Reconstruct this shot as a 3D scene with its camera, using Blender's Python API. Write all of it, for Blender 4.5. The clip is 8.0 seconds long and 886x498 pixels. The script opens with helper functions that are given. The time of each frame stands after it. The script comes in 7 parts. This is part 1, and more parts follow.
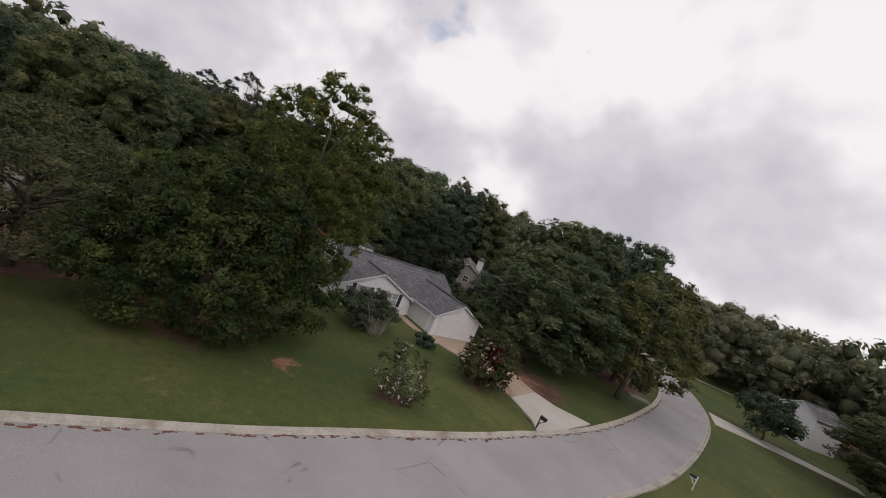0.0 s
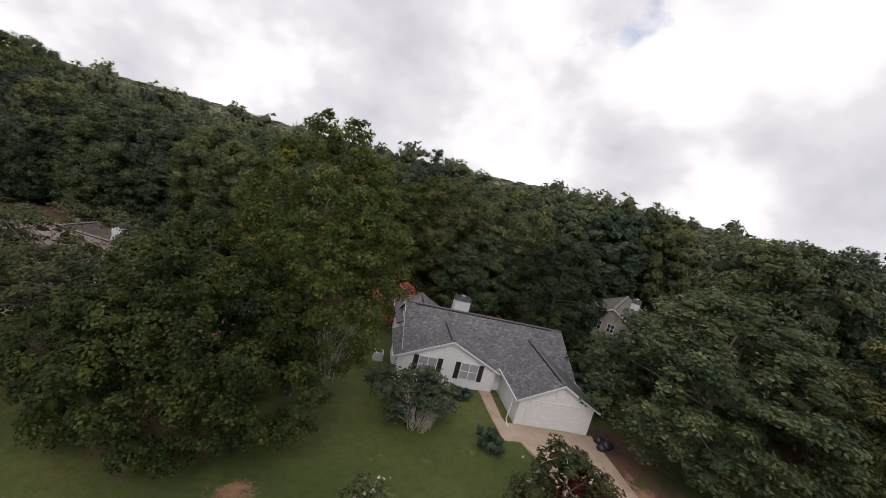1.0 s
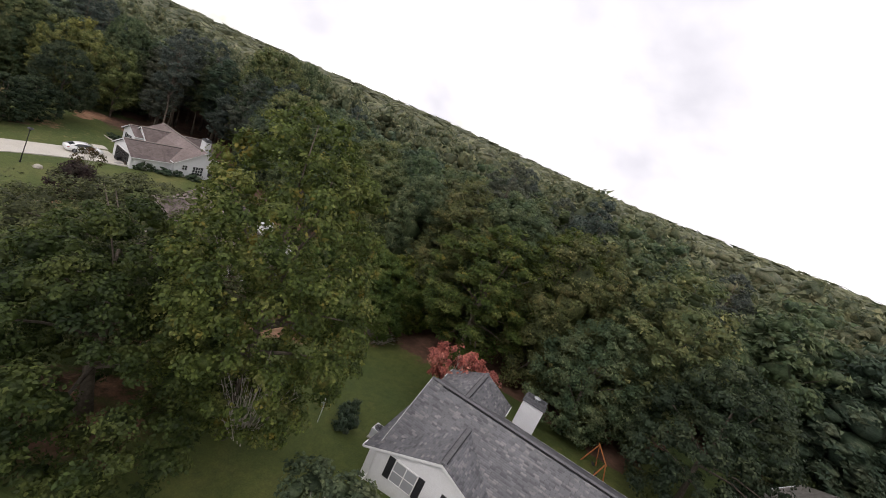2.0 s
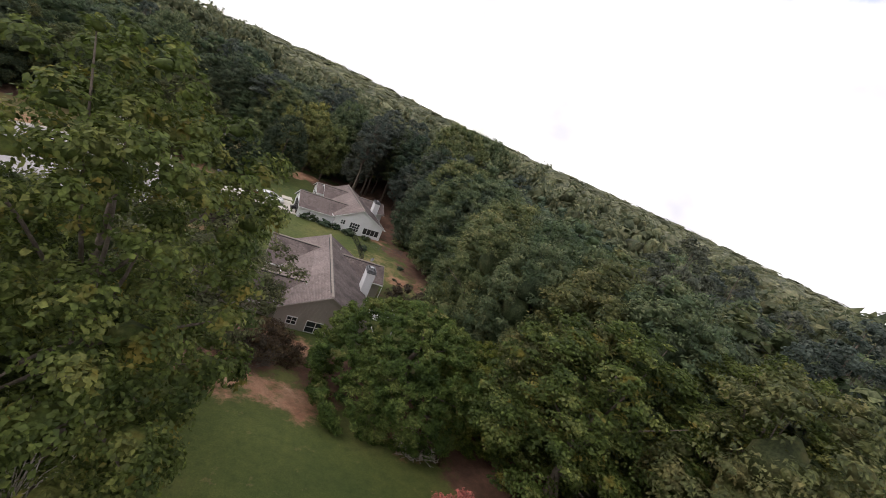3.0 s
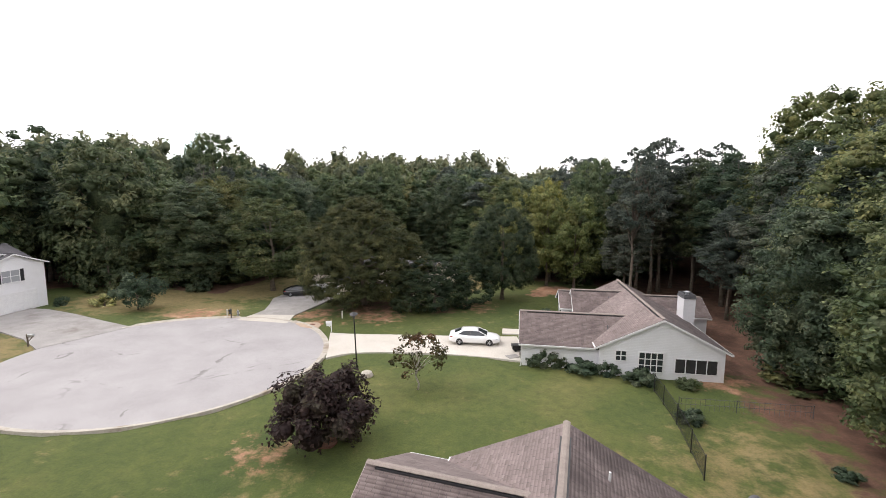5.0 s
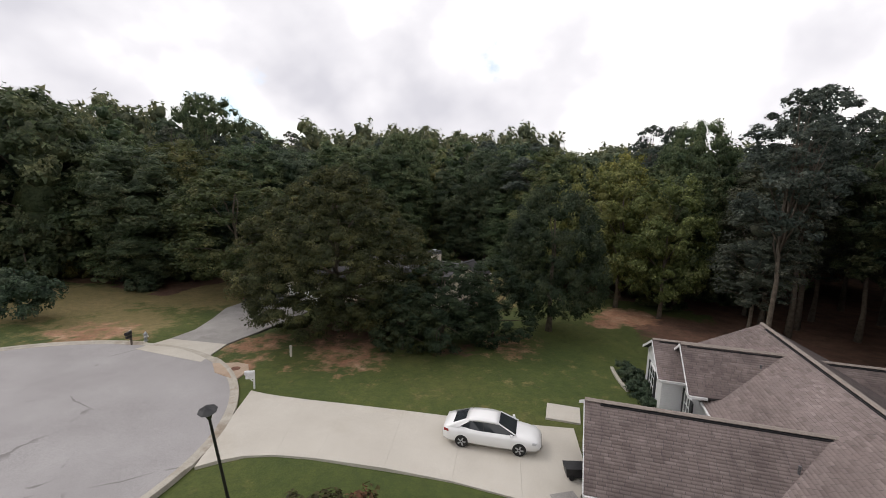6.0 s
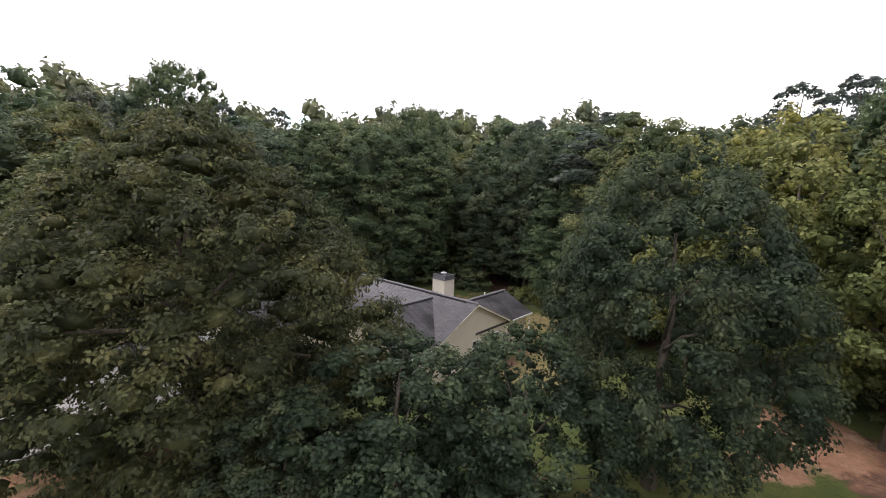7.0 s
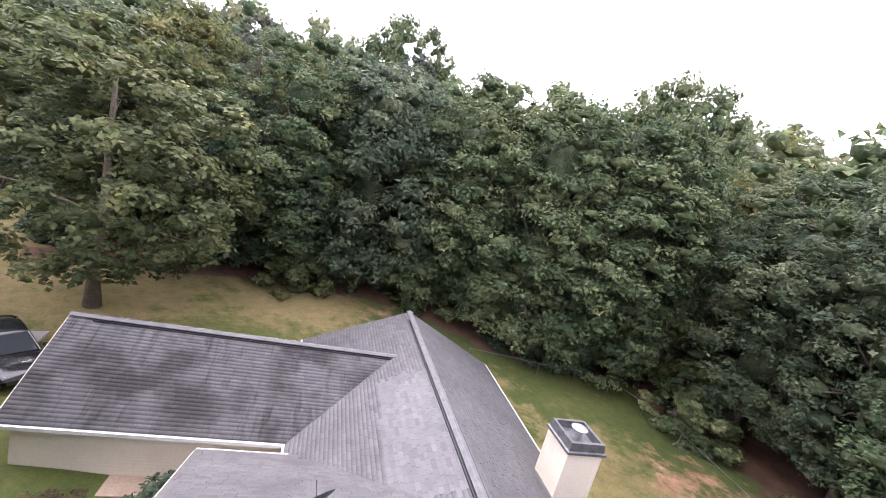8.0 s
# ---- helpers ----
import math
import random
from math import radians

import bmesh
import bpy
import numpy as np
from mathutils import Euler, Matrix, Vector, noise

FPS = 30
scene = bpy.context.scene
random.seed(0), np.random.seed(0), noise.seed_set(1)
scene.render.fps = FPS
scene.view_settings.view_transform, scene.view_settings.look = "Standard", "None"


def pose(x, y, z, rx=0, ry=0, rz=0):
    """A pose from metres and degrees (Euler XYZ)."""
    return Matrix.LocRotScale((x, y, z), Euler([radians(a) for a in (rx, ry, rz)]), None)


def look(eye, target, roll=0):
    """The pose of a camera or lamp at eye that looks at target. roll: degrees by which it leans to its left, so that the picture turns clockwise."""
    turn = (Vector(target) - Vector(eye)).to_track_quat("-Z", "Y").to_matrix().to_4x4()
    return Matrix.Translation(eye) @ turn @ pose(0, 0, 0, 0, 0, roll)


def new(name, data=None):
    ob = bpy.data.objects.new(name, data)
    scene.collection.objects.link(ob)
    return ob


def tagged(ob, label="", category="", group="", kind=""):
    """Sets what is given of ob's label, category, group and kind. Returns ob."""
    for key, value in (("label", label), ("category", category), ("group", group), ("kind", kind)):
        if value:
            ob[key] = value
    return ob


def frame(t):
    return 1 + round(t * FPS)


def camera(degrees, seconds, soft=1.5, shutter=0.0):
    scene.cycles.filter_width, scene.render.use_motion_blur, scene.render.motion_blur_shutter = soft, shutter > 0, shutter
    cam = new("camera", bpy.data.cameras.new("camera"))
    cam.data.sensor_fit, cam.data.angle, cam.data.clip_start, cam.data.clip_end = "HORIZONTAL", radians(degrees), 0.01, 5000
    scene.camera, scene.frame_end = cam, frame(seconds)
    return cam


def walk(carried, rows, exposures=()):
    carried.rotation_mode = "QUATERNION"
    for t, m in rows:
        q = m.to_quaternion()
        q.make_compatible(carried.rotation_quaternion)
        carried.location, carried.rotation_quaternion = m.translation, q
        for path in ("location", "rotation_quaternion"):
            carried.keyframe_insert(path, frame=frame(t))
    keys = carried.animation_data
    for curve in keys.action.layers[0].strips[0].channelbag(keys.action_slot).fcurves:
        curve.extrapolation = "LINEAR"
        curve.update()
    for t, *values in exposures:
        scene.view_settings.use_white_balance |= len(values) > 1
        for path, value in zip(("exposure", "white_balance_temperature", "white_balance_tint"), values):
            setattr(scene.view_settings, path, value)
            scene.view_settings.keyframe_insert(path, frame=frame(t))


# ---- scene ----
cam = camera(90.5, 8.0, soft=0.85, shutter=0.04)
PATH = [
    (0, (-47.374, -45.506, 16.155), (-30.593, -56.283, 14.661), 23.04),
    (0.5, (-46.008, -53.652, 20.576), (-27.562, -60.774, 17.570), 24.14),
    (1, (-40.462, -60.163, 21.384), (-20.874, -62.386, 18.008), 14.58),
    (1.5, (-34.561, -66.957, 23.667), (-15.446, -63.647, 18.804), 17.16),
    (1.7, (-31.697, -69.121, 24.914), (-13.030, -64.221, 19.666), 18.63),
    (2.8, (-12.081, -73.442, 25.017), (0.549, -58.631, 20.420), 29.66),
    (3, (-8.474, -72.381, 24.468), (2.760, -56.607, 19.473), 24.85),
    (3.5, (-0.655, -65.871, 22.605), (4.900, -47.545, 16.832), 19.50),
    (4, (4.466, -56.247, 19.495), (5.973, -37.298, 13.277), 15.94),
    (4.5, (6.443, -45.461, 16.359), (7.113, -25.716, 13.250), 4.53),
    (4.7, (7.573, -41.361, 15.193), (6.956, -21.494, 12.976), 1.77),
    (5.8, (9.464, -18.497, 13.622), (6.714, 1.079, 10.589), 0.90),
    (6, (9.705, -14.521, 13.275), (6.134, 4.927, 10.272), 1.78),
    (6.5, (9.633, -3.894, 12.381), (5.062, 15.352, 9.431), 1.42),
    (7, (8.790, 6.990, 12.015), (3.064, 25.920, 9.042), 2.28),
    (7.2, (8.101, 11.639, 11.726), (0.686, 29.986, 8.825), 4.64),
    (7.4, (7.715, 16.535, 11.725), (-0.943, 34.274, 8.508), 7.29),
    (7.5, (7.602, 18.701, 11.733), (-2.440, 35.709, 8.587), 10.54),
    (7.7, (7.201, 23.092, 11.972), (-5.543, 38.145, 8.651), 15.32),
    (8, (4.612, 30.032, 11.720), (-10.459, 42.591, 7.828), 15.05),
]
walk(cam, [(t, look(eye, target, roll)) for t, eye, target, roll in PATH],
     exposures=[(0.0, -1.77, 6500, 12), (1.0, -1.46, 6500, 10), (1.7, -1.11, 6500, 10), (3.0, -1.0, 6500, 10), (3.5, -0.81, 6500, 10), (4.0, -0.31, 6500, 10), (4.5, -0.21, 6500, 10),
                (5.8, -1.11, 6500, 8), (6.0, -1.24, 6500, 8), (6.5, -1.02, 6500, 9), (7.0, -0.31, 6400, 12), (7.5, 0.72, 6200, 18), (8.0, 0.96, 6200, 19)])

# ---- light: bright broken overcast, high sun behind thin cloud ----
SUN_EL, SUN_AZ = radians(47), radians(285)  # azimuth clockwise from +y
world = bpy.data.worlds.new("sky")
scene.world = world
world.use_nodes = True
wn, wl = world.node_tree.nodes, world.node_tree.links
wn.clear()
w_out = wn.new("ShaderNodeOutputWorld")
w_bg = wn.new("ShaderNodeBackground")
w_sky = wn.new("ShaderNodeTexSky")
w_sky.sky_type = "NISHITA"
w_sky.sun_disc = False
w_sky.sun_elevation = SUN_EL
w_sky.sun_rotation = SUN_AZ
w_tc = wn.new("ShaderNodeTexCoord")
# clouds lie on a level layer, so they crowd together towards the horizon
w_sep, w_com = wn.new("ShaderNodeSeparateXYZ"), wn.new("ShaderNodeCombineXYZ")
w_up, w_lift = wn.new("ShaderNodeMath"), wn.new("ShaderNodeMath")
w_up.operation, w_lift.operation = "MAXIMUM", "ADD"
w_up.inputs[1].default_value, w_lift.inputs[1].default_value = 0.0, 0.75
wl.new(w_tc.outputs["Generated"], w_sep.inputs[0])
wl.new(w_sep.outputs[2], w_up.inputs[0])
wl.new(w_up.outputs[0], w_lift.inputs[0])
for k in (0, 1):
    w_div = wn.new("ShaderNodeMath")
    w_div.operation = "DIVIDE"
    wl.new(w_sep.outputs[k], w_div.inputs[0])
    wl.new(w_lift.outputs[0], w_div.inputs[1])
    wl.new(w_div.outputs[0], w_com.inputs[k])
w_com.inputs[2].default_value = 3.7
w_n = wn.new("ShaderNodeTexNoise")
w_n.inputs["Scale"].default_value = 2.4
w_n.inputs["Detail"].default_value = 8
w_n.inputs["Roughness"].default_value = 0.56
w_cov = wn.new("ShaderNodeMapRange")
w_cov.inputs[1].default_value = 0.3
w_cov.inputs[2].default_value = 0.39
w_n2 = wn.new("ShaderNodeTexNoise")
w_n2.inputs["Scale"].default_value = 2.6
w_n2.inputs["Detail"].default_value = 9
w_n2.inputs["Roughness"].default_value = 0.5
w_n2.inputs["Distortion"].default_value = 0.15
# rounded heads of cumulus
w_puff = wn.new("ShaderNodeTexVoronoi")
w_puff.feature = "SMOOTH_F1"
w_puff.inputs["Scale"].default_value = 3.4
w_puff.inputs["Detail"].default_value = 3.0
w_puff.inputs["Roughness"].default_value = 0.55
w_puff.inputs["Smoothness"].default_value = 0.6
w_heap = wn.new("ShaderNodeMath")
w_heap.operation = "MULTIPLY_ADD"
w_heap.inputs[1].default_value = -0.26
wl.new(w_com.outputs[0], w_puff.inputs["Vector"])
wl.new(w_puff.outputs["Distance"], w_heap.inputs[0])
wl.new(w_n2.outputs["Fac"], w_heap.inputs[2])
w_shade = wn.new("ShaderNodeValToRGB")
w_shade.color_ramp.elements[0].position = 0.02
w_shade.color_ramp.elements[0].color = (1.75, 1.7, 1.86, 1)
w_mid = w_shade.color_ramp.elements.new(0.2)
w_mid.color = (2.3, 2.22, 2.34, 1)
w_shade.color_ramp.elements[2].position = 0.33
w_shade.color_ramp.elements[2].color = (3.12, 3.0, 3.03, 1)
w_skm = wn.new("ShaderNodeMix")
w_skm.data_type = "RGBA"
w_skm.blend_type = "MULTIPLY"
w_skm.inputs[0].default_value = 1.0
w_skm.inputs[7].default_value = (0.42, 0.42, 0.42, 1)
w_mix = wn.new("ShaderNodeMix")
w_mix.data_type = "RGBA"
wl.new(w_com.outputs[0], w_n.inputs["Vector"])
wl.new(w_com.outputs[0], w_n2.inputs["Vector"])
wl.new(w_n.outputs["Fac"], w_cov.inputs[0])
wl.new(w_heap.outputs[0], w_shade.inputs[0])
wl.new(w_sky.outputs[0], w_skm.inputs[6])
wl.new(w_cov.outputs[0], w_mix.inputs[0])
wl.new(w_skm.outputs[2], w_mix.inputs[6])
wl.new(w_shade.outputs[0], w_mix.inputs[7])
wl.new(w_mix.outputs[2], w_bg.inputs[0])
w_bg.inputs[1].default_value = 1.0
wl.new(w_bg.outputs[0], w_out.inputs[0])
sun = new("sun", bpy.data.lights.new("sun", "SUN"))
sun.data.energy, sun.data.angle, sun.data.color = 1.9, radians(18), (1.0, 0.93, 0.87)
sun.matrix_world = look((0, 0, 60), (0 - math.sin(SUN_AZ) * math.cos(SUN_EL), -math.cos(SUN_AZ) * math.cos(SUN_EL), 60 - math.sin(SUN_EL)))


# ---- materials ----
def material(name, rough=0.8, metal=0.0):
    m = bpy.data.materials.new(name)
    m.use_nodes = True
    b = m.node_tree.nodes["Principled BSDF"]
    b.inputs["Roughness"].default_value = rough
    b.inputs["Metallic"].default_value = metal
    return m, m.node_tree.nodes, m.node_tree.links, b


def coords(n, l, scale=(1, 1, 1), kind="Object"):
    tc, mp = n.new("ShaderNodeTexCoord"), n.new("ShaderNodeMapping")
    mp.inputs["Scale"].default_value = scale
    l.new(tc.outputs[kind], mp.inputs[0])
    return mp.outputs[0]


def grain(n, l, vec, scale, detail=5, rough=0.6):
    t = n.new("ShaderNodeTexNoise")
    t.inputs["Scale"].default_value = scale
    t.inputs["Detail"].default_value = detail
    t.inputs["Roughness"].default_value = rough
    l.new(vec, t.inputs["Vector"])
    return t.outputs["Fac"]


def ramp(n, l, fac, stops):
    r = n.new("ShaderNodeValToRGB")
    e = r.color_ramp.elements
    while len(e) < len(stops):
        e.new(0.5)
    for k, (p, c) in zip(e, stops):
        k.position, k.color = p, (*c, 1)
    l.new(fac, r.inputs[0])
    return r.outputs[0]


def blend(n, l, a, b, fac, mode="MIX"):
    m = n.new("ShaderNodeMix")
    m.data_type, m.blend_type = "RGBA", mode
    for sock, v in ((0, fac), (6, a), (7, b)):
        if isinstance(v, (int, float)):
            m.inputs[sock].default_value = v
        elif isinstance(v, tuple):
            m.inputs[sock].default_value = (*v, 1)
        else:
            l.new(v, m.inputs[sock])
    return m.outputs[2]


def bumped(n, l, b, height, dist=0.02, strength=0.5):
    k = n.new("ShaderNodeBump")
    k.inputs["Strength"].default_value = strength
    k.inputs["Distance"].default_value = dist
    l.new(height, k.inputs["Height"])
    l.new(k.outputs[0], b.inputs["Normal"])


def spread(n, l, fac, lo, hi):
    m = n.new("ShaderNodeMapRange")
    m.inputs[1].default_value, m.inputs[2].default_value = lo, hi
    l.new(fac, m.inputs[0])
    return m.outputs[0]


def mottled(name, dark, light, scale=3.0, fine=40.0, rough=0.85, bump=0.3, dist=0.01, stain=None, metal=0.0):
    m, n, l, b = material(name, rough, metal)
    v = coords(n, l)
    c = ramp(n, l, grain(n, l, v, scale), [(0.3, dark), (0.7, light)])
    f = grain(n, l, v, fine, 3)
    c = blend(n, l, c, ramp(n, l, f, [(0.3, (0.72, 0.72, 0.72)), (0.7, (1.15, 1.15, 1.15))]), 0.8, "MULTIPLY")
    if stain:
        c = blend(n, l, c, stain, spread(n, l, grain(n, l, v, scale * 0.35, 6, 0.7), 0.52, 0.68))
    l.new(c, b.inputs["Base Color"])
    bumped(n, l, b, f, dist, bump)
    return m


def leaf_material(name, dark, mid, light, tips=None, thin=0.42):
    m, n, l, b = material(name, 0.62)
    b.inputs["Specular IOR Level"].default_value = 0.25
    geo, info = n.new("ShaderNodeNewGeometry"), n.new("ShaderNodeObjectInfo")
    v = coords(n, l)
    c = ramp(n, l, grain(n, l, v, 0.5, 4), [(0.32, dark), (0.5, mid), (0.68, light)])
    c = blend(n, l, c, ramp(n, l, geo.outputs["Random Per Island"], [(0.0, (0.62, 0.66, 0.66)), (0.8, (1.12, 1.1, 1.0)), (1.0, (1.5, 1.45, 1.3))]), 1.0, "MULTIPLY")
    c = blend(n, l, c, ramp(n, l, grain(n, l, v, 6.0, 3), [(0.35, (0.55,) * 3), (0.62, (1.3,) * 3)]), 0.8, "MULTIPLY")
    c = blend(n, l, c, ramp(n, l, info.outputs["Random"], [(0.0, (0.7, 0.82, 0.8)), (0.5, (1.0, 1.0, 1.0)), (1.0, (1.32, 1.15, 0.85))]), 0.75, "MULTIPLY")
    if tips:
        c = blend(n, l, c, tips, spread(n, l, grain(n, l, v, 0.7, 2), 0.6, 0.72))
    l.new(c, b.inputs["Base Color"])
    tr, mx = n.new("ShaderNodeBsdfTranslucent"), n.new("ShaderNodeMixShader")
    mx.inputs[0].default_value = thin
    l.new(c, tr.inputs[0])
    l.new(b.outputs[0], mx.inputs[1])
    l.new(tr.outputs[0], mx.inputs[2])
    l.new(mx.outputs[0], n["Material Output"].inputs[0])
    return m


def shingle_material(name, dark, mid, light, streak, speck):
    m, n, l, b = material(name, 0.92)
    geo = n.new("ShaderNodeNewGeometry")
    info, mx = n.new("ShaderNodeObjectInfo"), n.new("ShaderNodeMath")
    mx.operation = "ADD"
    l.new(geo.outputs["Random Per Island"], mx.inputs[0])
    l.new(info.outputs["Random"], mx.inputs[1])
    fr = n.new("ShaderNodeMath")
    fr.operation = "FRACT"
    l.new(mx.outputs[0], fr.inputs[0])
    c = ramp(n, l, fr.outputs[0], [(0.0, dark), (0.3, mid), (0.75, mid), (1.0, light)])
    v = coords(n, l)
    c = blend(n, l, c, ramp(n, l, grain(n, l, v, 0.5, 6, 0.65), [(0.3, (0.8,) * 3), (0.7, (1.15,) * 3)]), 1.0, "MULTIPLY")
    # algae run down the slope, plus painted shade: x along the ridge, y down the slope, z how much
    lie, sp = n.new("ShaderNodeAttribute"), n.new("ShaderNodeSeparateXYZ")
    lie.attribute_name = "lie"
    l.new(lie.outputs["Vector"], sp.inputs[0])
    mp = n.new("ShaderNodeMapping")
    mp.inputs["Scale"].default_value = (1.5, 0.28, 0.0)
    l.new(lie.outputs["Vector"], mp.inputs[0])
    run = spread(n, l, grain(n, l, mp.outputs[0], 1.5, 7, 0.7), 0.5, 0.66)
    blot = spread(n, l, grain(n, l, v, 0.45, 5, 0.6), 0.47, 0.6)
    k, q = n.new("ShaderNodeMath"), n.new("ShaderNodeMath")
    k.operation, q.operation = "MAXIMUM", "MULTIPLY"
    l.new(run, k.inputs[0])
    l.new(blot, k.inputs[1])
    # painted shade: even darkening of slopes mostly turned from the sun
    base = n.new("ShaderNodeMath")
    base.operation = "MULTIPLY_ADD"
    base.inputs[1].default_value, base.inputs[2].default_value = 0.8, 0.2
    l.new(k.outputs[0], base.inputs[0])
    l.new(base.outputs[0], q.inputs[0])
    l.new(sp.outputs[2], q.inputs[1])
    c = blend(n, l, c, streak, q.outputs[0])
    c = blend(n, l, c, ramp(n, l, grain(n, l, v, 55, 2), [(0.3, (0.75,) * 3), (0.7, (1.2,) * 3)]), speck, "MULTIPLY")
    l.new(c, b.inputs["Base Color"])
    bumped(n, l, b, grain(n, l, v, 90, 2), 0.004, 0.5)
    return m


def siding_material(name, tint, dirt, step=0.13):
    m, n, l, b = material(name, 0.6)
    v = coords(n, l)
    wv = n.new("ShaderNodeTexWave")
    wv.wave_type, wv.bands_direction, wv.wave_profile = "BANDS", "Z", "SAW"
    wv.inputs["Scale"].default_value = 0.314 / step
    l.new(v, wv.inputs["Vector"])
    c = blend(n, l, tint, dirt, spread(n, l, grain(n, l, v, 0.7, 6, 0.7), 0.48, 0.8))
    c = blend(n, l, c, ramp(n, l, grain(n, l, v, 14, 3), [(0.3, (0.93,) * 3), (0.7, (1.03,) * 3)]), 1.0, "MULTIPLY")
    l.new(c, b.inputs["Base Color"])
    bumped(n, l, b, wv.outputs["Fac"], 0.012, 0.7)
    return m


M_SHINGLE_GREY = shingle_material("grey_shingle", (0.105, 0.105, 0.115), (0.165, 0.163, 0.175), (0.26, 0.25, 0.25), (0.1, 0.1, 0.105), 0.7)
M_SHINGLE_SLATE = shingle_material("charcoal_shingle", (0.099, 0.096, 0.102), (0.122, 0.117, 0.124), (0.141, 0.136, 0.142), (0.040, 0.037, 0.039), 0.5)
M_SHINGLE_BROWN = shingle_material("brown_shingle", (0.175, 0.138, 0.13), (0.225, 0.18, 0.171), (0.268, 0.219, 0.208), (0.08, 0.062, 0.06), 0.5)
M_SHINGLE_TAN = shingle_material("tan_shingle", (0.17, 0.155, 0.14), (0.21, 0.195, 0.175), (0.25, 0.23, 0.21), (0.1, 0.09, 0.08), 0.5)
M_WHITE_SIDING = siding_material("white_siding", (0.78, 0.78, 0.8), (0.7, 0.7, 0.7))
M_CREAM_SIDING = siding_material("cream_siding", (0.74, 0.67, 0.56), (0.64, 0.57, 0.47))
M_TAN_SIDING = siding_material("tan_siding", (0.36, 0.32, 0.28), (0.3, 0.26, 0.22))
M_TRIM = mottled("white_trim", (0.72, 0.72, 0.73), (0.82, 0.82, 0.82), 2.0, 30, 0.5, 0.1)
M_TAN_TRIM = mottled("taupe_trim", (0.33, 0.29, 0.255), (0.41, 0.365, 0.32), 2.0, 30, 0.6, 0.1)
M_CREAM_TRIM = mottled("cream_trim", (0.6, 0.54, 0.45), (0.7, 0.64, 0.54), 2.0, 30, 0.6, 0.1)
M_DECK = mottled("roof_felt", (0.05, 0.048, 0.05), (0.08, 0.075, 0.075), 2, 30, 0.95)
M_RIDGE_GREY = mottled("grey_ridge_cap", (0.1, 0.098, 0.106), (0.15, 0.146, 0.152), 3, 50, 0.92)
M_RIDGE_BROWN = mottled("brown_ridge_cap", (0.225, 0.188, 0.168), (0.3, 0.258, 0.226), 3, 50, 0.92)
M_DARK_METAL = mottled("dark_metal", (0.11, 0.112, 0.12), (0.2, 0.2, 0.21), 4, 40, 0.5, 0.2, metal=0.6)
M_GALV = mottled("galvanised_metal", (0.35, 0.36, 0.38), (0.55, 0.56, 0.58), 4, 30, 0.4, 0.1, metal=0.7)
M_SHUTTER = mottled("black_shutter", (0.015, 0.016, 0.02), (0.03, 0.03, 0.034), 8, 60, 0.5)
M_CONCRETE = mottled("driveway_concrete", (0.5, 0.465, 0.41), (0.58, 0.545, 0.485), 0.35, 60, 0.9, 0.15, stain=(0.44, 0.4, 0.34))
M_AGED = mottled("aged_concrete", (0.27, 0.255, 0.245), (0.36, 0.345, 0.33), 0.6, 18, 0.9, 0.3, stain=(0.2, 0.18, 0.165))
M_CLAYCONC = mottled("stained_concrete", (0.4, 0.3, 0.22), (0.5, 0.39, 0.3), 0.6, 18, 0.9, 0.3, stain=(0.33, 0.22, 0.15))
M_KERB = mottled("kerb_concrete", (0.36, 0.33, 0.28), (0.5, 0.46, 0.4), 1.2, 16, 0.9, 0.4, stain=(0.24, 0.19, 0.14))
M_BARK = mottled("bark", (0.07, 0.055, 0.042), (0.17, 0.14, 0.11), 3, 14, 0.95, 0.8, 0.04)
M_MULCH = mottled("red_mulch", (0.13, 0.06, 0.04), (0.24, 0.12, 0.08), 2, 18, 0.95, 0.8, 0.04)
M_BLACK_PLASTIC = mottled("black_plastic", (0.012, 0.012, 0.014), (0.025, 0.025, 0.028), 6, 40, 0.45)
M_RED_BRICK = mottled("brick_step", (0.22, 0.08, 0.055), (0.34, 0.14, 0.1), 5, 30, 0.9)
M_TWIG = mottled("grey_twig", (0.3, 0.26, 0.22), (0.48, 0.44, 0.4), 6, 40, 0.9)
M_ORANGE_WOOD = mottled("stained_cedar", (0.3, 0.1, 0.03), (0.45, 0.17, 0.06), 4, 30, 0.7)
M_WOOD_WHITE = mottled("painted_wood", (0.68, 0.68, 0.69), (0.8, 0.8, 0.8), 4, 40, 0.6)

M_GLASS, _n, _l, _b = material("window_glass", 0.06)
_b.inputs["Base Color"].default_value = (0.03, 0.035, 0.04, 1)
_b.inputs["Specular IOR Level"].default_value = 0.6
# lighter grey pane colour for some of the windows
M_PALE_GLASS, _n, _l, _b = material("pale_window_glass", 0.12)
_b.inputs["Base Color"].default_value = (0.33, 0.34, 0.36, 1)
_b.inputs["Specular IOR Level"].default_value = 0.6
# near-black colour that stands in for the shade of unlit rooms
M_ROOM_SHADE = mottled("painted_room_shade", (0.02, 0.02, 0.02), (0.04, 0.038, 0.036), 2, 20, 0.95)

M_ASPHALT, _n, _l, _b = material("weathered_asphalt", 0.92)
_v = coords(_n, _l)
_c = ramp(_n, _l, grain(_n, _l, _v, 0.22, 6), [(0.3, (0.29, 0.275, 0.275)), (0.7, (0.37, 0.355, 0.355))])
_c = blend(_n, _l, _c, ramp(_n, _l, grain(_n, _l, _v, 22, 3), [(0.3, (0.75,) * 3), (0.7, (1.2,) * 3)]), 0.8, "MULTIPLY")
_vo = _n.new("ShaderNodeTexVoronoi")
_vo.feature = "DISTANCE_TO_EDGE"
_vo.inputs["Scale"].default_value = 0.11
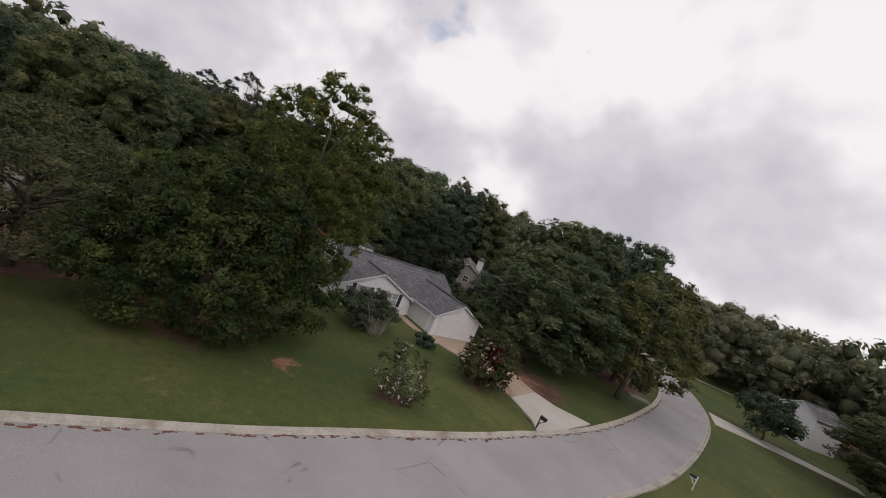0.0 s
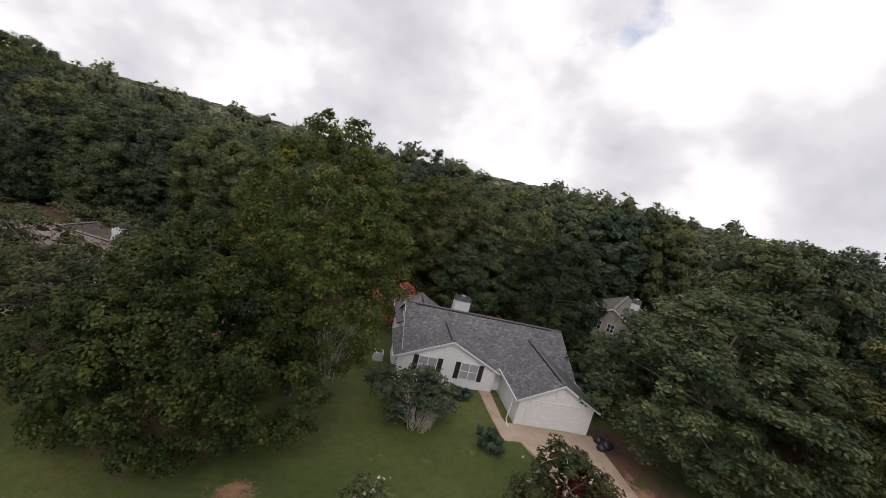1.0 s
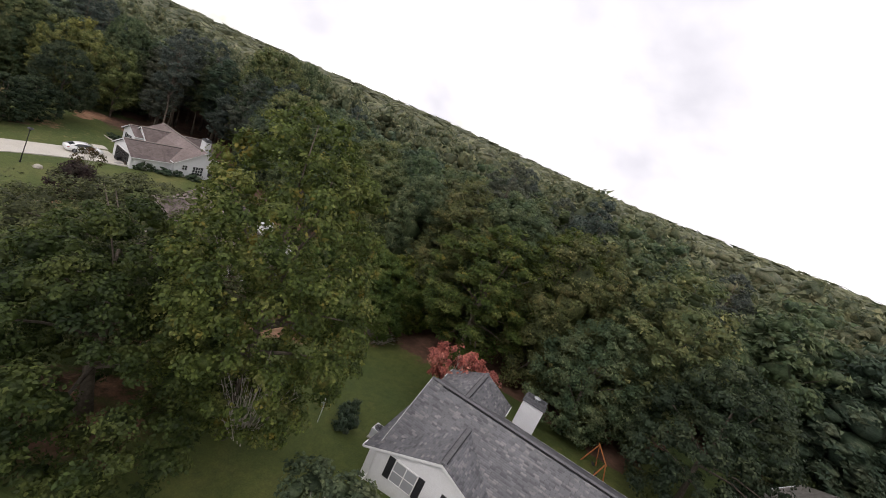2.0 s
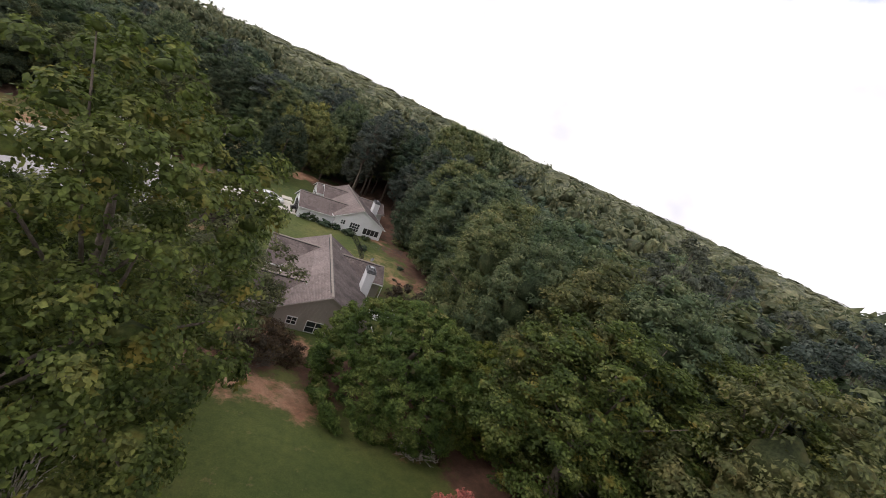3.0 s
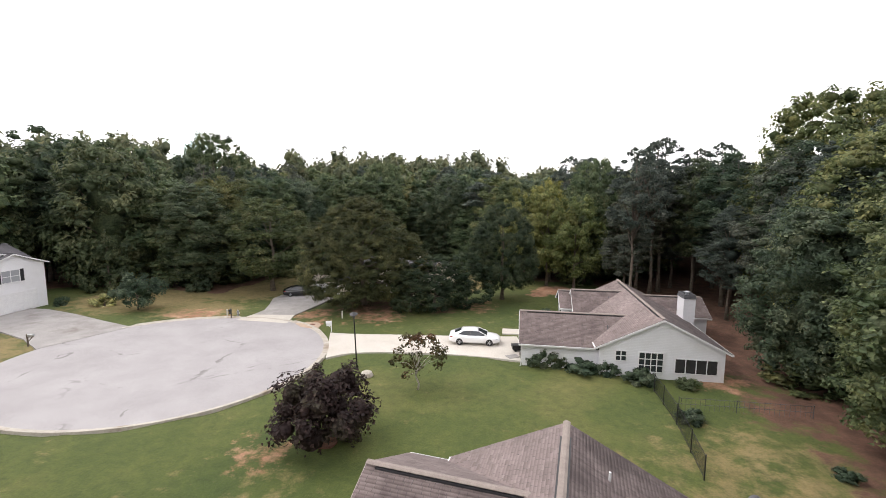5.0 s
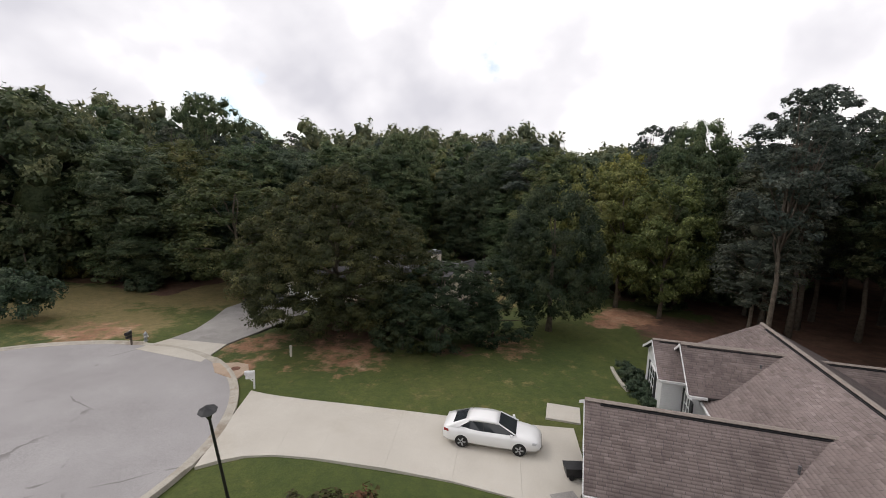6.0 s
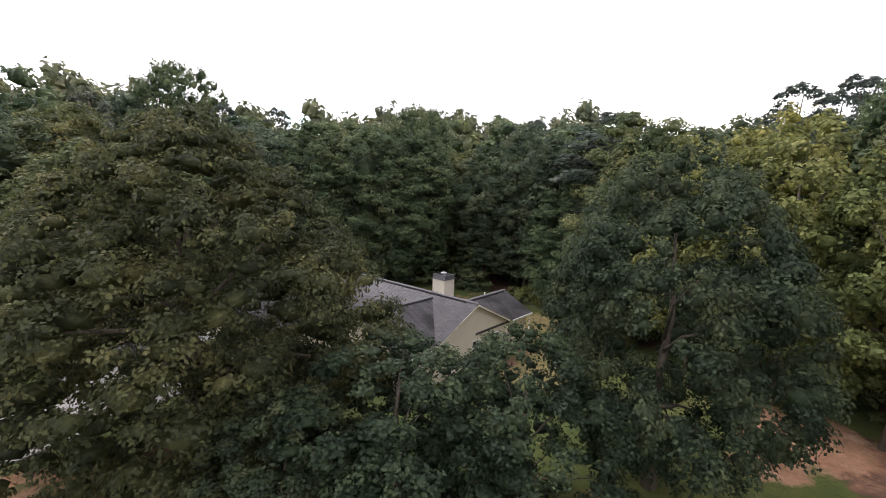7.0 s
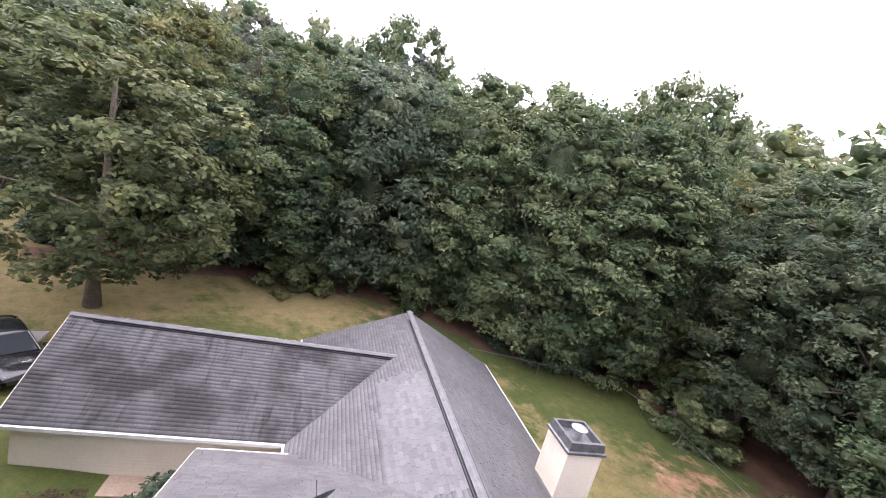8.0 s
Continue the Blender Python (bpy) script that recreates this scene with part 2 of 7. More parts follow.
_warp = blend(_n, _l, _v, grain(_n, _l, _v, 0.35, 5), 0.9, "ADD")
_l.new(_warp, _vo.inputs["Vector"])
_gate = spread(_n, _l, grain(_n, _l, _v, 0.35, 3), 0.52, 0.6)
_line = spread(_n, _l, _vo.outputs["Distance"], 0.0025, 0.006)
_hide = _n.new("ShaderNodeMath")
_hide.operation = "MAXIMUM"
_inv = _n.new("ShaderNodeMath")
_inv.operation = "SUBTRACT"
_inv.inputs[0].default_value = 1.0
_l.new(_gate, _inv.inputs[1])
_l.new(_inv.outputs[0], _hide.inputs[0])
_l.new(_line, _hide.inputs[1])
_c = blend(_n, _l, (0.2, 0.19, 0.185), _c, _hide.outputs[0])
_l.new(_c, _b.inputs["Base Color"])
bumped(_n, _l, _b, grain(_n, _l, _v, 60, 3), 0.006, 0.6)

# ground cover: mown grass, dry grass, bare clay and forest litter by the masks laid into the sheet
M_GROUND, _n, _l, _b = material("lawn_and_soil", 0.95)
_v = coords(_n, _l)
_fine = grain(_n, _l, _v, 9, 6, 0.75)
_grass = ramp(_n, _l, grain(_n, _l, _v, 0.09, 6, 0.6), [(0.3, (0.042, 0.066, 0.011)), (0.52, (0.069, 0.088, 0.017)), (0.72, (0.120, 0.119, 0.034))])
_dry = ramp(_n, _l, grain(_n, _l, _v, 0.2, 6), [(0.3, (0.15, 0.125, 0.045)), (0.7, (0.23, 0.18, 0.08))])
_clay = ramp(_n, _l, grain(_n, _l, _v, 0.5, 6), [(0.3, (0.22, 0.1, 0.055)), (0.6, (0.36, 0.21, 0.13)), (0.75, (0.48, 0.35, 0.24))])
_litter = ramp(_n, _l, grain(_n, _l, _v, 0.6, 6), [(0.3, (0.07, 0.035, 0.022)), (0.7, (0.16, 0.085, 0.055))])
_edge = grain(_n, _l, _v, 0.7, 8, 0.7)


def masked(attr, gain):
    a = _n.new("ShaderNodeAttribute")
    a.attribute_name = attr
    s = _n.new("ShaderNodeMath")
    s.operation = "MULTIPLY_ADD"
    _l.new(_edge, s.inputs[0])
    s.inputs[1].default_value = gain
    _l.new(a.outputs["Fac"], s.inputs[2])
    return spread(_n, _l, s.outputs[0], 0.5 + gain * 0.42, 0.5 + gain * 0.58)


_c = blend(_n, _l, _grass, _dry, masked("dry", 1.6))
_c = blend(_n, _l, _c, _litter, masked("litter", 1.2))
_c = blend(_n, _l, _c, _clay, masked("clay", 1.8))
_c = blend(_n, _l, _c, ramp(_n, _l, grain(_n, _l, _v, 1.7, 6, 0.7), [(0.3, (0.7, 0.74, 0.7)), (0.5, (1.0, 1.0, 1.0)), (0.72, (1.3, 1.2, 1.25))]), 0.9, "MULTIPLY")
_c = blend(_n, _l, _c, ramp(_n, _l, _fine, [(0.25, (0.58,) * 3), (0.75, (1.38,) * 3)]), 0.8, "MULTIPLY")
_l.new(_c, _b.inputs["Base Color"])
bumped(_n, _l, _b, _fine, 0.05, 0.7)

LEAF_OAK = leaf_material("broad_leaf", (0.052, 0.086, 0.047), (0.115, 0.151, 0.080), (0.223, 0.241, 0.130))
LEAF_WARM = leaf_material("warm_leaf", (0.054, 0.071, 0.033), (0.110, 0.132, 0.060), (0.205, 0.194, 0.096), tips=(0.166, 0.160, 0.058))
LEAF_GOLD = leaf_material("yellow_green_leaf", (0.046, 0.070, 0.018), (0.104, 0.136, 0.034), (0.215, 0.222, 0.072), tips=(0.236, 0.196, 0.042))
LEAF_SPRAY = leaf_material("evergreen_spray", (0.040, 0.070, 0.018), (0.110, 0.158, 0.040), (0.240, 0.266, 0.084), tips=(0.270, 0.262, 0.092))
LEAF_DARK = leaf_material("dark_leaf", (0.040, 0.065, 0.044), (0.082, 0.117, 0.078), (0.163, 0.186, 0.125))
LEAF_DEEP = leaf_material("deep_green_leaf", (0.018, 0.034, 0.011), (0.044, 0.068, 0.020), (0.100, 0.125, 0.040))
LEAF_MAPLE = leaf_material("dull_maple_leaf", (0.032, 0.042, 0.020), (0.070, 0.081, 0.037), (0.146, 0.144, 0.067))
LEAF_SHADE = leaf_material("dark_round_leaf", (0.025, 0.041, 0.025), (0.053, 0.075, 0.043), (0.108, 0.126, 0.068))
LEAF_OLIVE = leaf_material("olive_leaf", (0.063, 0.066, 0.030), (0.119, 0.119, 0.055), (0.196, 0.186, 0.095), thin=0.4)
LEAF_REDDISH = leaf_material("reddish_leaf", (0.05, 0.06, 0.025), (0.1, 0.1, 0.04), (0.15, 0.12, 0.06), tips=(0.27, 0.07, 0.06))
LEAF_PALE = leaf_material("blossoming_leaf", (0.05, 0.07, 0.03), (0.1, 0.12, 0.05), (0.16, 0.16, 0.08))
PETAL = leaf_material("pale_pink_petal", (0.45, 0.33, 0.35), (0.58, 0.46, 0.48), (0.7, 0.6, 0.62))
LEAF_PINE = leaf_material("pine_needle", (0.055, 0.073, 0.065), (0.097, 0.118, 0.104), (0.171, 0.183, 0.163))
# far and hill greens are paled: distance haze put into the leaf colour
LEAF_FAR_HAZED = leaf_material("hazed_far_leaf", (0.073, 0.099, 0.070), (0.131, 0.158, 0.105), (0.228, 0.232, 0.157))
LEAF_HILL_HAZED = leaf_material("hazed_hill_leaf", (0.122, 0.148, 0.100), (0.192, 0.210, 0.141), (0.281, 0.276, 0.202))
LEAF_PURPLE = leaf_material("plum_leaf", (0.03, 0.016, 0.018), (0.06, 0.034, 0.034), (0.09, 0.07, 0.05))
LEAF_LIGHT = leaf_material("light_leaf", (0.111, 0.130, 0.050), (0.195, 0.215, 0.079), (0.299, 0.305, 0.136))
LEAF_PINK = leaf_material("pink_blossom", (0.26, 0.085, 0.09), (0.44, 0.17, 0.18), (0.56, 0.28, 0.28))
LEAF_BROWN = leaf_material("brown_leaf", (0.055, 0.042, 0.034), (0.095, 0.074, 0.055), (0.14, 0.115, 0.08))
LEAF_RED = leaf_material("red_leaf", (0.10, 0.015, 0.018), (0.17, 0.03, 0.03), (0.24, 0.06, 0.05))
LEAF_WHITE = leaf_material("pale_blossom", (0.2, 0.22, 0.08), (0.42, 0.42, 0.2), (0.6, 0.58, 0.35))
LEAF_YELLOW = leaf_material("yellow_flower", (0.35, 0.22, 0.02), (0.5, 0.34, 0.03), (0.6, 0.45, 0.08))


# ---- mesh helpers ----
def mesh_of(name, V, F, mats, smooth=False):
    me = bpy.data.meshes.new(name)
    if isinstance(V, np.ndarray) and isinstance(F, np.ndarray):
        k = F.shape[1]
        me.vertices.add(len(V))
        me.vertices.foreach_set("co", V.astype(np.float32).ravel())
        me.loops.add(F.size)
        me.loops.foreach_set("vertex_index", F.astype(np.int32).ravel())
        me.polygons.add(len(F))
        me.polygons.foreach_set("loop_start", np.arange(0, F.size, k, dtype=np.int32))
        me.update(calc_edges=True)
    else:
        me.from_pydata([tuple(v) for v in V], [], F)
        bm = bmesh.new()
        bm.from_mesh(me)
        bmesh.ops.recalc_face_normals(bm, faces=bm.faces)
        bm.to_mesh(me)
        bm.free()
    for m in mats if isinstance(mats, (list, tuple)) else [mats]:
        me.materials.append(m)
    if smooth:
        me.polygons.foreach_set("use_smooth", [True] * len(me.polygons))
    return me


def part(name, V, F, mat, parent=None, label="", smooth=False, at=None, bevel=0.0):
    ob = new(name, mesh_of(name, V, F, mat, smooth))
    if bevel:
        md = ob.modifiers.new("bevel", "BEVEL")
        md.width, md.segments = bevel, 2
    if parent is not None:
        ob.parent = parent
    if at is not None:
        ob.matrix_basis = at
    if label:
        tagged(ob, label)
    return ob


class Shape:
    """Gathers vertices and faces of one mesh."""

    def __init__(self):
        self.V, self.F = [], []

    def add(self, V, F):
        k = len(self.V)
        self.V += [tuple(v) for v in V]
        self.F += [tuple(i + k for i in f) for f in F]
        return self

    def box(self, x0, y0, z0, x1, y1, z1, m=None):
        V = [(x, y, z) for z in (z0, z1) for x, y in ((x0, y0), (x1, y0), (x1, y1), (x0, y1))]
        if m is not None:
            V = [m @ Vector(v) for v in V]
        return self.add(V, [(3, 2, 1, 0), (4, 5, 6, 7), (0, 1, 5, 4), (1, 2, 6, 5), (2, 3, 7, 6), (3, 0, 4, 7)])

    def hull(self, lower, upper):
        """A closed prism between two rings of the same length."""
        n = len(lower)
        return self.add(list(lower) + list(upper), [tuple(range(n))[::-1], tuple(range(n, 2 * n))] + [(i, (i + 1) % n, n + (i + 1) % n, n + i) for i in range(n)])

    def tube(self, pts, radii, sides=8, caps=True):
        rings, k = [], len(self.V)
        up = Vector((0.13, 0.31, 0.94))
        for i, p in enumerate(pts):
            d = (Vector(pts[min(i + 1, len(pts) - 1)]) - Vector(pts[max(i - 1, 0)])).normalized()
            a = d.cross(up if abs(d.dot(up)) < 0.95 else Vector((1, 0, 0))).normalized()
            b = d.cross(a)
            rings.append([Vector(p) + radii[i] * (math.cos(t) * a + math.sin(t) * b) for t in (2 * math.pi * s / sides for s in range(sides))])
        for r in rings:
            self.V += [tuple(v) for v in r]
        for i in range(len(pts) - 1):
            for s in range(sides):
                a, b = k + i * sides + s, k + i * sides + (s + 1) % sides
                self.F.append((a, b, b + sides, a + sides))
        if caps:
            self.F.append(tuple(range(k, k + sides))[::-1])
            self.F.append(tuple(range(k + (len(pts) - 1) * sides, k + len(pts) * sides)))
        return self

    def lathe(self, profile, sides=12, centre=(0, 0, 0)):
        """Turns (radius, height) pairs round z."""
        k, cx, cy, cz = len(self.V), *centre
        for r, z in profile:
            self.V += [(cx + r * math.cos(2 * math.pi * s / sides), cy + r * math.sin(2 * math.pi * s / sides), cz + z) for s in range(sides)]
        for i in range(len(profile) - 1):
            for s in range(sides):
                a, b = k + i * sides + s, k + i * sides + (s + 1) % sides
                self.F.append((a, b, b + sides, a + sides))
        self.F.append(tuple(range(k, k + sides))[::-1])
        self.F.append(tuple(range(k + (len(profile) - 1) * sides, k + len(profile) * sides)))
        return self


def thing(name, m, label, category, group="", kind=""):
    ob = new(name)
    ob.empty_display_size = 0.5
    ob.matrix_basis = m
    return tagged(ob, label, category, group, kind)


# ---- the lie of the land ----
LAND = [(-18, 0, 0), (-5, 6, 0.05), (6, 6, 0.15), (14, 5, 0.2), (24, 6, 0.1), (10, -27, -0.25), (2, -13, 0.2), (22, -20, 0.2), (-6, 38, -1.3),
        (4, 36, -1.4), (-15, 27, -0.5), (12, 25, 0.3), (-5, 20, 0.2), (-44, 10, 0.4), (-31, -22, 1.4), (-31, -45, 3.0), (-31, -62, 3.4), (-28, -78, 3.4),
        (-20, -105, 3.4), (0, -135, 3.4), (-9, -76, 3.5), (0, -70, 3.45), (-16, -50, 3.0), (-4, -52, 2.6), (12, -52, 1.6), (10, -42, 0.3), (-8, -38, 0.9),
        (14, -92, 4.2), (36, -15, 0.2), (40, -60, 3), (-6, 62, -1.2), (-28, 38, -0.4), (24, 32, 0.4)]
LAND = np.array(LAND, float)


def heights(x, y):
    x, y = np.asarray(x, float), np.asarray(y, float)
    d2 = (x[..., None] - LAND[:, 0]) ** 2 + (y[..., None] - LAND[:, 1]) ** 2
    w = 1 / (d2 + 30.0) ** 1.8
    z = (w * LAND[:, 2]).sum(-1) / w.sum(-1)
    r = np.hypot(x - 0, y + 15)
    far = np.clip((r - 120) / 700, 0, 1)
    az = np.arctan2(x, y + 15)
    crest = 6 + 9 * np.cos(az - 1.0) + 16 * np.clip(np.cos(az - 3.0), 0, 1) ** 4 + 5 * np.sin(3 * az + 0.6) + 3 * np.sin(7 * az)
    return z + far * far * (3 - 2 * far) * crest


def ground_z(x, y):
    return float(heights(x, y))


ROAD = [(50, -178), (24, -157), (8, -144), (-4, -132.5), (-12.2, -122), (-18.2, -111), (-22.3, -101), (-25.6, -91.5), (-28, -83), (-29.6, -74), (-31, -62), (-31.3, -43), (-31.4, -30), (-30, -18), (-25.5, -8)]
BULB, BULB_R = (-18.0, 0.5), 13.0
DRIVES = {  # left edge, right edge
    "a": ([(-6.4, 8.6), (-5.4, 8.45), (-4.4, 8.38), (-2.6, 8.36), (0, 8.4), (3.5, 8.4), (7, 8.4), (10, 8.5), (13.0, 8.7)], [(-4.4, 1.4), (-3.7, 2.05), (-2.8, 2.62), (-1.4, 3.02), (0.6, 3.2), (4, 3.2), (7.2, 3.0), (10.3, 2.5), (13.4, 1.7)], M_CONCRETE),
    "b": ([(-18.9, 12.6), (-18.3, 15.3), (-18.2, 18), (-19.2, 21.5), (-20.4, 25), (-20.0, 29.0)], [(-12.4, 11.6), (-13.0, 15.2), (-12.5, 18), (-12.2, 21), (-12.0, 24.5), (-11.9, 26.4)], (M_CONCRETE, M_AGED)),
    "c": ([(-28.3, 8.4), (-33, 9.9), (-38, 11.8), (-43, 13.4), (-47.3, 13.8)], [(-31.2, 0.7), (-35, 3.0), (-39.5, 4.8), (-43.5, 6.1), (-47.3, 6.6)], M_AGED),
    "d": ([(-26.5, -73.6), (-24.4, -74.8), (-20.8, -75.4), (-17.3, -75.2), (-13, -73.6), (-9.1, -71.6)], [(-23.8, -83.4), (-21.3, -81.0), (-19.0, -80.3), (-16, -80.3), (-12.5, -80.0), (-8.7, -79.6)], (M_CONCRETE, M_CONCRETE, M_CLAYCONC)),
}


def resampled(line, step):
    pts = [Vector((*p, 0)) for p in line]
    out = []
    for i in range(len(pts) - 1):
        p0, p1, p2, p3 = pts[max(i - 1, 0)], pts[i], pts[i + 1], pts[min(i + 2, len(pts) - 1)]
        n = max(1, int((p2 - p1).length / step))
        for k in range(n):
            t = k / n
            out.append(0.5 * (2 * p1 + (p2 - p0) * t + (2 * p0 - 5 * p1 + 4 * p2 - p3) * t * t + (3 * p1 - p0 - 3 * p2 + p3) * t ** 3))
    return out + [pts[-1]]


ROAD_LINE = resampled(ROAD, 2.0)
_rl = np.array([(p.x, p.y) for p in ROAD_LINE])


def off_road(x, y):
    """Distance from the paved carriageway, negative on it."""
    d = np.sqrt(((np.asarray(x)[..., None] - _rl[:, 0]) ** 2 + (np.asarray(y)[..., None] - _rl[:, 1]) ** 2).min(-1)) - 3.2
    return np.minimum(d, np.hypot(np.asarray(x) - BULB[0], np.asarray(y) - BULB[1]) - BULB_R)


def inside(poly, x, y):
    c = np.zeros(np.shape(x), bool)
    for (x0, y0), (x1, y1) in zip(poly, poly[1:] + poly[:1]):
        with np.errstate(divide="ignore", invalid="ignore"):
            c ^= ((y0 > y) != (y1 > y)) & (x < (x1 - x0) * (y - y0) / (y1 - y0 + 1e-12) + x0)
    return c


# woods: closed outlines on the plan
WOODS = [
    [(30, 34), (27, 27), (30, 14), (33, -2), (30, -12), (35, -20), (26.5, -31), (20.5, -38), (18.5, -46), (17, -56), (18, -62), (14, -78), (20, -80), (30, -84), (26, -100), (60, -150), (210, -170), (240, 60), (110, 90)],
    [(-30, 27), (-28, 36), (-27, 42), (-23, 50), (-15, 54), (-10, 63), (0, 60), (6, 56), (12, 48), (19, 40), (26, 36), (31, 33), (120, 90), (60, 220), (-90, 210), (-160, 60), (-70, 22), (-52, 27), (-40, 29)],
    [(-55, 24), (-60, 0), (-62, -22), (-140, -30), (-170, 60), (-70, 40)],
    [(-16, -104), (-10, -116), (0, -132), (20, -112), (4, -100), (-6, -98)],
    [(-46, -112), (-39, -128), (-34, -152), (-20, -168), (-5, -188), (10, -205), (-40, -230), (-110, -190), (-90, -115)],
]


def in_woods(x, y):
    return np.any([inside(p, x, y) for p in WOODS], axis=0)


def axis_steps(lo, hi, step, end):
    core = list(np.arange(lo, hi + 0.01, step))
    a, s = [], step
    while (a[-1] if a else hi) < end:
        s *= 1.22
        a.append((a[-1] if a else hi) + s)
    b, s = [], step
    while (b[-1] if b else lo) > -end:
        s *= 1.22
        b.append((b[-1] if b else lo) - s)
    return np.array(b[::-1] + core + a)


def build_ground():
    xs, ys = axis_steps(-60, 60, 1.25, 2200), axis_steps(-125, 75, 1.25, 2200)
    X, Y = np.meshgrid(xs, ys)
    Z = heights(X, Y)
    near = (np.abs(X) < 90) & (Y > -200) & (Y < 100)
    paved = off_road(X, Y) < 0.2
    for a, b, _ in DRIVES.values():
        paved |= inside(a + b[::-1], X, Y)
    Z = Z + 0.04 * np.sin(X * 0.9 + 2 * np.sin(Y * 0.35)) * np.sin(Y * 0.7) * near - 0.16 * (paved & near)
    n = len(xs)
    F = np.array([(j * n + i, j * n + i + 1, (j + 1) * n + i + 1, (j + 1) * n + i) for j in range(len(ys) - 1) for i in range(n - 1)])
    me = mesh_of("ground", np.stack([X.ravel(), Y.ravel(), Z.ravel()], 1), F, M_GROUND, smooth=True)

    def layer(name, values):
        me.attributes.new(name, "FLOAT", "POINT").data.foreach_set("value", values.ravel().astype(np.float32))

    def patches(spots):
        v = np.zeros(X.shape)
        for x, y, r, amount in spots:
            v = np.maximum(v, amount * np.clip(1.35 - np.hypot(X - x, Y - y) / r, 0, 1))
        return v

    litter = np.where(in_woods(X, Y), 1.0, 0.0)
    litter = np.maximum(litter, patches([(5.6, 42.0, 1.3, 0.8), (4.5, 39.4, 1.4, 0.8), (3.3, 36.6, 1.4, 0.8), (2.1, 33.8, 1.4, 0.8), (0.6, 31.2, 1.4, 0.8), (-3.0, 30.2, 2.0, 0.85), (-15, -49, 7, 0.62), (1, -40, 4.5, 0.8), (-6, -38.5, 6, 0.75), (2, -36, 4.5, 0.75), (8, -42, 5, 0.8), (22, -44, 6, 0.9), (-5, 20, 6.5, 0.62), (4.8, 19, 3.5, 0.55), (31, -14, 6, 0.66), (31, -6, 6, 0.68), (33, 3, 7, 0.8), (30, -20, 6, 0.6), (33, -24, 6, 0.8), (27, 3, 5, 0.5), (27, 26, 7, 0.95), (23.5, 29.5, 4.5, 0.85), (26, 21, 4, 0.8), (22, -24, 5, 0.5), (-17, -82, 5, 0.8), (-10, -81.5, 4, 0.8), (14, -48, 5, 0.9), (17, -55, 5, 0.8), (-2, -54, 3.5, 0.25), (-9.8, -64.4, 2.2, 0.6), (-23, -62, 2.0, 0.75), (-19.5, -72, 2.4, 0.55), (13, -87, 8, 0.5)]))
    clay = patches([(-1.5, -43.6, 3.4, 0.66), (-7, -42.5, 3.5, 0.5), (1, -38.5, 4, 0.55), (4.0, -46.0, 3.2, 0.74), (-4.5, -42.2, 2.4, 0.66), (1.4, -44.6, 2.2, 0.78), (5.5, -37.6, 2.2, 0.8), (12.5, -50, 3, 0.72), (20.3, 31.5, 3.4, 1.0), (17.6, 28.4, 1.8, 0.9), (23.5, 23.2, 1.8, 0.85), (25, -18, 2.2, 0.85), (29, -19, 3.0, 0.5), (27.5, -1, 3, 0.6), (-11, 16, 4, 0.58), (-9.2, 11.6, 1.6, 0.8), (-3, 15.5, 5, 0.55), (9, 21, 4, 0.5), (-25, 14.5, 4.5, 0.6), (-13, -49, 4, 0.45), (-20, -55, 1.6, 0.7), (-16, -80.4, 3.2, 0.6), (-3, -13, 2.5, 0.5), (4, -24, 1.5, 0.8), (-22, 48, 4, 0.4), (-1, 56, 4, 0.5), (0, -39, 3, 0.6)])
    dry = np.maximum(patches([(8.2, 43.4, 5, 0.85), (7.0, 37.5, 4, 0.7), (6.0, 49.0, 5, 0.7), (-27, 30, 9, 0.95), (-37, 21, 10, 0.95), (-24, 42, 7, 0.8), (-40, -5, 14, 0.85), (-12, 46, 8, 0.75), (-2, 49, 9, 0.7), (4, 45, 5, 0.6), (-26, 17, 7, 0.8), (5, 14, 12, 0.3), (26, -20, 6, 0.5), (-2, -18, 8, 0.35), (-24, -48, 5, 0.25), (14, -18, 10, 0.45), (24, -14, 9, 0.55), (12, 14, 10, 0.28)]), 0.2)
    layer("litter", litter)
    layer("clay", clay)
    layer("dry", dry)
    ob = new("ground", me)
    tagged(ob, "mown lawns with dry patches, bare red clay and leaf litter", "ground", kind="structure")


build_ground()


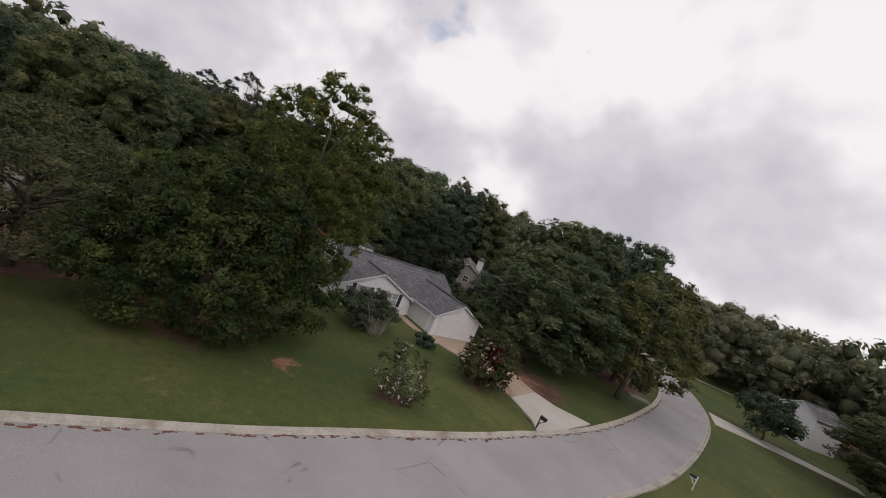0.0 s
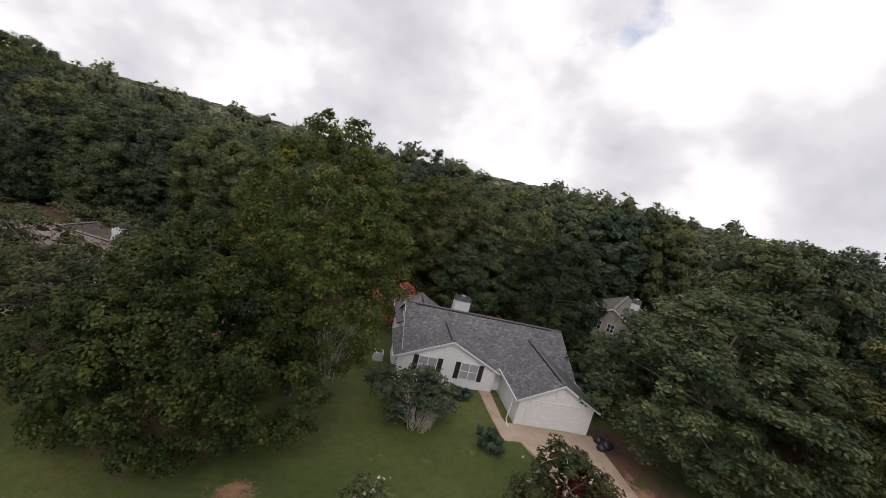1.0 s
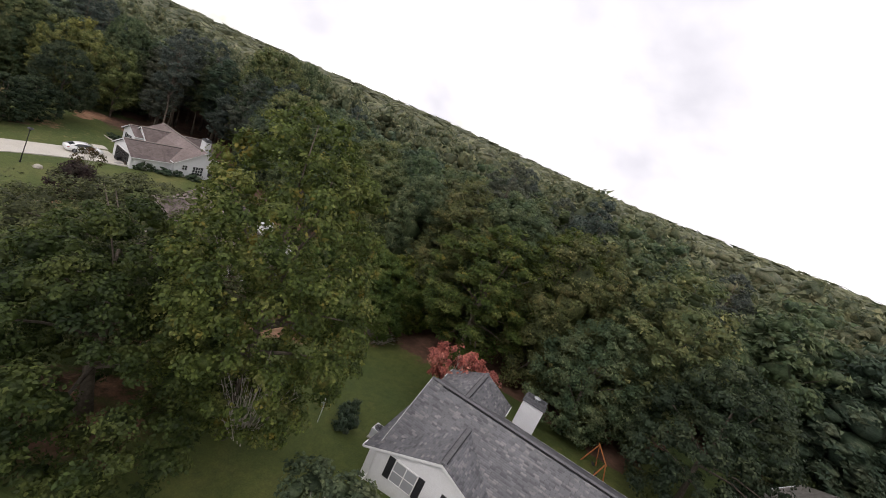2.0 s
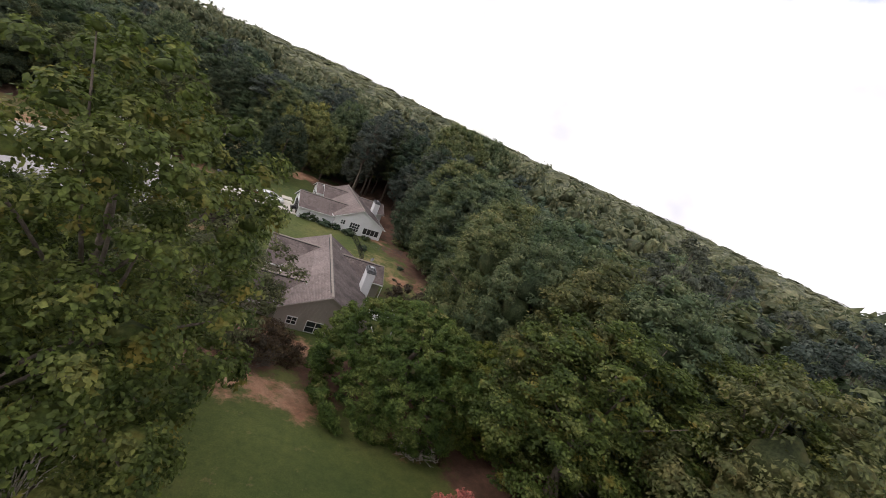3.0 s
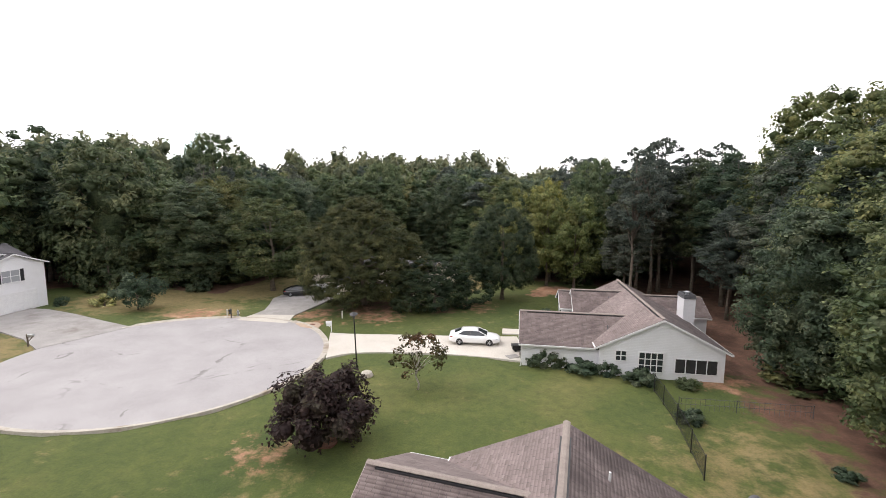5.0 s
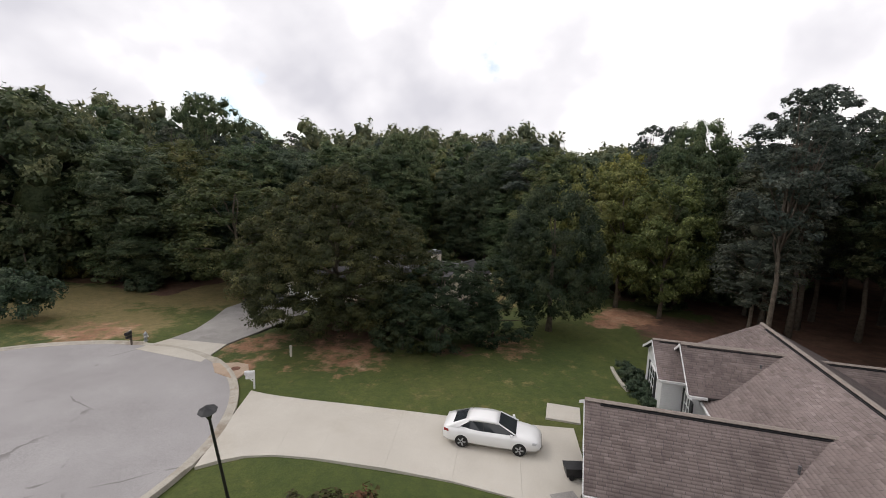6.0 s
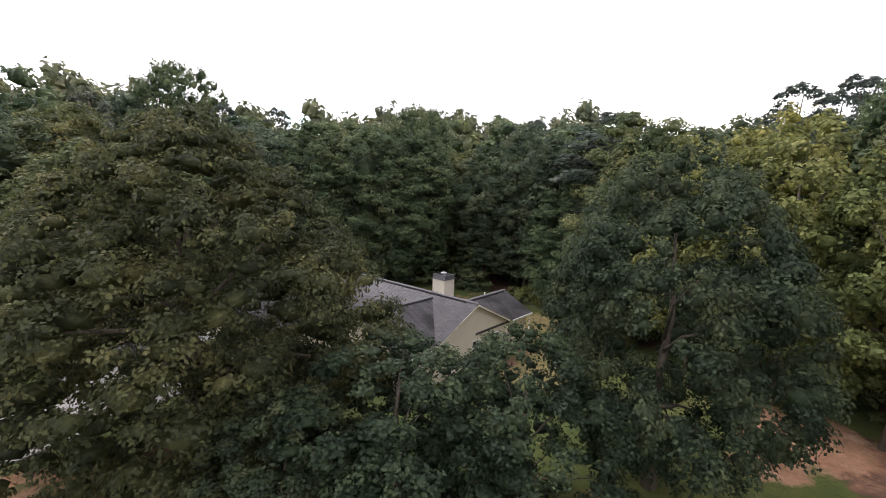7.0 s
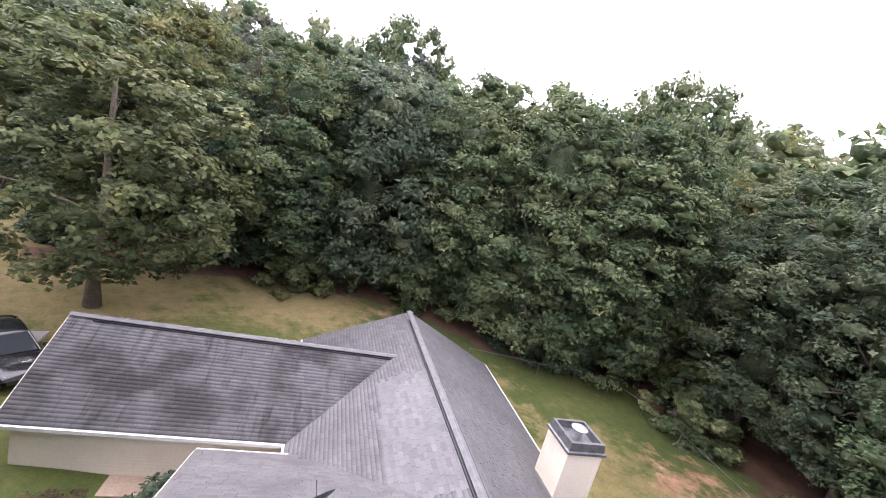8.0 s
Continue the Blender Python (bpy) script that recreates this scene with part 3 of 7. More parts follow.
# ---- road, kerbs, drives ----
def build_road():
    S = Shape()
    P = ROAD_LINE
    side = []
    for i, p in enumerate(P):
        d = (P[min(i + 1, len(P) - 1)] - P[max(i - 1, 0)]).normalized()
        side.append(Vector((-d.y, d.x, 0)))
    rows = []
    for p, s in zip(P, side):
        rows.append([(q.x, q.y, ground_z(q.x, q.y) + 0.02 + 0.05 * (1 - (k / 3.3) ** 2)) for k in (-3.3, -1.6, 0, 1.6, 3.3) for q in [p + s * k]])
    V = [v for r in rows for v in r]
    F = [(5 * i + j, 5 * i + j + 1, 5 * i + j + 6, 5 * i + j + 5) for i in range(len(rows) - 1) for j in range(4)]
    S.add(V, F)
    road = part("road", S.V, S.F, M_ASPHALT, smooth=True)
    tagged(road, "weathered grey asphalt street with fine cracks", "road", kind="structure")
    S = Shape()
    rings = [0.0, 3, 6, 9, 11.5, 13.1]
    n = 72
    V = [(BULB[0], BULB[1], ground_z(*BULB) + 0.085)]
    for r in rings[1:]:
        for k in range(n):
            x, y = BULB[0] + r * math.cos(2 * math.pi * k / n), BULB[1] + r * math.sin(2 * math.pi * k / n)
            V.append((x, y, ground_z(x, y) + 0.035 + 0.05 * (1 - (r / 13.1) ** 2)))
    F = [(0, 1 + k, 1 + (k + 1) % n) for k in range(n)]
    for j in range(len(rings) - 2):
        for k in range(n):
            a, b = 1 + j * n + k, 1 + j * n + (k + 1) % n
            F.append((a, a + n, b + n, b))
    bulb = part("cul_de_sac", V, F, M_ASPHALT, smooth=True)
    tagged(bulb, "round pale asphalt turning circle at the street's end", "road", kind="structure")

    def kerb(line, name):
        T = Shape()
        prof = [(0.0, 0.0), (0.0, 0.03), (0.22, 0.05), (0.34, 0.14), (0.5, 0.15), (0.52, -0.1)]
        V, rows = [], len(prof)
        for p, s, low in line:
            base = ground_z(p.x, p.y)
            for o, h in prof:
                V.append((p.x + s.x * o, p.y + s.y * o, base + 0.02 + (h if h < 0.06 else h * (0.35 if low else 1.0))))
        F = [(i * rows + j, i * rows + j + 1, (i + 1) * rows + j + 1, (i + 1) * rows + j) for i in range(len(line) - 1) for j in range(rows - 1)]
        T.add(V, F)
        tagged(part(name, T.V, T.F, M_KERB), "worn rolled concrete kerb with soil in its joints", "kerb", kind="structure")

    def dropped(x, y):
        return any(np.hypot(x - 0.5 * (a[0][0] + b[0][0]), y - 0.5 * (a[0][1] + b[0][1])) < 0.5 * math.dist(a[0], b[0]) + 0.3 for a, b, _ in DRIVES.values())

    for sgn in (1, -1):
        line = []
        for p, s in zip(P, side):
            q = p + s * (3.15 * sgn)
            if math.hypot(q.x - BULB[0], q.y - BULB[1]) > BULB_R + 0.2:
                line.append((q, s * sgn, dropped(q.x, q.y)))
        kerb(line, "kerb")
    line = []
    for k in range(-20, 130):
        a = math.radians(-112 + k * 2.0)
        q = Vector((BULB[0] + 12.95 * math.cos(a), BULB[1] + 12.95 * math.sin(a), 0))
        if min((q - p).length for p in P) > 3.4:
            line.append((q, Vector((math.cos(a), math.sin(a), 0)), dropped(q.x, q.y)))
    kerb(line, "kerb")


build_road()


def build_drive(left, right, mat):
    cx, cy = 0.5 * (left[0][0] + right[0][0]), 0.5 * (left[0][1] + right[0][1])
    drive = thing("driveway", Matrix(), "pale concrete driveway poured in jointed slabs", "driveway", kind="structure")
    for i in range(len(left) - 1):
        for j in range(1):
            def mix(k, f):
                a, b = Vector((*left[k], 0)), Vector((*right[k], 0))
                return a.lerp(b, f)
            c = [mix(i, j), mix(i, j + 1), mix(i + 1, j + 1), mix(i + 1, j)]
            m = sum(c, Vector()) / 4
            c = [q + (m - q).normalized() * 0.006 for q in c]
            lo = [(q.x, q.y, ground_z(q.x, q.y) - 0.12) for q in c]
            hi = [(q.x, q.y, ground_z(q.x, q.y) + 0.055) for q in c]
            S = Shape().hull(lo, hi)
            part("slab", S.V, S.F, mat[min(i, len(mat) - 1)] if isinstance(mat, tuple) else mat, drive)


for left, right, mat in DRIVES.values():
    build_drive(left, right, mat)
build_drive([(-11.6, -71.4), (-8.4, -70.9), (-5.2, -70.6), (-3.4, -70.3)], [(-11.4, -72.9), (-8.4, -71.9), (-5.2, -71.7), (-3.4, -71.6)], M_CLAYCONC)


# ---- houses ----
def window(parent, m, w, h, cols=2, rows=2, shutters=False, frame_mat=None, pale_panes=False):
    """A framed window on a wall whose outside faces local -y of m."""
    fm = frame_mat or M_TRIM
    t = 0.07
    ring = [(-1, -1), (1, -1), (1, 1), (-1, 1)]
    V = [(sx * (w / 2 + e), y, sz * (h / 2 + e)) for e, y in ((0, 0.03), (t, 0.03), (t, -0.06), (0, -0.06)) for sx, sz in ring]
    win = part("window", V, [(i * 4 + j, i * 4 + (j + 1) % 4, (i * 4 + 4) % 16 + (j + 1) % 4, (i * 4 + 4) % 16 + j) for i in range(4) for j in range(4)], fm, parent, at=m)
    for i in range(1, cols):
        x = -w / 2 + w * i / cols
        S = Shape().box(x - 0.035, -0.045, -h / 2, x + 0.035, 0.0, h / 2)
        part("mullion", S.V, S.F, fm, win)
    for j in range(1, rows):
        z = -h / 2 + h * j / rows
        S = Shape().box(-w / 2, -0.04, z - 0.03, w / 2, -0.002, z + 0.03)
        part("glazing_bar", S.V, S.F, fm, win)
    for i in range(cols):
        x0, x1 = -w / 2 + w * i / cols + 0.036 * (i > 0), -w / 2 + w * (i + 1) / cols - 0.036 * (i < cols - 1)
        P = Shape().box(x0, -0.022, -h / 2, x1, -0.008, h / 2)
        part("pane", P.V, P.F, M_PALE_GLASS if pale_panes else M_GLASS, win, "pale grey glass pane" if pale_panes else "dark reflective glass pane")
    if shutters:
        for s in (-1, 1):
            x = s * (w / 2 + t + 0.24)
            P = Shape().box(x - 0.22, -0.05, -h / 2 - 0.05, x + 0.22, 0.02, h / 2 + 0.05)
            for k in range(9):
                z = -h / 2 + (k + 0.5) * h / 9
                P.box(x - 0.17, -0.062, z - 0.035, x + 0.17, -0.045, z + 0.02)
            part("shutter", P.V, P.F, M_SHUTTER, win, "black louvred shutter")
    return win


def tabs(S, corner, along, down, length, depth, course, tab, lift, rnd, worn=0.0, side=1):
    """Rows of shingle tabs over a slope: corner at the ridge, along the ridge, down the slope. worn: algae plus painted
    shade.
    """
    normal = along.cross(down).normalized()
    if normal.z < 0:
        normal = -normal
    n = max(1, int(depth / course))
    for r in range(n):
        d0, d1 = r * depth / n, (r + 1) * depth / n + 0.015
        x = -rnd.random() * tab
        while x < length:
            w = tab * (0.75 + 0.5 * rnd.random())
            a, b = max(x, 0), min(x + w - 0.012, length)
            if b - a > 0.02:
                up, lo = lift * (0.5 + 0.2 * rnd.random()), lift * (1.5 + 0.6 * rnd.random())
                p = [corner + along * a + down * d0 + normal * up, corner + along * b + down * d0 + normal * up,
                     corner + along * b + down * d1 + normal * lo, corner + along * a + down * d1 + normal * lo,
                     corner + along * a + down * d1, corner + along * b + down * d1]
                k = len(S.V)
                S.V += [tuple(v) for v in p]
                S.lie += [(a, d0, worn), (b, d0, worn), (b, d1, worn), (a, d1, worn), (a, d1, worn), (b, d1, worn)]
                S.side.append(side)
                S.F += [(k, k + 1, k + 2, k + 3), (k + 3, k + 2, k + 5, k + 4)]
            x += w
    return S


def pick_shingles(K, where, roof, mat):
    """Takes up to 300 tabs of one stretch of a slope out of the joined mesh and lays each as a part."""
    _, sg, x0, x1, y0, y1 = where
    keep, taken = [], 0
    for t, side in enumerate(K.side):
        a, d = K.lie[6 * t][:2]
        if side == sg and x0 <= a <= x1 and y0 <= d <= y1 and taken < 300:
            ob = part("shingle", K.V[6 * t:6 * t + 6], [(0, 1, 2, 3), (3, 2, 5, 4)], mat, roof)
            ob.data.attributes.new("lie", "FLOAT_VECTOR", "POINT").data.foreach_set("vector", np.array(K.lie[6 * t:6 * t + 6], np.float32).ravel())
            taken += 1
        else:
            keep.append(t)
    K.V = [v for t in keep for v in K.V[6 * t:6 * t + 6]]
    K.lie = [v for t in keep for v in K.lie[6 * t:6 * t + 6]]
    K.F = [f for i in range(len(keep)) for f in ((6 * i, 6 * i + 1, 6 * i + 2, 6 * i + 3), (6 * i + 3, 6 * i + 2, 6 * i + 5, 6 * i + 4))]


def build_house(m, label, blocks, wall_mat, tab_mat, cap_mat, fine=True, category="house", seed=1, algae_shade=(), picked=(), rake_mat=None):
    """blocks: (axis, a, b, c, half width to the eave, ridge height, slope, verge at a, verge at b)."""
    rnd = random.Random(seed)
    house = thing("house", m, label, category)
    E, G, T = 0.35, 0.28, 0.14
    roof_parent = None
    for block, (axis, a, b, c, hw, zr, s, va, vb) in enumerate(blocks):
        def at(l, w, z):
            return Vector((l, c + w, z)) if axis == "x" else Vector((c + w, l, z))
        ze = zr - s * hw
        la, lb = a + (G if va else 0), b - (G if vb else 0)
        ww = hw - E
        top = zr - 0.16
        ring = [(-ww, -0.6), (ww, -0.6), (ww, zr - s * ww - 0.16), (0, top), (-ww, zr - s * ww - 0.16)]
        W = Shape().hull([at(la, w, z) for w, z in ring], [at(lb, w, z) for w, z in ring])
        part("wall", W.V, W.F, wall_mat, house)
        R = Shape()
        for sg in (-1, 1):
            lo = [at(l, w, zr - s * abs(w) - T) for l, w in ((a, 0), (b, 0), (b, sg * hw), (a, sg * hw))]
            hi = [v + Vector((0, 0, T)) for v in lo]
            R.hull(lo, hi)
        roof = part("roof", R.V, R.F, M_DECK, house)
        K = Shape()
        K.lie, K.side = [], []
        for sg in (-1, 1):
            corner = at(a, 0, zr + 0.004)
            along = (at(b, 0, zr) - at(a, 0, zr)).normalized()
            dn = (at(a, sg * hw, ze) - at(a, 0, zr))
            tabs(K, corner, along, dn.normalized(), abs(b - a), dn.length + 0.03, 0.145 if fine else 0.22, 0.34 if fine else 0.9, 0.012, rnd, dict(algae_shade).get((block, sg), 0.0), sg)
        loose = [p for p in picked if p[0] == block]
        if loose:
            pick_shingles(K, loose[0], roof, tab_mat)
        kk = np.array(K.V), np.array(K.F)
        sh = part("shingles", kk[0], kk[1], tab_mat, roof, "overlapping asphalt shingle tabs")
        tagged(sh, kind="stuff")
        sh.data.attributes.new("lie", "FLOAT_VECTOR", "POINT").data.foreach_set("vector", np.array(K.lie, np.float32).ravel())
        n, rows = max(2, int(abs(b - a) / 0.33)), []
        for i in range(n):
            for l, u in ((a + (b - a) * i / n, 0.108), (a + (b - a) * (i + 1) / n - 0.006, 0.12)):
                rows.append([at(l, w, zr - s * abs(w) + u - d) for w, d in ((-0.15, 0.022), (-0.15, 0.0), (-0.05, -0.004), (0.05, -0.004), (0.15, 0.0), (0.15, 0.022), (0.0, 0.03))])
        C = Shape()
        C.add([v for r in rows for v in r], [(i * 7 + j, i * 7 + (j + 1) % 7, i * 7 + 7 + (j + 1) % 7, i * 7 + 7 + j) for i in range(len(rows) - 1) for j in range(7)]
              + [tuple(range(7))[::-1], tuple(range(len(rows) * 7 - 7, len(rows) * 7))])
        # black vent strip, wider than the caps, paints the shadow line at their edges
        U = Shape()
        e0, e1 = a + (b - a) * 0.06, b - (b - a) * 0.06
        U.hull([at(e0, -0.215, zr - s * 0.215), at(e1, -0.215, zr - s * 0.215), at(e1, 0.215, zr - s * 0.215), at(e0, 0.215, zr - s * 0.215)],
               [at(e0, -0.215, zr - s * 0.215 + 0.085), at(e1, -0.215, zr - s * 0.215 + 0.085), at(e1, 0.215, zr - s * 0.215 + 0.085), at(e0, 0.215, zr - s * 0.215 + 0.085)])
        part("ridge_vent_shadow", U.V, U.F, M_BLACK_PLASTIC, roof, "black ridge vent strip that paints the shadow line beside the caps")
        part("ridge_cap", C.V, C.F, cap_mat, roof)
        for end, on, o in ((a, va, -1), (b, vb, 1)):
            if on:
                B = Shape()
                for sg in (-1, 1):
                    lo = [at(end + o * 0.002, w, zr - s * abs(w) - T - 0.03) for w in (0, sg * hw)]
                    lo2 = [at(end + o * 0.035, w, zr - s * abs(w) - T - 0.03) for w in (0, sg * hw)]
                    h = Vector((0, 0, T + 0.03 - 0.012))
                    B.hull([lo[0], lo[1], lo2[1], lo2[0]], [lo[0] + h, lo[1] + h, lo2[1] + h, lo2[0] + h])
                part("rake_board", B.V, B.F, rake_mat or M_TRIM, house, "painted rake board")
        for sg in (-1, 1):
            reach = blocks[0][4] - 0.1
            l0, l1 = (a, b) if block == 0 or blocks[0][0] == axis else (a, min(b, -reach)) if a < 0 else (max(a, reach), b)
            if l1 - l0 < 0.3:
                continue
            q = Shape()
            p0, p1 = at(l0, sg * (hw + 0.012), ze - T - 0.02), at(l1, sg * (hw + 0.012), ze - T - 0.02)
            o = at(0, sg * 0.1, 0) - at(0, 0, 0)
            u = Vector((0, 0, 0.13))
            q.hull([p0, p1, p1 + o, p0 + o], [p0 + u, p1 + u, p1 + o * 1.15 + u, p0 + o * 1.15 + u])
            part("gutter", q.V, q.F, M_TRIM, house, "white gutter")
    return house


def chimney(house, x, y, z0, z1, wx, wy, mat, wedged=False):
    S = Shape().box(x - wx / 2, y - wy / 2, z0, x + wx / 2, y + wy / 2, z1)
    for sx in (-1, 1):
        for sy in (-1, 1):
            S.box(x + sx * (wx / 2 - 0.04) - 0.06, y + sy * (wy / 2 - 0.04) - 0.06, z0, x + sx * (wx / 2 - 0.04) + 0.06, y + sy * (wy / 2 - 0.04) + 0.06, z1 - 0.02)
    ch = part("chimney", S.V, S.F, mat, house, "boxed siding chimney")
    C, loft = Shape(), [(0.1, -0.02), (0.1, 0.06), (0.03, 0.08), (0.0, 0.36), (-0.1, 0.36), (-0.12, 0.1)]
    V = [(x + sx * (wx / 2 + e), y + sy * (wy / 2 + e), z1 + h) for e, h in loft for sx, sy in ((-1, -1), (1, -1), (1, 1), (-1, 1))]
    C.add(V, [(3, 2, 1, 0), (20, 21, 22, 23)] + [(i * 4 + j, i * 4 + (j + 1) % 4, i * 4 + 4 + (j + 1) % 4, i * 4 + 4 + j) for i in range(5) for j in range(4)])
    K = Shape().hull([(x - wx / 2 - 0.05, y, z1 - 2.6), (x + wx / 2 + 0.05, y, z1 - 2.6), (x + wx / 2 + 0.05, y + wy / 2 + 0.9, z1 - 2.6), (x - wx / 2 - 0.05, y + wy / 2 + 0.9, z1 - 2.6)],
                     [(x - wx / 2 - 0.05, y, z1 - 1.75), (x + wx / 2 + 0.05, y, z1 - 1.75), (x + wx / 2 + 0.05, y + wy / 2 + 0.12, z1 - 1.78), (x - wx / 2 - 0.05, y + wy / 2 + 0.12, z1 - 1.78)])
    # dark wedge on the ridge side of the chimney's foot
    if wedged:
        part("foot_wedge", K.V, K.F, M_DARK_METAL, ch, "dark wedge on the roof at the chimney's foot")
    part("chimney_cap", C.V, C.F, M_DARK_METAL, ch, "dark sheet-metal chimney shroud")
    L = Shape().lathe([(0.15, z1 + 0.08), (0.15, z1 + 0.42), (0.27, z1 + 0.44), (0.29, z1 + 0.5), (0.1, z1 + 0.58)], 14, (x, y, 0))
    part("flue", L.V, L.F, M_GALV, ch, "round metal flue with a rain cap", smooth=False)
    return ch


def wall_at(x, y, z, facing):
    """Pose of a window or door whose outside looks along the given local yaw (degrees, 0 is +x)."""
    return pose(x, y, z, 0, 0, facing + 90)


def garage_door(house, m, w, h, label):
    S = Shape().box(-w / 2, -0.03, 0, w / 2, 0.02, h)
    for r in range(4):
        for k in range(8):
            x0, z0 = -w / 2 + (k + 0.12) * w / 8, (r + 0.15) * h / 4
            S.box(x0, -0.045, z0, x0 + w / 8 * 0.76, -0.028, z0 + h / 4 * 0.7)
    d = part("garage_door", S.V, S.F, M_TRIM, house, label, at=m)
    T = Shape().box(-w / 2 - 0.14, -0.06, 0, -w / 2, 0.03, h + 0.14).box(w / 2, -0.06, 0, w / 2 + 0.14, 0.03, h + 0.14).box(-w / 2, -0.06, h, w / 2, 0.03, h + 0.14)
    part("door_frame", T.V, T.F, M_TRIM, d)


def downspout(house, x, y, z1, dx, dy):
    S = Shape().tube([(x, y, z1), (x, y, 0.25), (x + dx * 0.35, y + dy * 0.35, 0.08), (x + dx * 0.7, y + dy * 0.7, 0.04)], [0.045] * 4, 6)
    part("downspout", S.V, S.F, M_TRIM, house, "white downspout")


def dish(house, x, y, z, yaw):
    S = Shape().tube([(x, y, z - 0.45), (x, y, z)], [0.03, 0.03], 6)
    m = pose(x, y, z, 55, 0, yaw)
    prof = [(0.02, 0.0), (0.17, 0.03), (0.3, 0.08), (0.31, 0.1), (0.17, 0.05), (0.02, 0.02)]
    L = Shape().lathe(prof, 16)
    S.add([m @ Vector(v) for v in L.V], L.F)
    S.tube([m @ Vector((0, -0.3, 0.08)), m @ Vector((0, -0.05, 0.45))], [0.015, 0.015], 5)
    part("satellite_dish", S.V, S.F, M_DARK_METAL, house, "grey satellite dish on a short mast", smooth=False)


def air_unit(x, y, yaw=0, mat=None):
    ob = thing("air_conditioner", pose(x, y, ground_z(x, y), 0, 0, yaw), "grey outdoor air conditioning unit beside the wall", "air conditioner")
    S = Shape().box(-0.42, -0.42, 0.06, 0.42, 0.42, 0.82)
    for k in range(10):
        z = 0.12 + k * 0.066
        S.box(-0.435, -0.4, z, 0.435, 0.4, z + 0.03).box(-0.4, -0.435, z, 0.4, 0.435, z + 0.03)
    part("casing", S.V, S.F, mat or M_TRIM, ob)
    L = Shape().lathe([(0.36, 0.82), (0.36, 0.86), (0.3, 0.87), (0.3, 0.83)], 18)
    part("fan_ring", L.V, L.F, M_DARK_METAL, ob)
    B = Shape()
    for k in range(5):
        B.box(0.02, -0.06, 0.835, 0.29, 0.06, 0.845, pose(0, 0, 0, 0, 0, 72 * k))
    part("fan", B.V, B.F, M_BLACK_PLASTIC, ob)
    P = Shape().box(-0.5, -0.5, -0.1, 0.5, 0.5, 0.058)
    part("pad", P.V, P.F, M_CONCRETE, ob)


# grey-roofed white house beside the big lawn
H1 = pose(1.91, -78.85, 3.45, 0, 0, 94.0)
h1 = build_house(H1, "single-storey white house with mottled grey shingle roof", [
    ("x", -0.25, 16.25, 0.0, 5.6, 5.0, 0.5, True, True),
    ("y", 0.2, 6.1, 12.1, 4.85, 4.2, 0.45, False, True),
    ("y", 0.2, 10.75, 3.6, 3.6, 4.12, 0.51, False, True),
    ("y", -7.2, -0.2, 13.7, 2.9, 4.0, 0.5, True, False),
], M_WHITE_SIDING, M_SHINGLE_GREY, M_RIDGE_GREY, True, seed=3, algae_shade=(((0, -1), 0.4), ((2, -1), 0.3)))
chimney(h1, 9.2, -6.15, -0.5, 4.5, 1.75, 1.0, M_WHITE_SIDING)
garage_door(h1, wall_at(3.6, 10.48, 0.05, 90), 4.9, 2.15, "white panelled double garage door, shut")
for wx in (10.1, 13.9):
    window(h1, wall_at(wx, 5.83, 1.55, 90), 1.55, 1.45, 2, 2, True, pale_panes=True)
for wy, wz in ((2.4, 1.7), (-0.9, 1.7), (-4.0, 1.7)):
    window(h1, wall_at(15.98, wy, wz, 0), 0.75, 1.1, 1, 2)
downspout(h1, 7.45, 10.3, 2.1, 0, 1)
downspout(h1, 16.1, 5.9, 1.9, 0, 1)
dish(h1, 0.1, 3.6, 3.7, 30)
D = Shape().box(7.5, 5.05, 0, 8.4, 5.3, 2.05)
part("front_door", D.V, D.F, M_SHUTTER, h1, "dark front door in the recessed porch")
V = Shape().lathe([(0.5, 0), (0.5, 0.04), (0.4, 0.05), (0.38, 0.02)], 8)
part("gable_vent", V.V, V.F, M_TRIM, h1, "octagonal white gable vent", at=wall_at(3.6, 10.49, 3.25, 90) @ pose(0, 0, 0, 90, 0, 0))
air_unit(-1.2, -61.2, 4)

# tan house with a brown roof
H2 = pose(8.14, -35.99, -0.2, 0, 0, 76.6)
h2 = build_house(H2, "tan single-storey house with a faded brown shingle roof", [
    ("x", 0.6, 19.2, 0.0, 5.0, 5.12, 0.5, True, True),
    ("y", 0.2, 7.1, 14.9, 4.2, 4.55, 0.5, False, True),
    ("y", 0.2, 12.9, 5.4, 3.6, 3.85, 0.5, False, True),
    ("y", -7.85, -0.2, 15.9, 2.9, 4.15, 0.5, True, False),
], M_TAN_SIDING, M_SHINGLE_BROWN, M_RIDGE_BROWN, True, rake_mat=M_TAN_TRIM, seed=5, algae_shade=(((0, -1), 0.75), ((3, -1), 0.6), ((1, -1), 0.7), ((2, -1), 0.75)), picked=[(0, 1, 6.0, 13.0, 0.0, 2.6)])
chimney(h2, 9.6, -4.75, -0.5, 5.5, 1.7, 1.0, M_WHITE_SIDING)
window(h2, wall_at(0.87, 3.0, 1.5, 180), 0.9, 0.75, 2, 2)
window(h2, wall_at(0.87, 0.6, 1.25, 180), 1.8, 1.2, 2, 2)
window(h2, wall_at(0.87, -2.4, 1.3, 180), 0.9, 1.2, 1, 2)
garage_door(h2, wall_at(5.4, 12.63, 0.05, 90), 4.9, 2.15, "white double garage door, shut")
dish(h2, 17.6, -6.4, 4.0, 200)
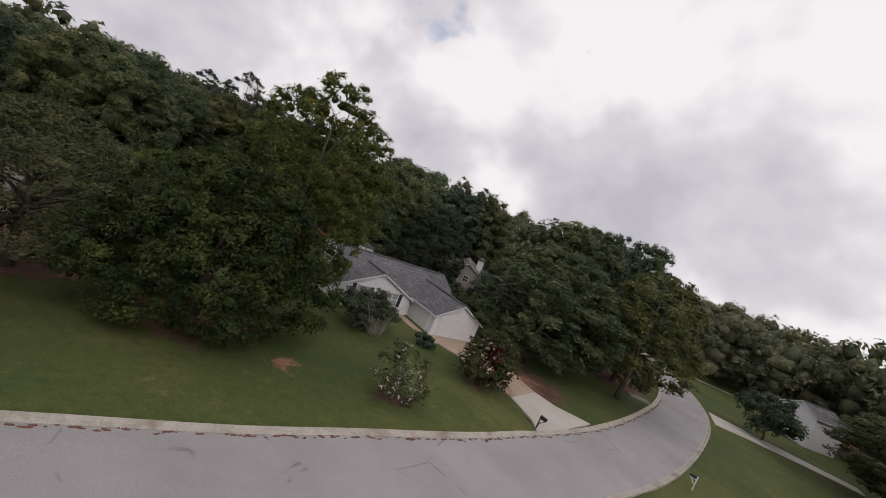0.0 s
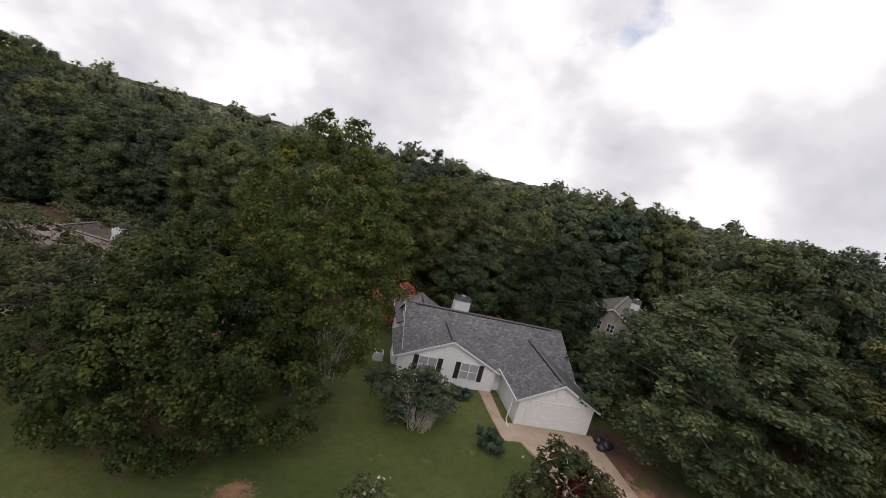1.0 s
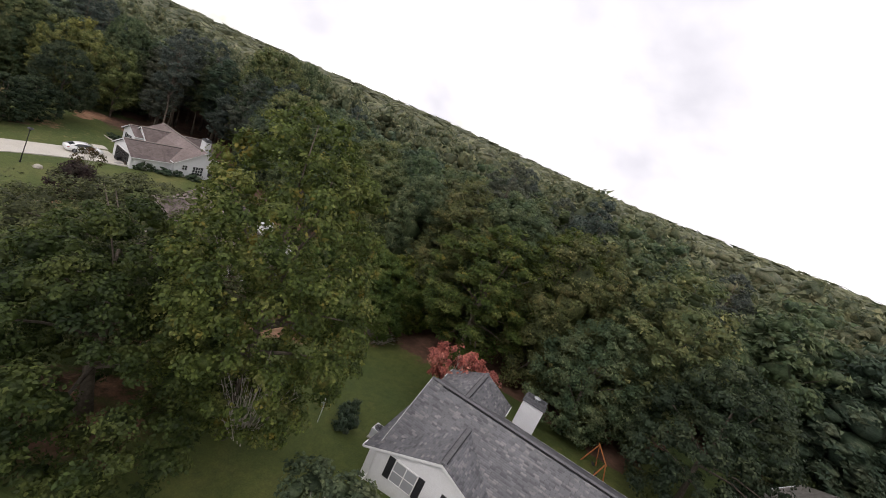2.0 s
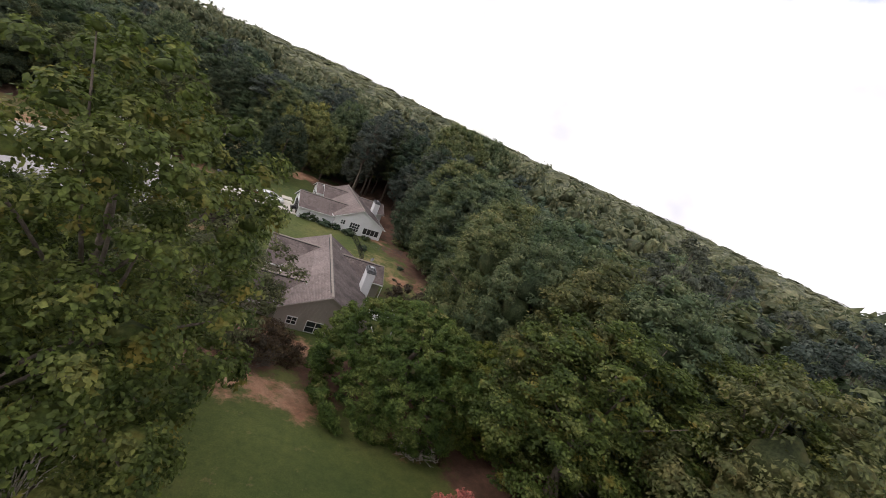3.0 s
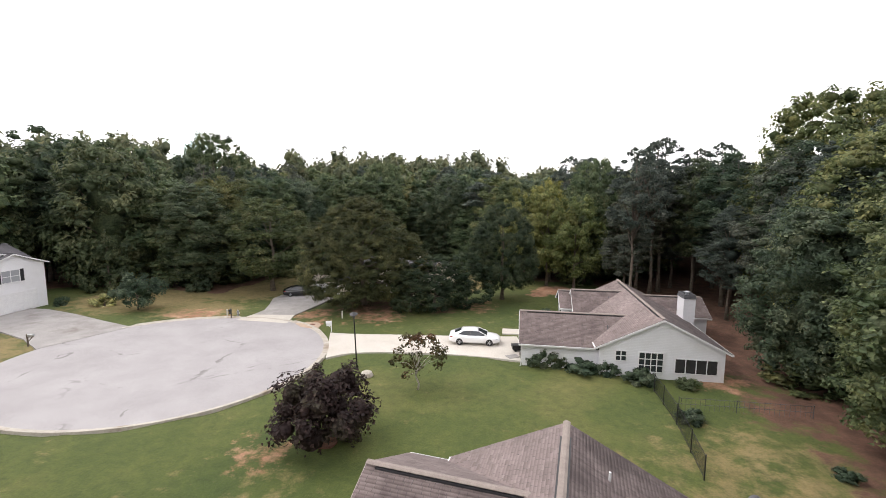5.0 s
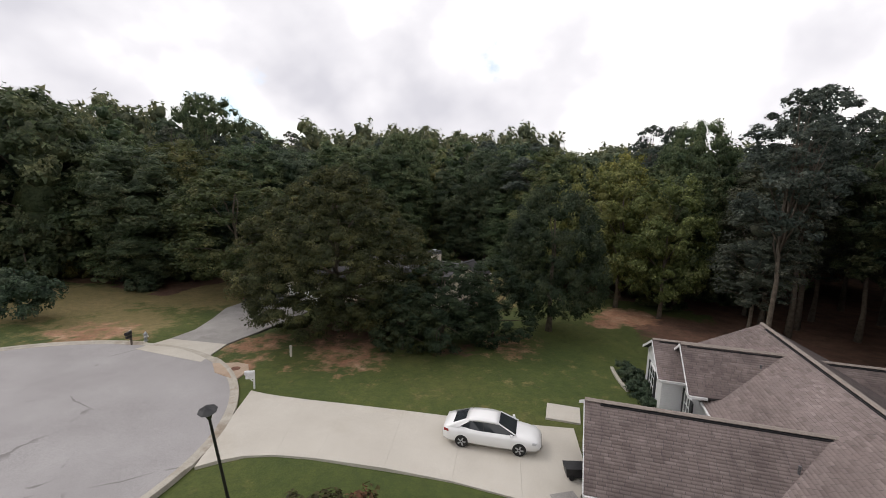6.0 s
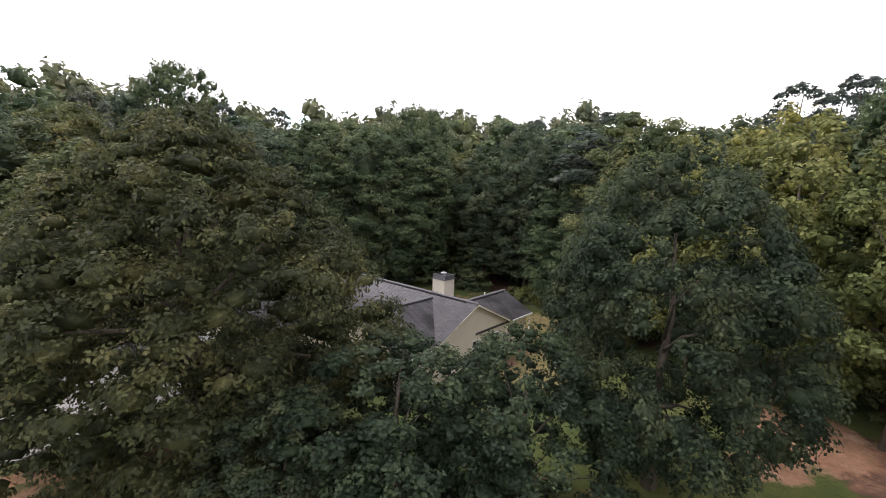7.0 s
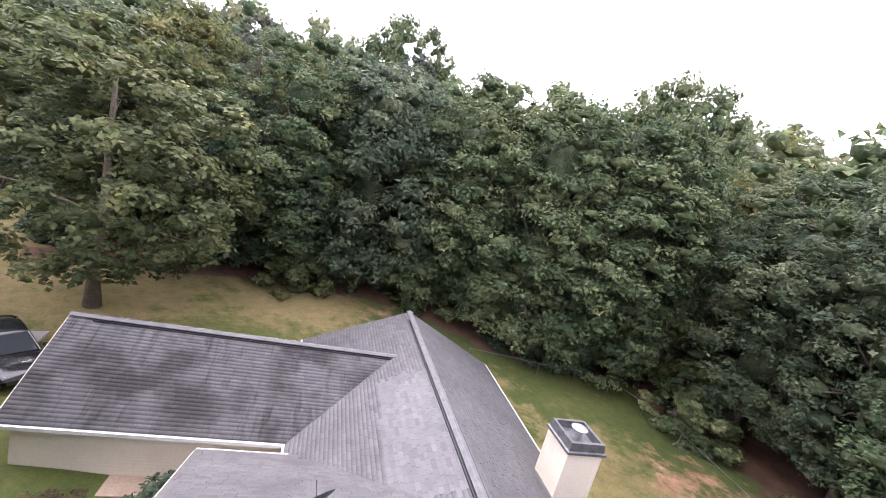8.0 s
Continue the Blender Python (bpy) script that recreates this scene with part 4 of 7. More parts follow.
for px, py in ((4.6, 2.4), (16.9, -1.6), (14.7, -4.6)):
    q = Shape().tube([(px, py, 2.2), (px, py, 5.12 - 0.5 * abs(py) + 0.35)], [0.05, 0.05], 7)
    part("vent_pipe", q.V, q.F, M_TRIM, h2, "white roof vent pipe")
downspout(h2, 12.6, -7.7, 2.4, 0, -1)

# white house with a brown roof at the end of the circle
H3 = pose(23.06, -3.2, -0.05, 0, 0, 84.4)
h3 = build_house(H3, "white single-storey house with a brown shingle roof", [
    ("x", 2.2, 19.0, 0.0, 4.95, 5.05, 0.5, True, True),
    ("y", 0.2, 5.7, 14.1, 2.75, 4.72, 0.64, False, True),
    ("y", 0.5, 6.85, 15.7, 2.75, 4.25, 0.48, False, True),
    ("y", 0.2, 11.0, 6.6, 3.7, 4.1, 0.5, False, True),
    ("y", -7.6, -0.2, 15.6, 2.9, 4.1, 0.5, True, False),
], M_WHITE_SIDING, M_SHINGLE_BROWN, M_RIDGE_BROWN, True, seed=7, algae_shade=(((0, -1), 0.6), ((3, -1), 0.5), ((1, -1), 0.5), ((2, -1), 0.5), ((4, -1), 0.5)), picked=[(0, 1, 4.0, 10.0, 0.0, 3.0)])
chimney(h3, 11.9, -4.9, -0.5, 4.9, 1.7, 1.0, M_WHITE_SIDING)
window(h3, wall_at(15.9, 6.58, 1.6, 90), 1.35, 1.6, 2, 3, True)
window(h3, wall_at(12.4, 5.43, 1.6, 90), 0.95, 1.6, 2, 3, True)
window(h3, wall_at(2.47, 3.0, 1.9, 180), 0.75, 0.75, 2, 2)
window(h3, wall_at(2.47, 0.75, 1.5, 180), 1.75, 1.5, 4, 3)
# flat panel on the wall; the shade behind the screens is in its colour
S = Shape().box(-1.5, -0.03, -0.55, 1.5, 0.02, 0.55)
scr = part("porch_screen", S.V, S.F, M_ROOM_SHADE, h3, "dark panel for screened porch openings, inner shade painted", at=wall_at(2.47, -2.55, 1.35, 180))
S = Shape()
for k in range(5):
    S.box(-1.56 + k * 0.765, -0.07, -0.62, -1.5 + k * 0.765, 0.0, 0.62)
S.box(-1.56, -0.07, 0.55, 1.56, 0.0, 0.63).box(-1.56, -0.07, -0.63, 1.56, 0.0, -0.55)
part("post", S.V, S.F, M_TRIM, scr)
# solid slab on the wall, coloured as the shade inside an open garage
S = Shape().box(-2.45, -0.02, 0, 2.45, 0.35, 2.15)
part("garage_opening_shade", S.V, S.F, M_ROOM_SHADE, h3, "dark slab for an open garage, its inner shade painted", at=wall_at(6.6, 10.70, 0.05, 90))
S = Shape().box(-2.59, -0.06, 0, -2.45, 0.03, 2.29).box(2.45, -0.06, 0, 2.59, 0.03, 2.29).box(-2.45, -0.06, 2.15, 2.45, 0.03, 2.29)
part("door_frame", S.V, S.F, M_TRIM, h3, at=wall_at(6.6, 10.72, 0.05, 90))
for px, py, pz in ((5.0, 3.6, 3.62), (13.2, 2.0, 4.35)):
    q = Shape().tube([(px, py, 2.2), (px, py, pz)], [0.05, 0.05], 7)
    part("vent_pipe", q.V, q.F, M_DARK_METAL, h3, "dark roof vent pipe")
downspout(h3, 3.2, 10.8, 2.1, 0, 1)

# two-level white house across the circle
H4 = pose(-51.6, 14.2, 0.45, 0, 0, -90.0)
h4 = build_house(H4, "two-level white house with grey roof and black shutters", [
    ("x", -2.0, 20.5, 0.7, 4.2, 7.6, 0.5, True, True),
    ("y", 0.9, 5.6, 4.7, 6.7, 7.6, 0.31, False, True),
    ("y", 0.9, 6.2, 2.1, 4.1, 6.95, 0.36, False, True),
], M_WHITE_SIDING, M_SHINGLE_SLATE, M_RIDGE_GREY, False, seed=9)
window(h4, wall_at(8.7, 5.33, 4.3, 90), 2.0, 1.35, 2, 2, True, pale_panes=True)
window(h4, wall_at(2.5, 5.93, 4.3, 90), 2.0, 1.35, 2, 2, True, pale_panes=True)
window(h4, wall_at(18.2, 4.56, 4.2, 90), 1.5, 1.4, 2, 2, True)
window(h4, wall_at(18.2, 4.56, 1.4, 90), 1.2, 1.2, 2, 2, True)
garage_door(h4, wall_at(8.6, 5.33, 0.05, 90), 4.4, 2.1, "white panelled garage door, shut")
garage_door(h4, wall_at(2.1, 5.93, 0.05, 90), 4.7, 2.1, "white panelled garage door, shut")
D = Shape().hull([(11.90, 4.6, 2.3), (13.70, 4.6, 2.3), (13.70, 4.6, 4.4), (13.30, 4.6, 4.85), (12.80, 4.6, 5.0), (12.30, 4.6, 4.85), (11.90, 4.6, 4.4)],
                 [(11.90, 4.7, 2.3), (13.70, 4.7, 2.3), (13.70, 4.7, 4.4), (13.30, 4.7, 4.85), (12.80, 4.7, 5.0), (12.30, 4.7, 4.85), (11.90, 4.7, 4.4)])
dr = part("front_door", D.V, D.F, M_TRIM, h4, "white arched front entrance")
D = Shape().hull([(12.10, 4.69, 4.42), (13.50, 4.69, 4.42), (13.20, 4.69, 4.75), (12.80, 4.69, 4.86), (12.40, 4.69, 4.75)], [(12.10, 4.73, 4.42), (13.50, 4.73, 4.42), (13.20, 4.73, 4.75), (12.80, 4.73, 4.86), (12.40, 4.73, 4.75)])
part("fanlight", D.V, D.F, M_GLASS, dr, "arched dark fanlight")
D = Shape().box(12.30, 4.69, 2.4, 13.3, 4.73, 4.3)
part("door_glass", D.V, D.F, M_GLASS, dr)
st = thing("front_steps", H4, "red brick front steps with thin rails", "stairs")
for k in range(12):
    S = Shape().box(12.00, 4.9 + k * 0.3, max(-0.1, 1.5 - k * 0.19), 13.5, 5.2 + k * 0.3, 2.3 - k * 0.19)
    part("step", S.V, S.F, M_RED_BRICK, st)
for sx in (11.95, 13.55):
    S = Shape().tube([(sx, 4.9, 3.2), (sx, 8.5, 1.0)], [0.035, 0.035], 6)
    for k in range(7):
        S.tube([(sx, 4.9 + k * 0.6, 2.0 - k * 0.36), (sx, 4.9 + k * 0.6, 3.2 - k * 0.366)], [0.025, 0.025], 5)
    part("handrail", S.V, S.F, M_RED_BRICK, st)

# cream house with a charcoal roof
H5 = pose(2.45, 36.88, -1.35, 0, 0, 156.6)
h5 = build_house(H5, "cream single-storey house with a charcoal shingle roof", [
    ("x", -0.15, 16.7, 0.0, 5.0, 4.93, 0.47, True, True),
    ("y", 4.6, 7.6, 3.9, 4.05, 4.72, 0.47, False, True),
    ("y", 0.2, 13.2, 12.6, 3.75, 4.35, 0.47, False, True),
    ("y", -8.3, -0.2, 2.95, 2.85, 4.05, 0.5, True, False),
    ("y", 0.2, 4.6, 3.9, 3.6, 4.72, 0.47, False, False),
], M_CREAM_SIDING, M_SHINGLE_SLATE, M_RIDGE_GREY, True, rake_mat=M_CREAM_TRIM, seed=11, algae_shade=(((2, -1), 1.0), ((2, 1), 0.5), ((1, -1), 1.0), ((1, 1), 0.3), ((4, -1), 1.0), ((4, 1), 0.3), ((3, -1), 0.8), ((3, 1), 0.5)), picked=[(0, 1, 4.5, 11.0, 0.0, 3.2)])
chimney(h5, 6.9, -4.4, -0.5, 5.0, 1.35, 1.3, M_CREAM_SIDING, True)
window(h5, wall_at(0.13, -0.2, 1.55, 180), 0.7, 1.05, 1, 2)
window(h5, wall_at(0.13, -2.9, 1.55, 180), 0.7, 1.05, 1, 2)
window(h5, wall_at(0.38, -5.6, 1.9, 180), 1.3, 0.8, 1, 1)
for wx in (1.9, 5.7):
    window(h5, wall_at(wx, 7.33, 1.45, 90), 1.2, 1.55, 2, 3, True)
garage_door(h5, wall_at(12.6, 12.93, 0.05, 90), 4.9, 2.15, "cream double garage door, shut")
dish(h5, 3.9, 4.1, 5.0, 120)
for px, py, pz in ((2.0, 5.6, 4.15), (4.6, -1.6, 4.5), (2.95, -5.2, 4.35)):
    q = Shape().tube([(px, py, 2.2), (px, py, pz)], [0.05, 0.05], 7)
    part("vent_pipe", q.V, q.F, M_TRIM, h5, "pale roof vent pipe")
downspout(h5, 0.2, -8.2, 2.4, -0.6, -0.6)
for k, w in ((0, 2.2), (1, 1.0)):
    S = Shape().box(0.1, -2.3 + k * 4.4, 0.0, 0.14, -2.3 + k * 4.4 + w, 0.42)
    part("skirting_board", S.V, S.F, M_TAN_SIDING, h5, "grey plinth board")
air_unit(3.7, 35.4, 60, M_GALV)

# neighbouring tan house among the trees
H6 = pose(11.0, -89.0, 4.0, 0, 0, -35.0)
h6 = build_house(H6, "tan house with a grey-brown roof among trees", [
    ("x", -0.3, 13.0, 0.0, 4.6, 6.2, 0.5, True, True),
    ("y", -9.5, 0.0, 6.4, 3.6, 5.6, 0.5, True, False),
], M_TAN_SIDING, M_SHINGLE_TAN, M_RIDGE_BROWN, False, seed=13)
chimney(h6, 5.0, -1.9, 2.0, 7.0, 1.7, 1.0, M_WHITE_SIDING)
for wy in (0.7, -0.9):
    window(h6, wall_at(-0.03, wy + 0.6, 3.6, 180), 0.8, 1.0, 2, 2)
window(h6, wall_at(-0.03, -2.6, 2.6, 180), 0.9, 1.0, 2, 2)


# ---- trees ----
def profile_at(profile, z):
    return np.interp(z, [p[0] for p in profile], [p[1] for p in profile])


def crown(profile, lobes, leaves, size, lobe_r, seed, corners=4, flat=1.0, core=0.72, droop=0.0, gap=0.0, slim=1.0, tufts=7):
    """A crown of many small leaves: boughs spread over a profile of (height, radius), each carrying leafy tufts on its outer side."""
    g = np.random.default_rng(seed)
    z0, z1 = profile[0][0], profile[-1][0]
    rmax = max(p[1] for p in profile)
    C, R, O = np.zeros((lobes, 3)), np.zeros(lobes), np.zeros((lobes, 3))
    n, tries, w1, w2 = 0, 0, 6.3 * g.random(), 6.3 * g.random()
    while n < lobes and tries < lobes * 30:
        tries += 1
        z = z0 + (z1 - z0) * g.random()
        r = float(profile_at(profile, z))
        if g.random() > 0.2 + r / rmax:
            continue
        a = 2 * math.pi * g.random()
        lr = lobe_r * (0.6 + 0.8 * g.random()) * (0.6 + 0.4 * r / rmax)
        q = 1.0 if g.random() < (0.5 if core < 0.5 or tufts > 7 else 0.75) else math.sqrt(g.random())
        uneven = 1 + 0.1 * math.sin(2 * a + w1 + 0.2 * z) + 0.09 * math.sin(5 * a + w2 + 0.7 * z)
        k = max(r * uneven - lr * 0.7, 0.0) * q
        c = np.array((k * math.cos(a), k * math.sin(a), z))
        if n and (np.linalg.norm((C[:n] - c) / (1, 1, flat), axis=1) < (0.42 if q == 1.0 else 0.3) * (R[:n] + lr)).any():
            continue
        lean = (float(profile_at(profile, z - 0.4)) - float(profile_at(profile, z + 0.4))) / 0.8
        C[n], R[n], O[n] = c, lr, (math.cos(a), math.sin(a), min(max(lean, -0.5), 3.0))
        n += 1
    C, R, O = C[:n], R[:n], O[:n] / np.linalg.norm(O[:n], axis=1)[:, None]
    # tufts on the outer and upper side of each bough
    up = np.array((0.0, 0.0, 1.0))
    d = g.normal(size=(n, tufts, 3)) * 0.75 + O[:, None] * 0.8 + up * 0.45
    d /= np.linalg.norm(d, axis=2)[:, :, None]
    TC = (C[:, None] + d * (R[:, None, None] * g.uniform(0.6, 0.95, (n, tufts, 1))) * (1, 1, flat)).reshape(-1, 3)
    TR = (R[:, None] * g.uniform(0.28, 0.52, (n, tufts))).ravel()
    TD, TB = d.reshape(-1, 3), np.repeat(np.arange(n), tufts)
    thin = g.random(n) < gap * 0.8
    weight = TR ** 2 * np.where(thin[TB], 0.15, 1.0)
    want, P, D, L = leaves, [], [], []
    while want > 0:
        m = min(int(want * 1.5) + 50, 6000)
        i = g.choice(len(TC), m, p=weight / weight.sum())
        e = g.normal(size=(m, 3)) + TD[i] * 0.55 + up * 0.35
        e /= np.linalg.norm(e, axis=1)[:, None]
        p = TC[i] + e * (TR[i] * (0.4 + 0.75 * g.random(m) ** 0.8))[:, None] * (1, 1, 0.5 + 0.5 * flat)
        # part of the leaves clothe the bough itself
        own = g.random(m) < 0.38
        b = C[TB[i]] + e * (R[TB[i]] * g.uniform(0.62, 0.95, m))[:, None] * (1, 1, flat)
        p = np.where(own[:, None], b, p)
        near = np.linalg.norm(p[:, None] - C[None], axis=2) / R[None]
        near[np.arange(m), TB[i]] = 9
        ok = near.min(1) > 0.66
        p, e, t = p[ok][:want], e[ok][:want], TD[i][ok][:want]
        P.append(p)
        D.append(e)
        L.append(t)
        want -= len(p)
        if len(p) == 0:
            break
    P, D, L = np.concatenate(P), np.concatenate(D), np.concatenate(L)
    m = len(P)
    N = D * 0.5 + L * 0.35 + up * 0.38 + g.normal(size=(m, 3)) * 0.34
    N /= np.linalg.norm(N, axis=1)[:, None]
    T = np.cross(N, g.normal(size=(m, 3)) + D * 0.8)
    T = np.cross(T, N)
    T[:, 2] -= droop
    T /= np.linalg.norm(T, axis=1)[:, None]
    B = np.cross(N, T)
    s = (size * (0.6 + 0.75 * g.random(m)))[:, None]
    tip, tail = P + T * s * 0.62, P - T * s * 0.38
    wide = B * s * (0.26 + 0.12 * g.random((m, 1))) * slim
    bend = N * s * 0.1
    if corners == 4:
        V = np.stack([tail, P + wide + bend, tip, P - wide + bend], 1).reshape(-1, 3)
    else:
        V = np.stack([tail + wide, tip, tail - wide], 1).reshape(-1, 3)
    F = np.arange(len(V)).reshape(-1, corners)
    if not core:
        return V, F, None, None, C, R
    # the shaded inner mass: one uneven lump in each bough, and larger ones along the stem
    cv, cf = CORE
    hearts = [(c, r * core * (0.2 if q else 1.0) * np.array((1, 1, flat))) for c, r, q in zip(C, R, thin)]
    if core >= 0.5 and corners == 3:
        for k in range(5):
            z = z0 + (z1 - z0) * (k + 0.6) / 6.4
            r = float(profile_at(profile, z)) * 0.36
            hearts.append((np.array((0, 0, z)), np.array((r, r, min(r, (z1 - z0) / 7)))))
    CV = [c + cv * (1 + 0.18 * g.normal(size=(len(cv), 1))) * r for c, r in hearts]
    CF = np.concatenate([cf + k * len(cv) for k in range(len(hearts))])
    if corners == 3:
        return np.concatenate([V, *CV]), np.concatenate([F, CF + len(V)]), None, None, C, R
    return V, F, np.concatenate(CV), CF, C, R


def ico():
    bm = bmesh.new()
    bmesh.ops.create_icosphere(bm, subdivisions=1, radius=1.0)
    V = np.array([v.co[:] for v in bm.verts])
    F = np.array([[v.index for v in f.verts] for f in bm.faces])
    bm.free()
    return V, F


CORE = ico()


def join_mixed(V, F, cv, cf):
    """Quads as pairs of triangles, with the inner lobes."""
    tri = np.concatenate([F[:, [0, 1, 2]], F[:, [0, 2, 3]]]) if F.shape[1] == 4 else F
    if cv is not None:
        tri = np.concatenate([tri, cf + len(V)])
        V = np.concatenate([V, cv])
    return V, tri


def trunk_shape(height, r, C, seed, limbs=7, lean=0.0):
    g = random.Random(seed)
    S = Shape()
    n = 6
    pts = [(lean * height * (i / n) ** 1.3 + 0.12 * math.sin(i * 1.7 + seed) * (i > 0), 0.12 * math.cos(i * 2.1 + seed) * (i > 0), height * i / n - (0.25 if i == 0 else 0)) for i in range(n + 1)]
    S.tube(pts, [r * 1.45] + [r * (1 - 0.8 * i / n) for i in range(1, n + 1)], 9)
    picks = sorted(range(len(C)), key=lambda i: g.random())[:limbs]
    for i in picks:
        c = [float(q) for q in C[i]]
        k = min(max(0.25 + 0.5 * (c[2] / max(height, 0.1)) * g.uniform(0.5, 0.9), 0.15), 0.9)
        b = Vector(pts[0]).lerp(Vector(pts[-1]), k)
        e = Vector(c)
        mid = b.lerp(e, 0.5) + Vector((g.uniform(-0.3, 0.3), g.uniform(-0.3, 0.3), 0.25))
        rr = r * (1 - 0.8 * k) * 0.6
        S.tube([b, mid, e], [rr, rr * 0.6, rr * 0.2], 6)
    return S


class Kind:
    """One sort of tree: meshes made once, at full size."""

    def __init__(self, name, profile, lobes, leaves, size, lobe_r, seed, mat, label, corners=4, trunk_r=0.22, limbs=7, flat=1.0, core=0.64, trunk_h=0.82, droop=0.0, gap=0.0, lean=0.0, bark=None, slim=1.0, petals=0, tufts=7):
        V, F, cv, cf, C, R = crown(profile, lobes, leaves, size, lobe_r, seed, corners, flat, core, droop, gap, slim, tufts)
        V, F = join_mixed(V, F, cv, cf)
        self.name, self.label, self.height = name, label, profile[-1][0]
        self.radius = max(p[1] for p in profile)
        self.crown = mesh_of("crown", V, F, mat)
        S = trunk_shape(profile[-1][0] * trunk_h, trunk_r, C, seed, limbs, lean)
        self.trunk = mesh_of("trunk", S.V, S.F, bark or M_BARK, smooth=True)
        self.bloom = None
        if petals:
            V, F, _, _, _, _ = crown([(z, r * 1.04) for z, r in profile], lobes, petals, size * 1.25, lobe_r, seed + 1, 3, core=0.0)
            self.bloom = mesh_of("blossom", V, F, PETAL)

    def plant(self, x, y, radius=None, height=None, turn=0.0, label="", group="", category="tree", sink=0.1):
        sz = (height or self.height) / self.height
        sx = (radius or self.radius * sz) / self.radius
        ob = thing(self.name, Matrix.Translation((x, y, ground_z(x, y) - sink)) @ Matrix.Rotation(turn, 4, "Z") @ Matrix.Diagonal((sx, sx, sz, 1)), label or self.label, category, group)
        for n, me in (("trunk", self.trunk), ("crown", self.crown), ("blossom", self.bloom)):
            if me is None:
                continue
            c = new(n, me)
            c.parent = ob
        return ob


ROUND = [(0.6, 3.6), (2.2, 5.3), (4.5, 5.6), (7.5, 4.9), (10, 3.4), (11.5, 1.8)]
OVAL = [(2.2, 2.2), (4, 4.2), (6.5, 4.8), (9.5, 4.2), (12, 2.8), (13, 1.5)]
TALL = [(2.2, 2.4), (5, 3.8), (11, 4.5), (15, 4.2), (18, 3.2), (19.6, 1.9)]
LOWTALL = [(0.8, 3.0), (4, 4.2), (8, 4.6), (12, 4.3), (15, 3.2), (16.8, 1.8)]

LAWN_TREE = Kind("shade_tree", [(0.5, 4.5), (1.6, 7.0), (4, 7.7), (7, 6.6), (10, 4.3), (12.6, 1.2)], 330, 46000, 0.22, 1.0, 21, LEAF_DEEP, "broad dark green shade tree low over the lawn", trunk_r=0.38, flat=0.62, core=0.52, gap=0.12)
GREY_TREE = Kind("shade_tree", [(2.2, 4.5), (4.2, 7.6), (6.8, 8.2), (9.2, 6.6), (11, 3.2), (11.8, 1.0)], 300, 40000, 0.2, 0.95, 22, LEAF_OLIVE, "spreading grey-green tree with an open airy crown", trunk_r=0.33, limbs=30, flat=0.6, core=0.34, gap=0.3)
YELLOW_TREE = Kind("shade_tree", [(2.0, 2.8), (5, 5.2), (9, 6.2), (13, 6.0), (17, 4.8), (20.2, 1.6)], 330, 50000, 0.23, 1.0, 23, LEAF_GOLD, "tall yellow-green tree with ragged leafy boughs", trunk_r=0.36, limbs=18, flat=0.55, core=0.48, gap=0.25)
EVERGREEN = Kind("evergreen_tree", [(0.3, 4.0), (2.5, 5.0), (6, 4.9), (9, 3.9), (11.2, 2.2), (12.2, 0.6)], 760, 88000, 0.25, 0.36, 24, LEAF_SPRAY, "dense evergreen with bright upturned sprays over bare clay", trunk_r=0.3, flat=1.5, core=0.56, droop=-0.9, slim=0.5, tufts=5)
MAPLE = Kind("shade_tree", [(0.8, 4.8), (2.2, 7.5), (5, 8.5), (8, 7.5), (11, 4.9), (13.6, 1.2)], 680, 96000, 0.17, 0.95, 25, LEAF_MAPLE, "large spreading maple with layered green boughs", trunk_r=0.4, limbs=14, flat=0.48, core=0.58, droop=0.25, gap=0.05, tufts=8)
ROUNDHEAD = Kind("shade_tree", [(1.8, 3.4), (3.5, 5.2), (6.5, 5.7), (9.5, 5.0), (11.6, 3.2), (12.7, 1.1)], 330, 52000, 0.17, 0.8, 26, LEAF_SHADE, "round-headed dark green tree on a short trunk", trunk_r=0.3, flat=0.65, core=0.52)
BIG_OAK = Kind("oak_tree", [(1.5, 5.0), (5, 7.8), (10, 8.2), (14, 7.2), (17, 5.4), (18.8, 2.8)], 330, 26000, 0.33, 1.2, 27, LEAF_OAK, "great green oak at the edge of the woods", trunk_r=0.42, limbs=12, flat=0.6, core=0.54, gap=0.08)
WARM_TREE = Kind("shade_tree", OVAL, 200, 18000, 0.24, 0.85, 28, LEAF_WARM, "olive-green broadleaf tree with an open crown", corners=4, trunk_r=0.24, flat=0.6, core=0.5, gap=0.22)
DARK_TREE = Kind("shade_tree", ROUND, 220, 22000, 0.22, 0.85, 29, LEAF_SHADE, "dense dark green broadleaf tree", corners=4, trunk_r=0.26, flat=0.62, core=0.52)
SMALL_TREE = Kind("ornamental_tree", [(0.9, 1.2), (1.8, 2.1), (2.8, 2.2), (3.6, 1.4), (4.1, 0.4)], 26, 3200, 0.22, 0.75, 30, LEAF_DARK, "small rounded ornamental tree", trunk_r=0.09, limbs=6, core=0.6)
PLUM = Kind("plum_tree", [(0.8, 1.7), (1.6, 2.7), (2.6, 2.8), (3.6, 1.9), (4.1, 0.5)], 34, 4200, 0.24, 0.85, 31, LEAF_PURPLE, "rounded purple-leaved plum tree on the lawn", trunk_r=0.12, limbs=6, core=0.66)
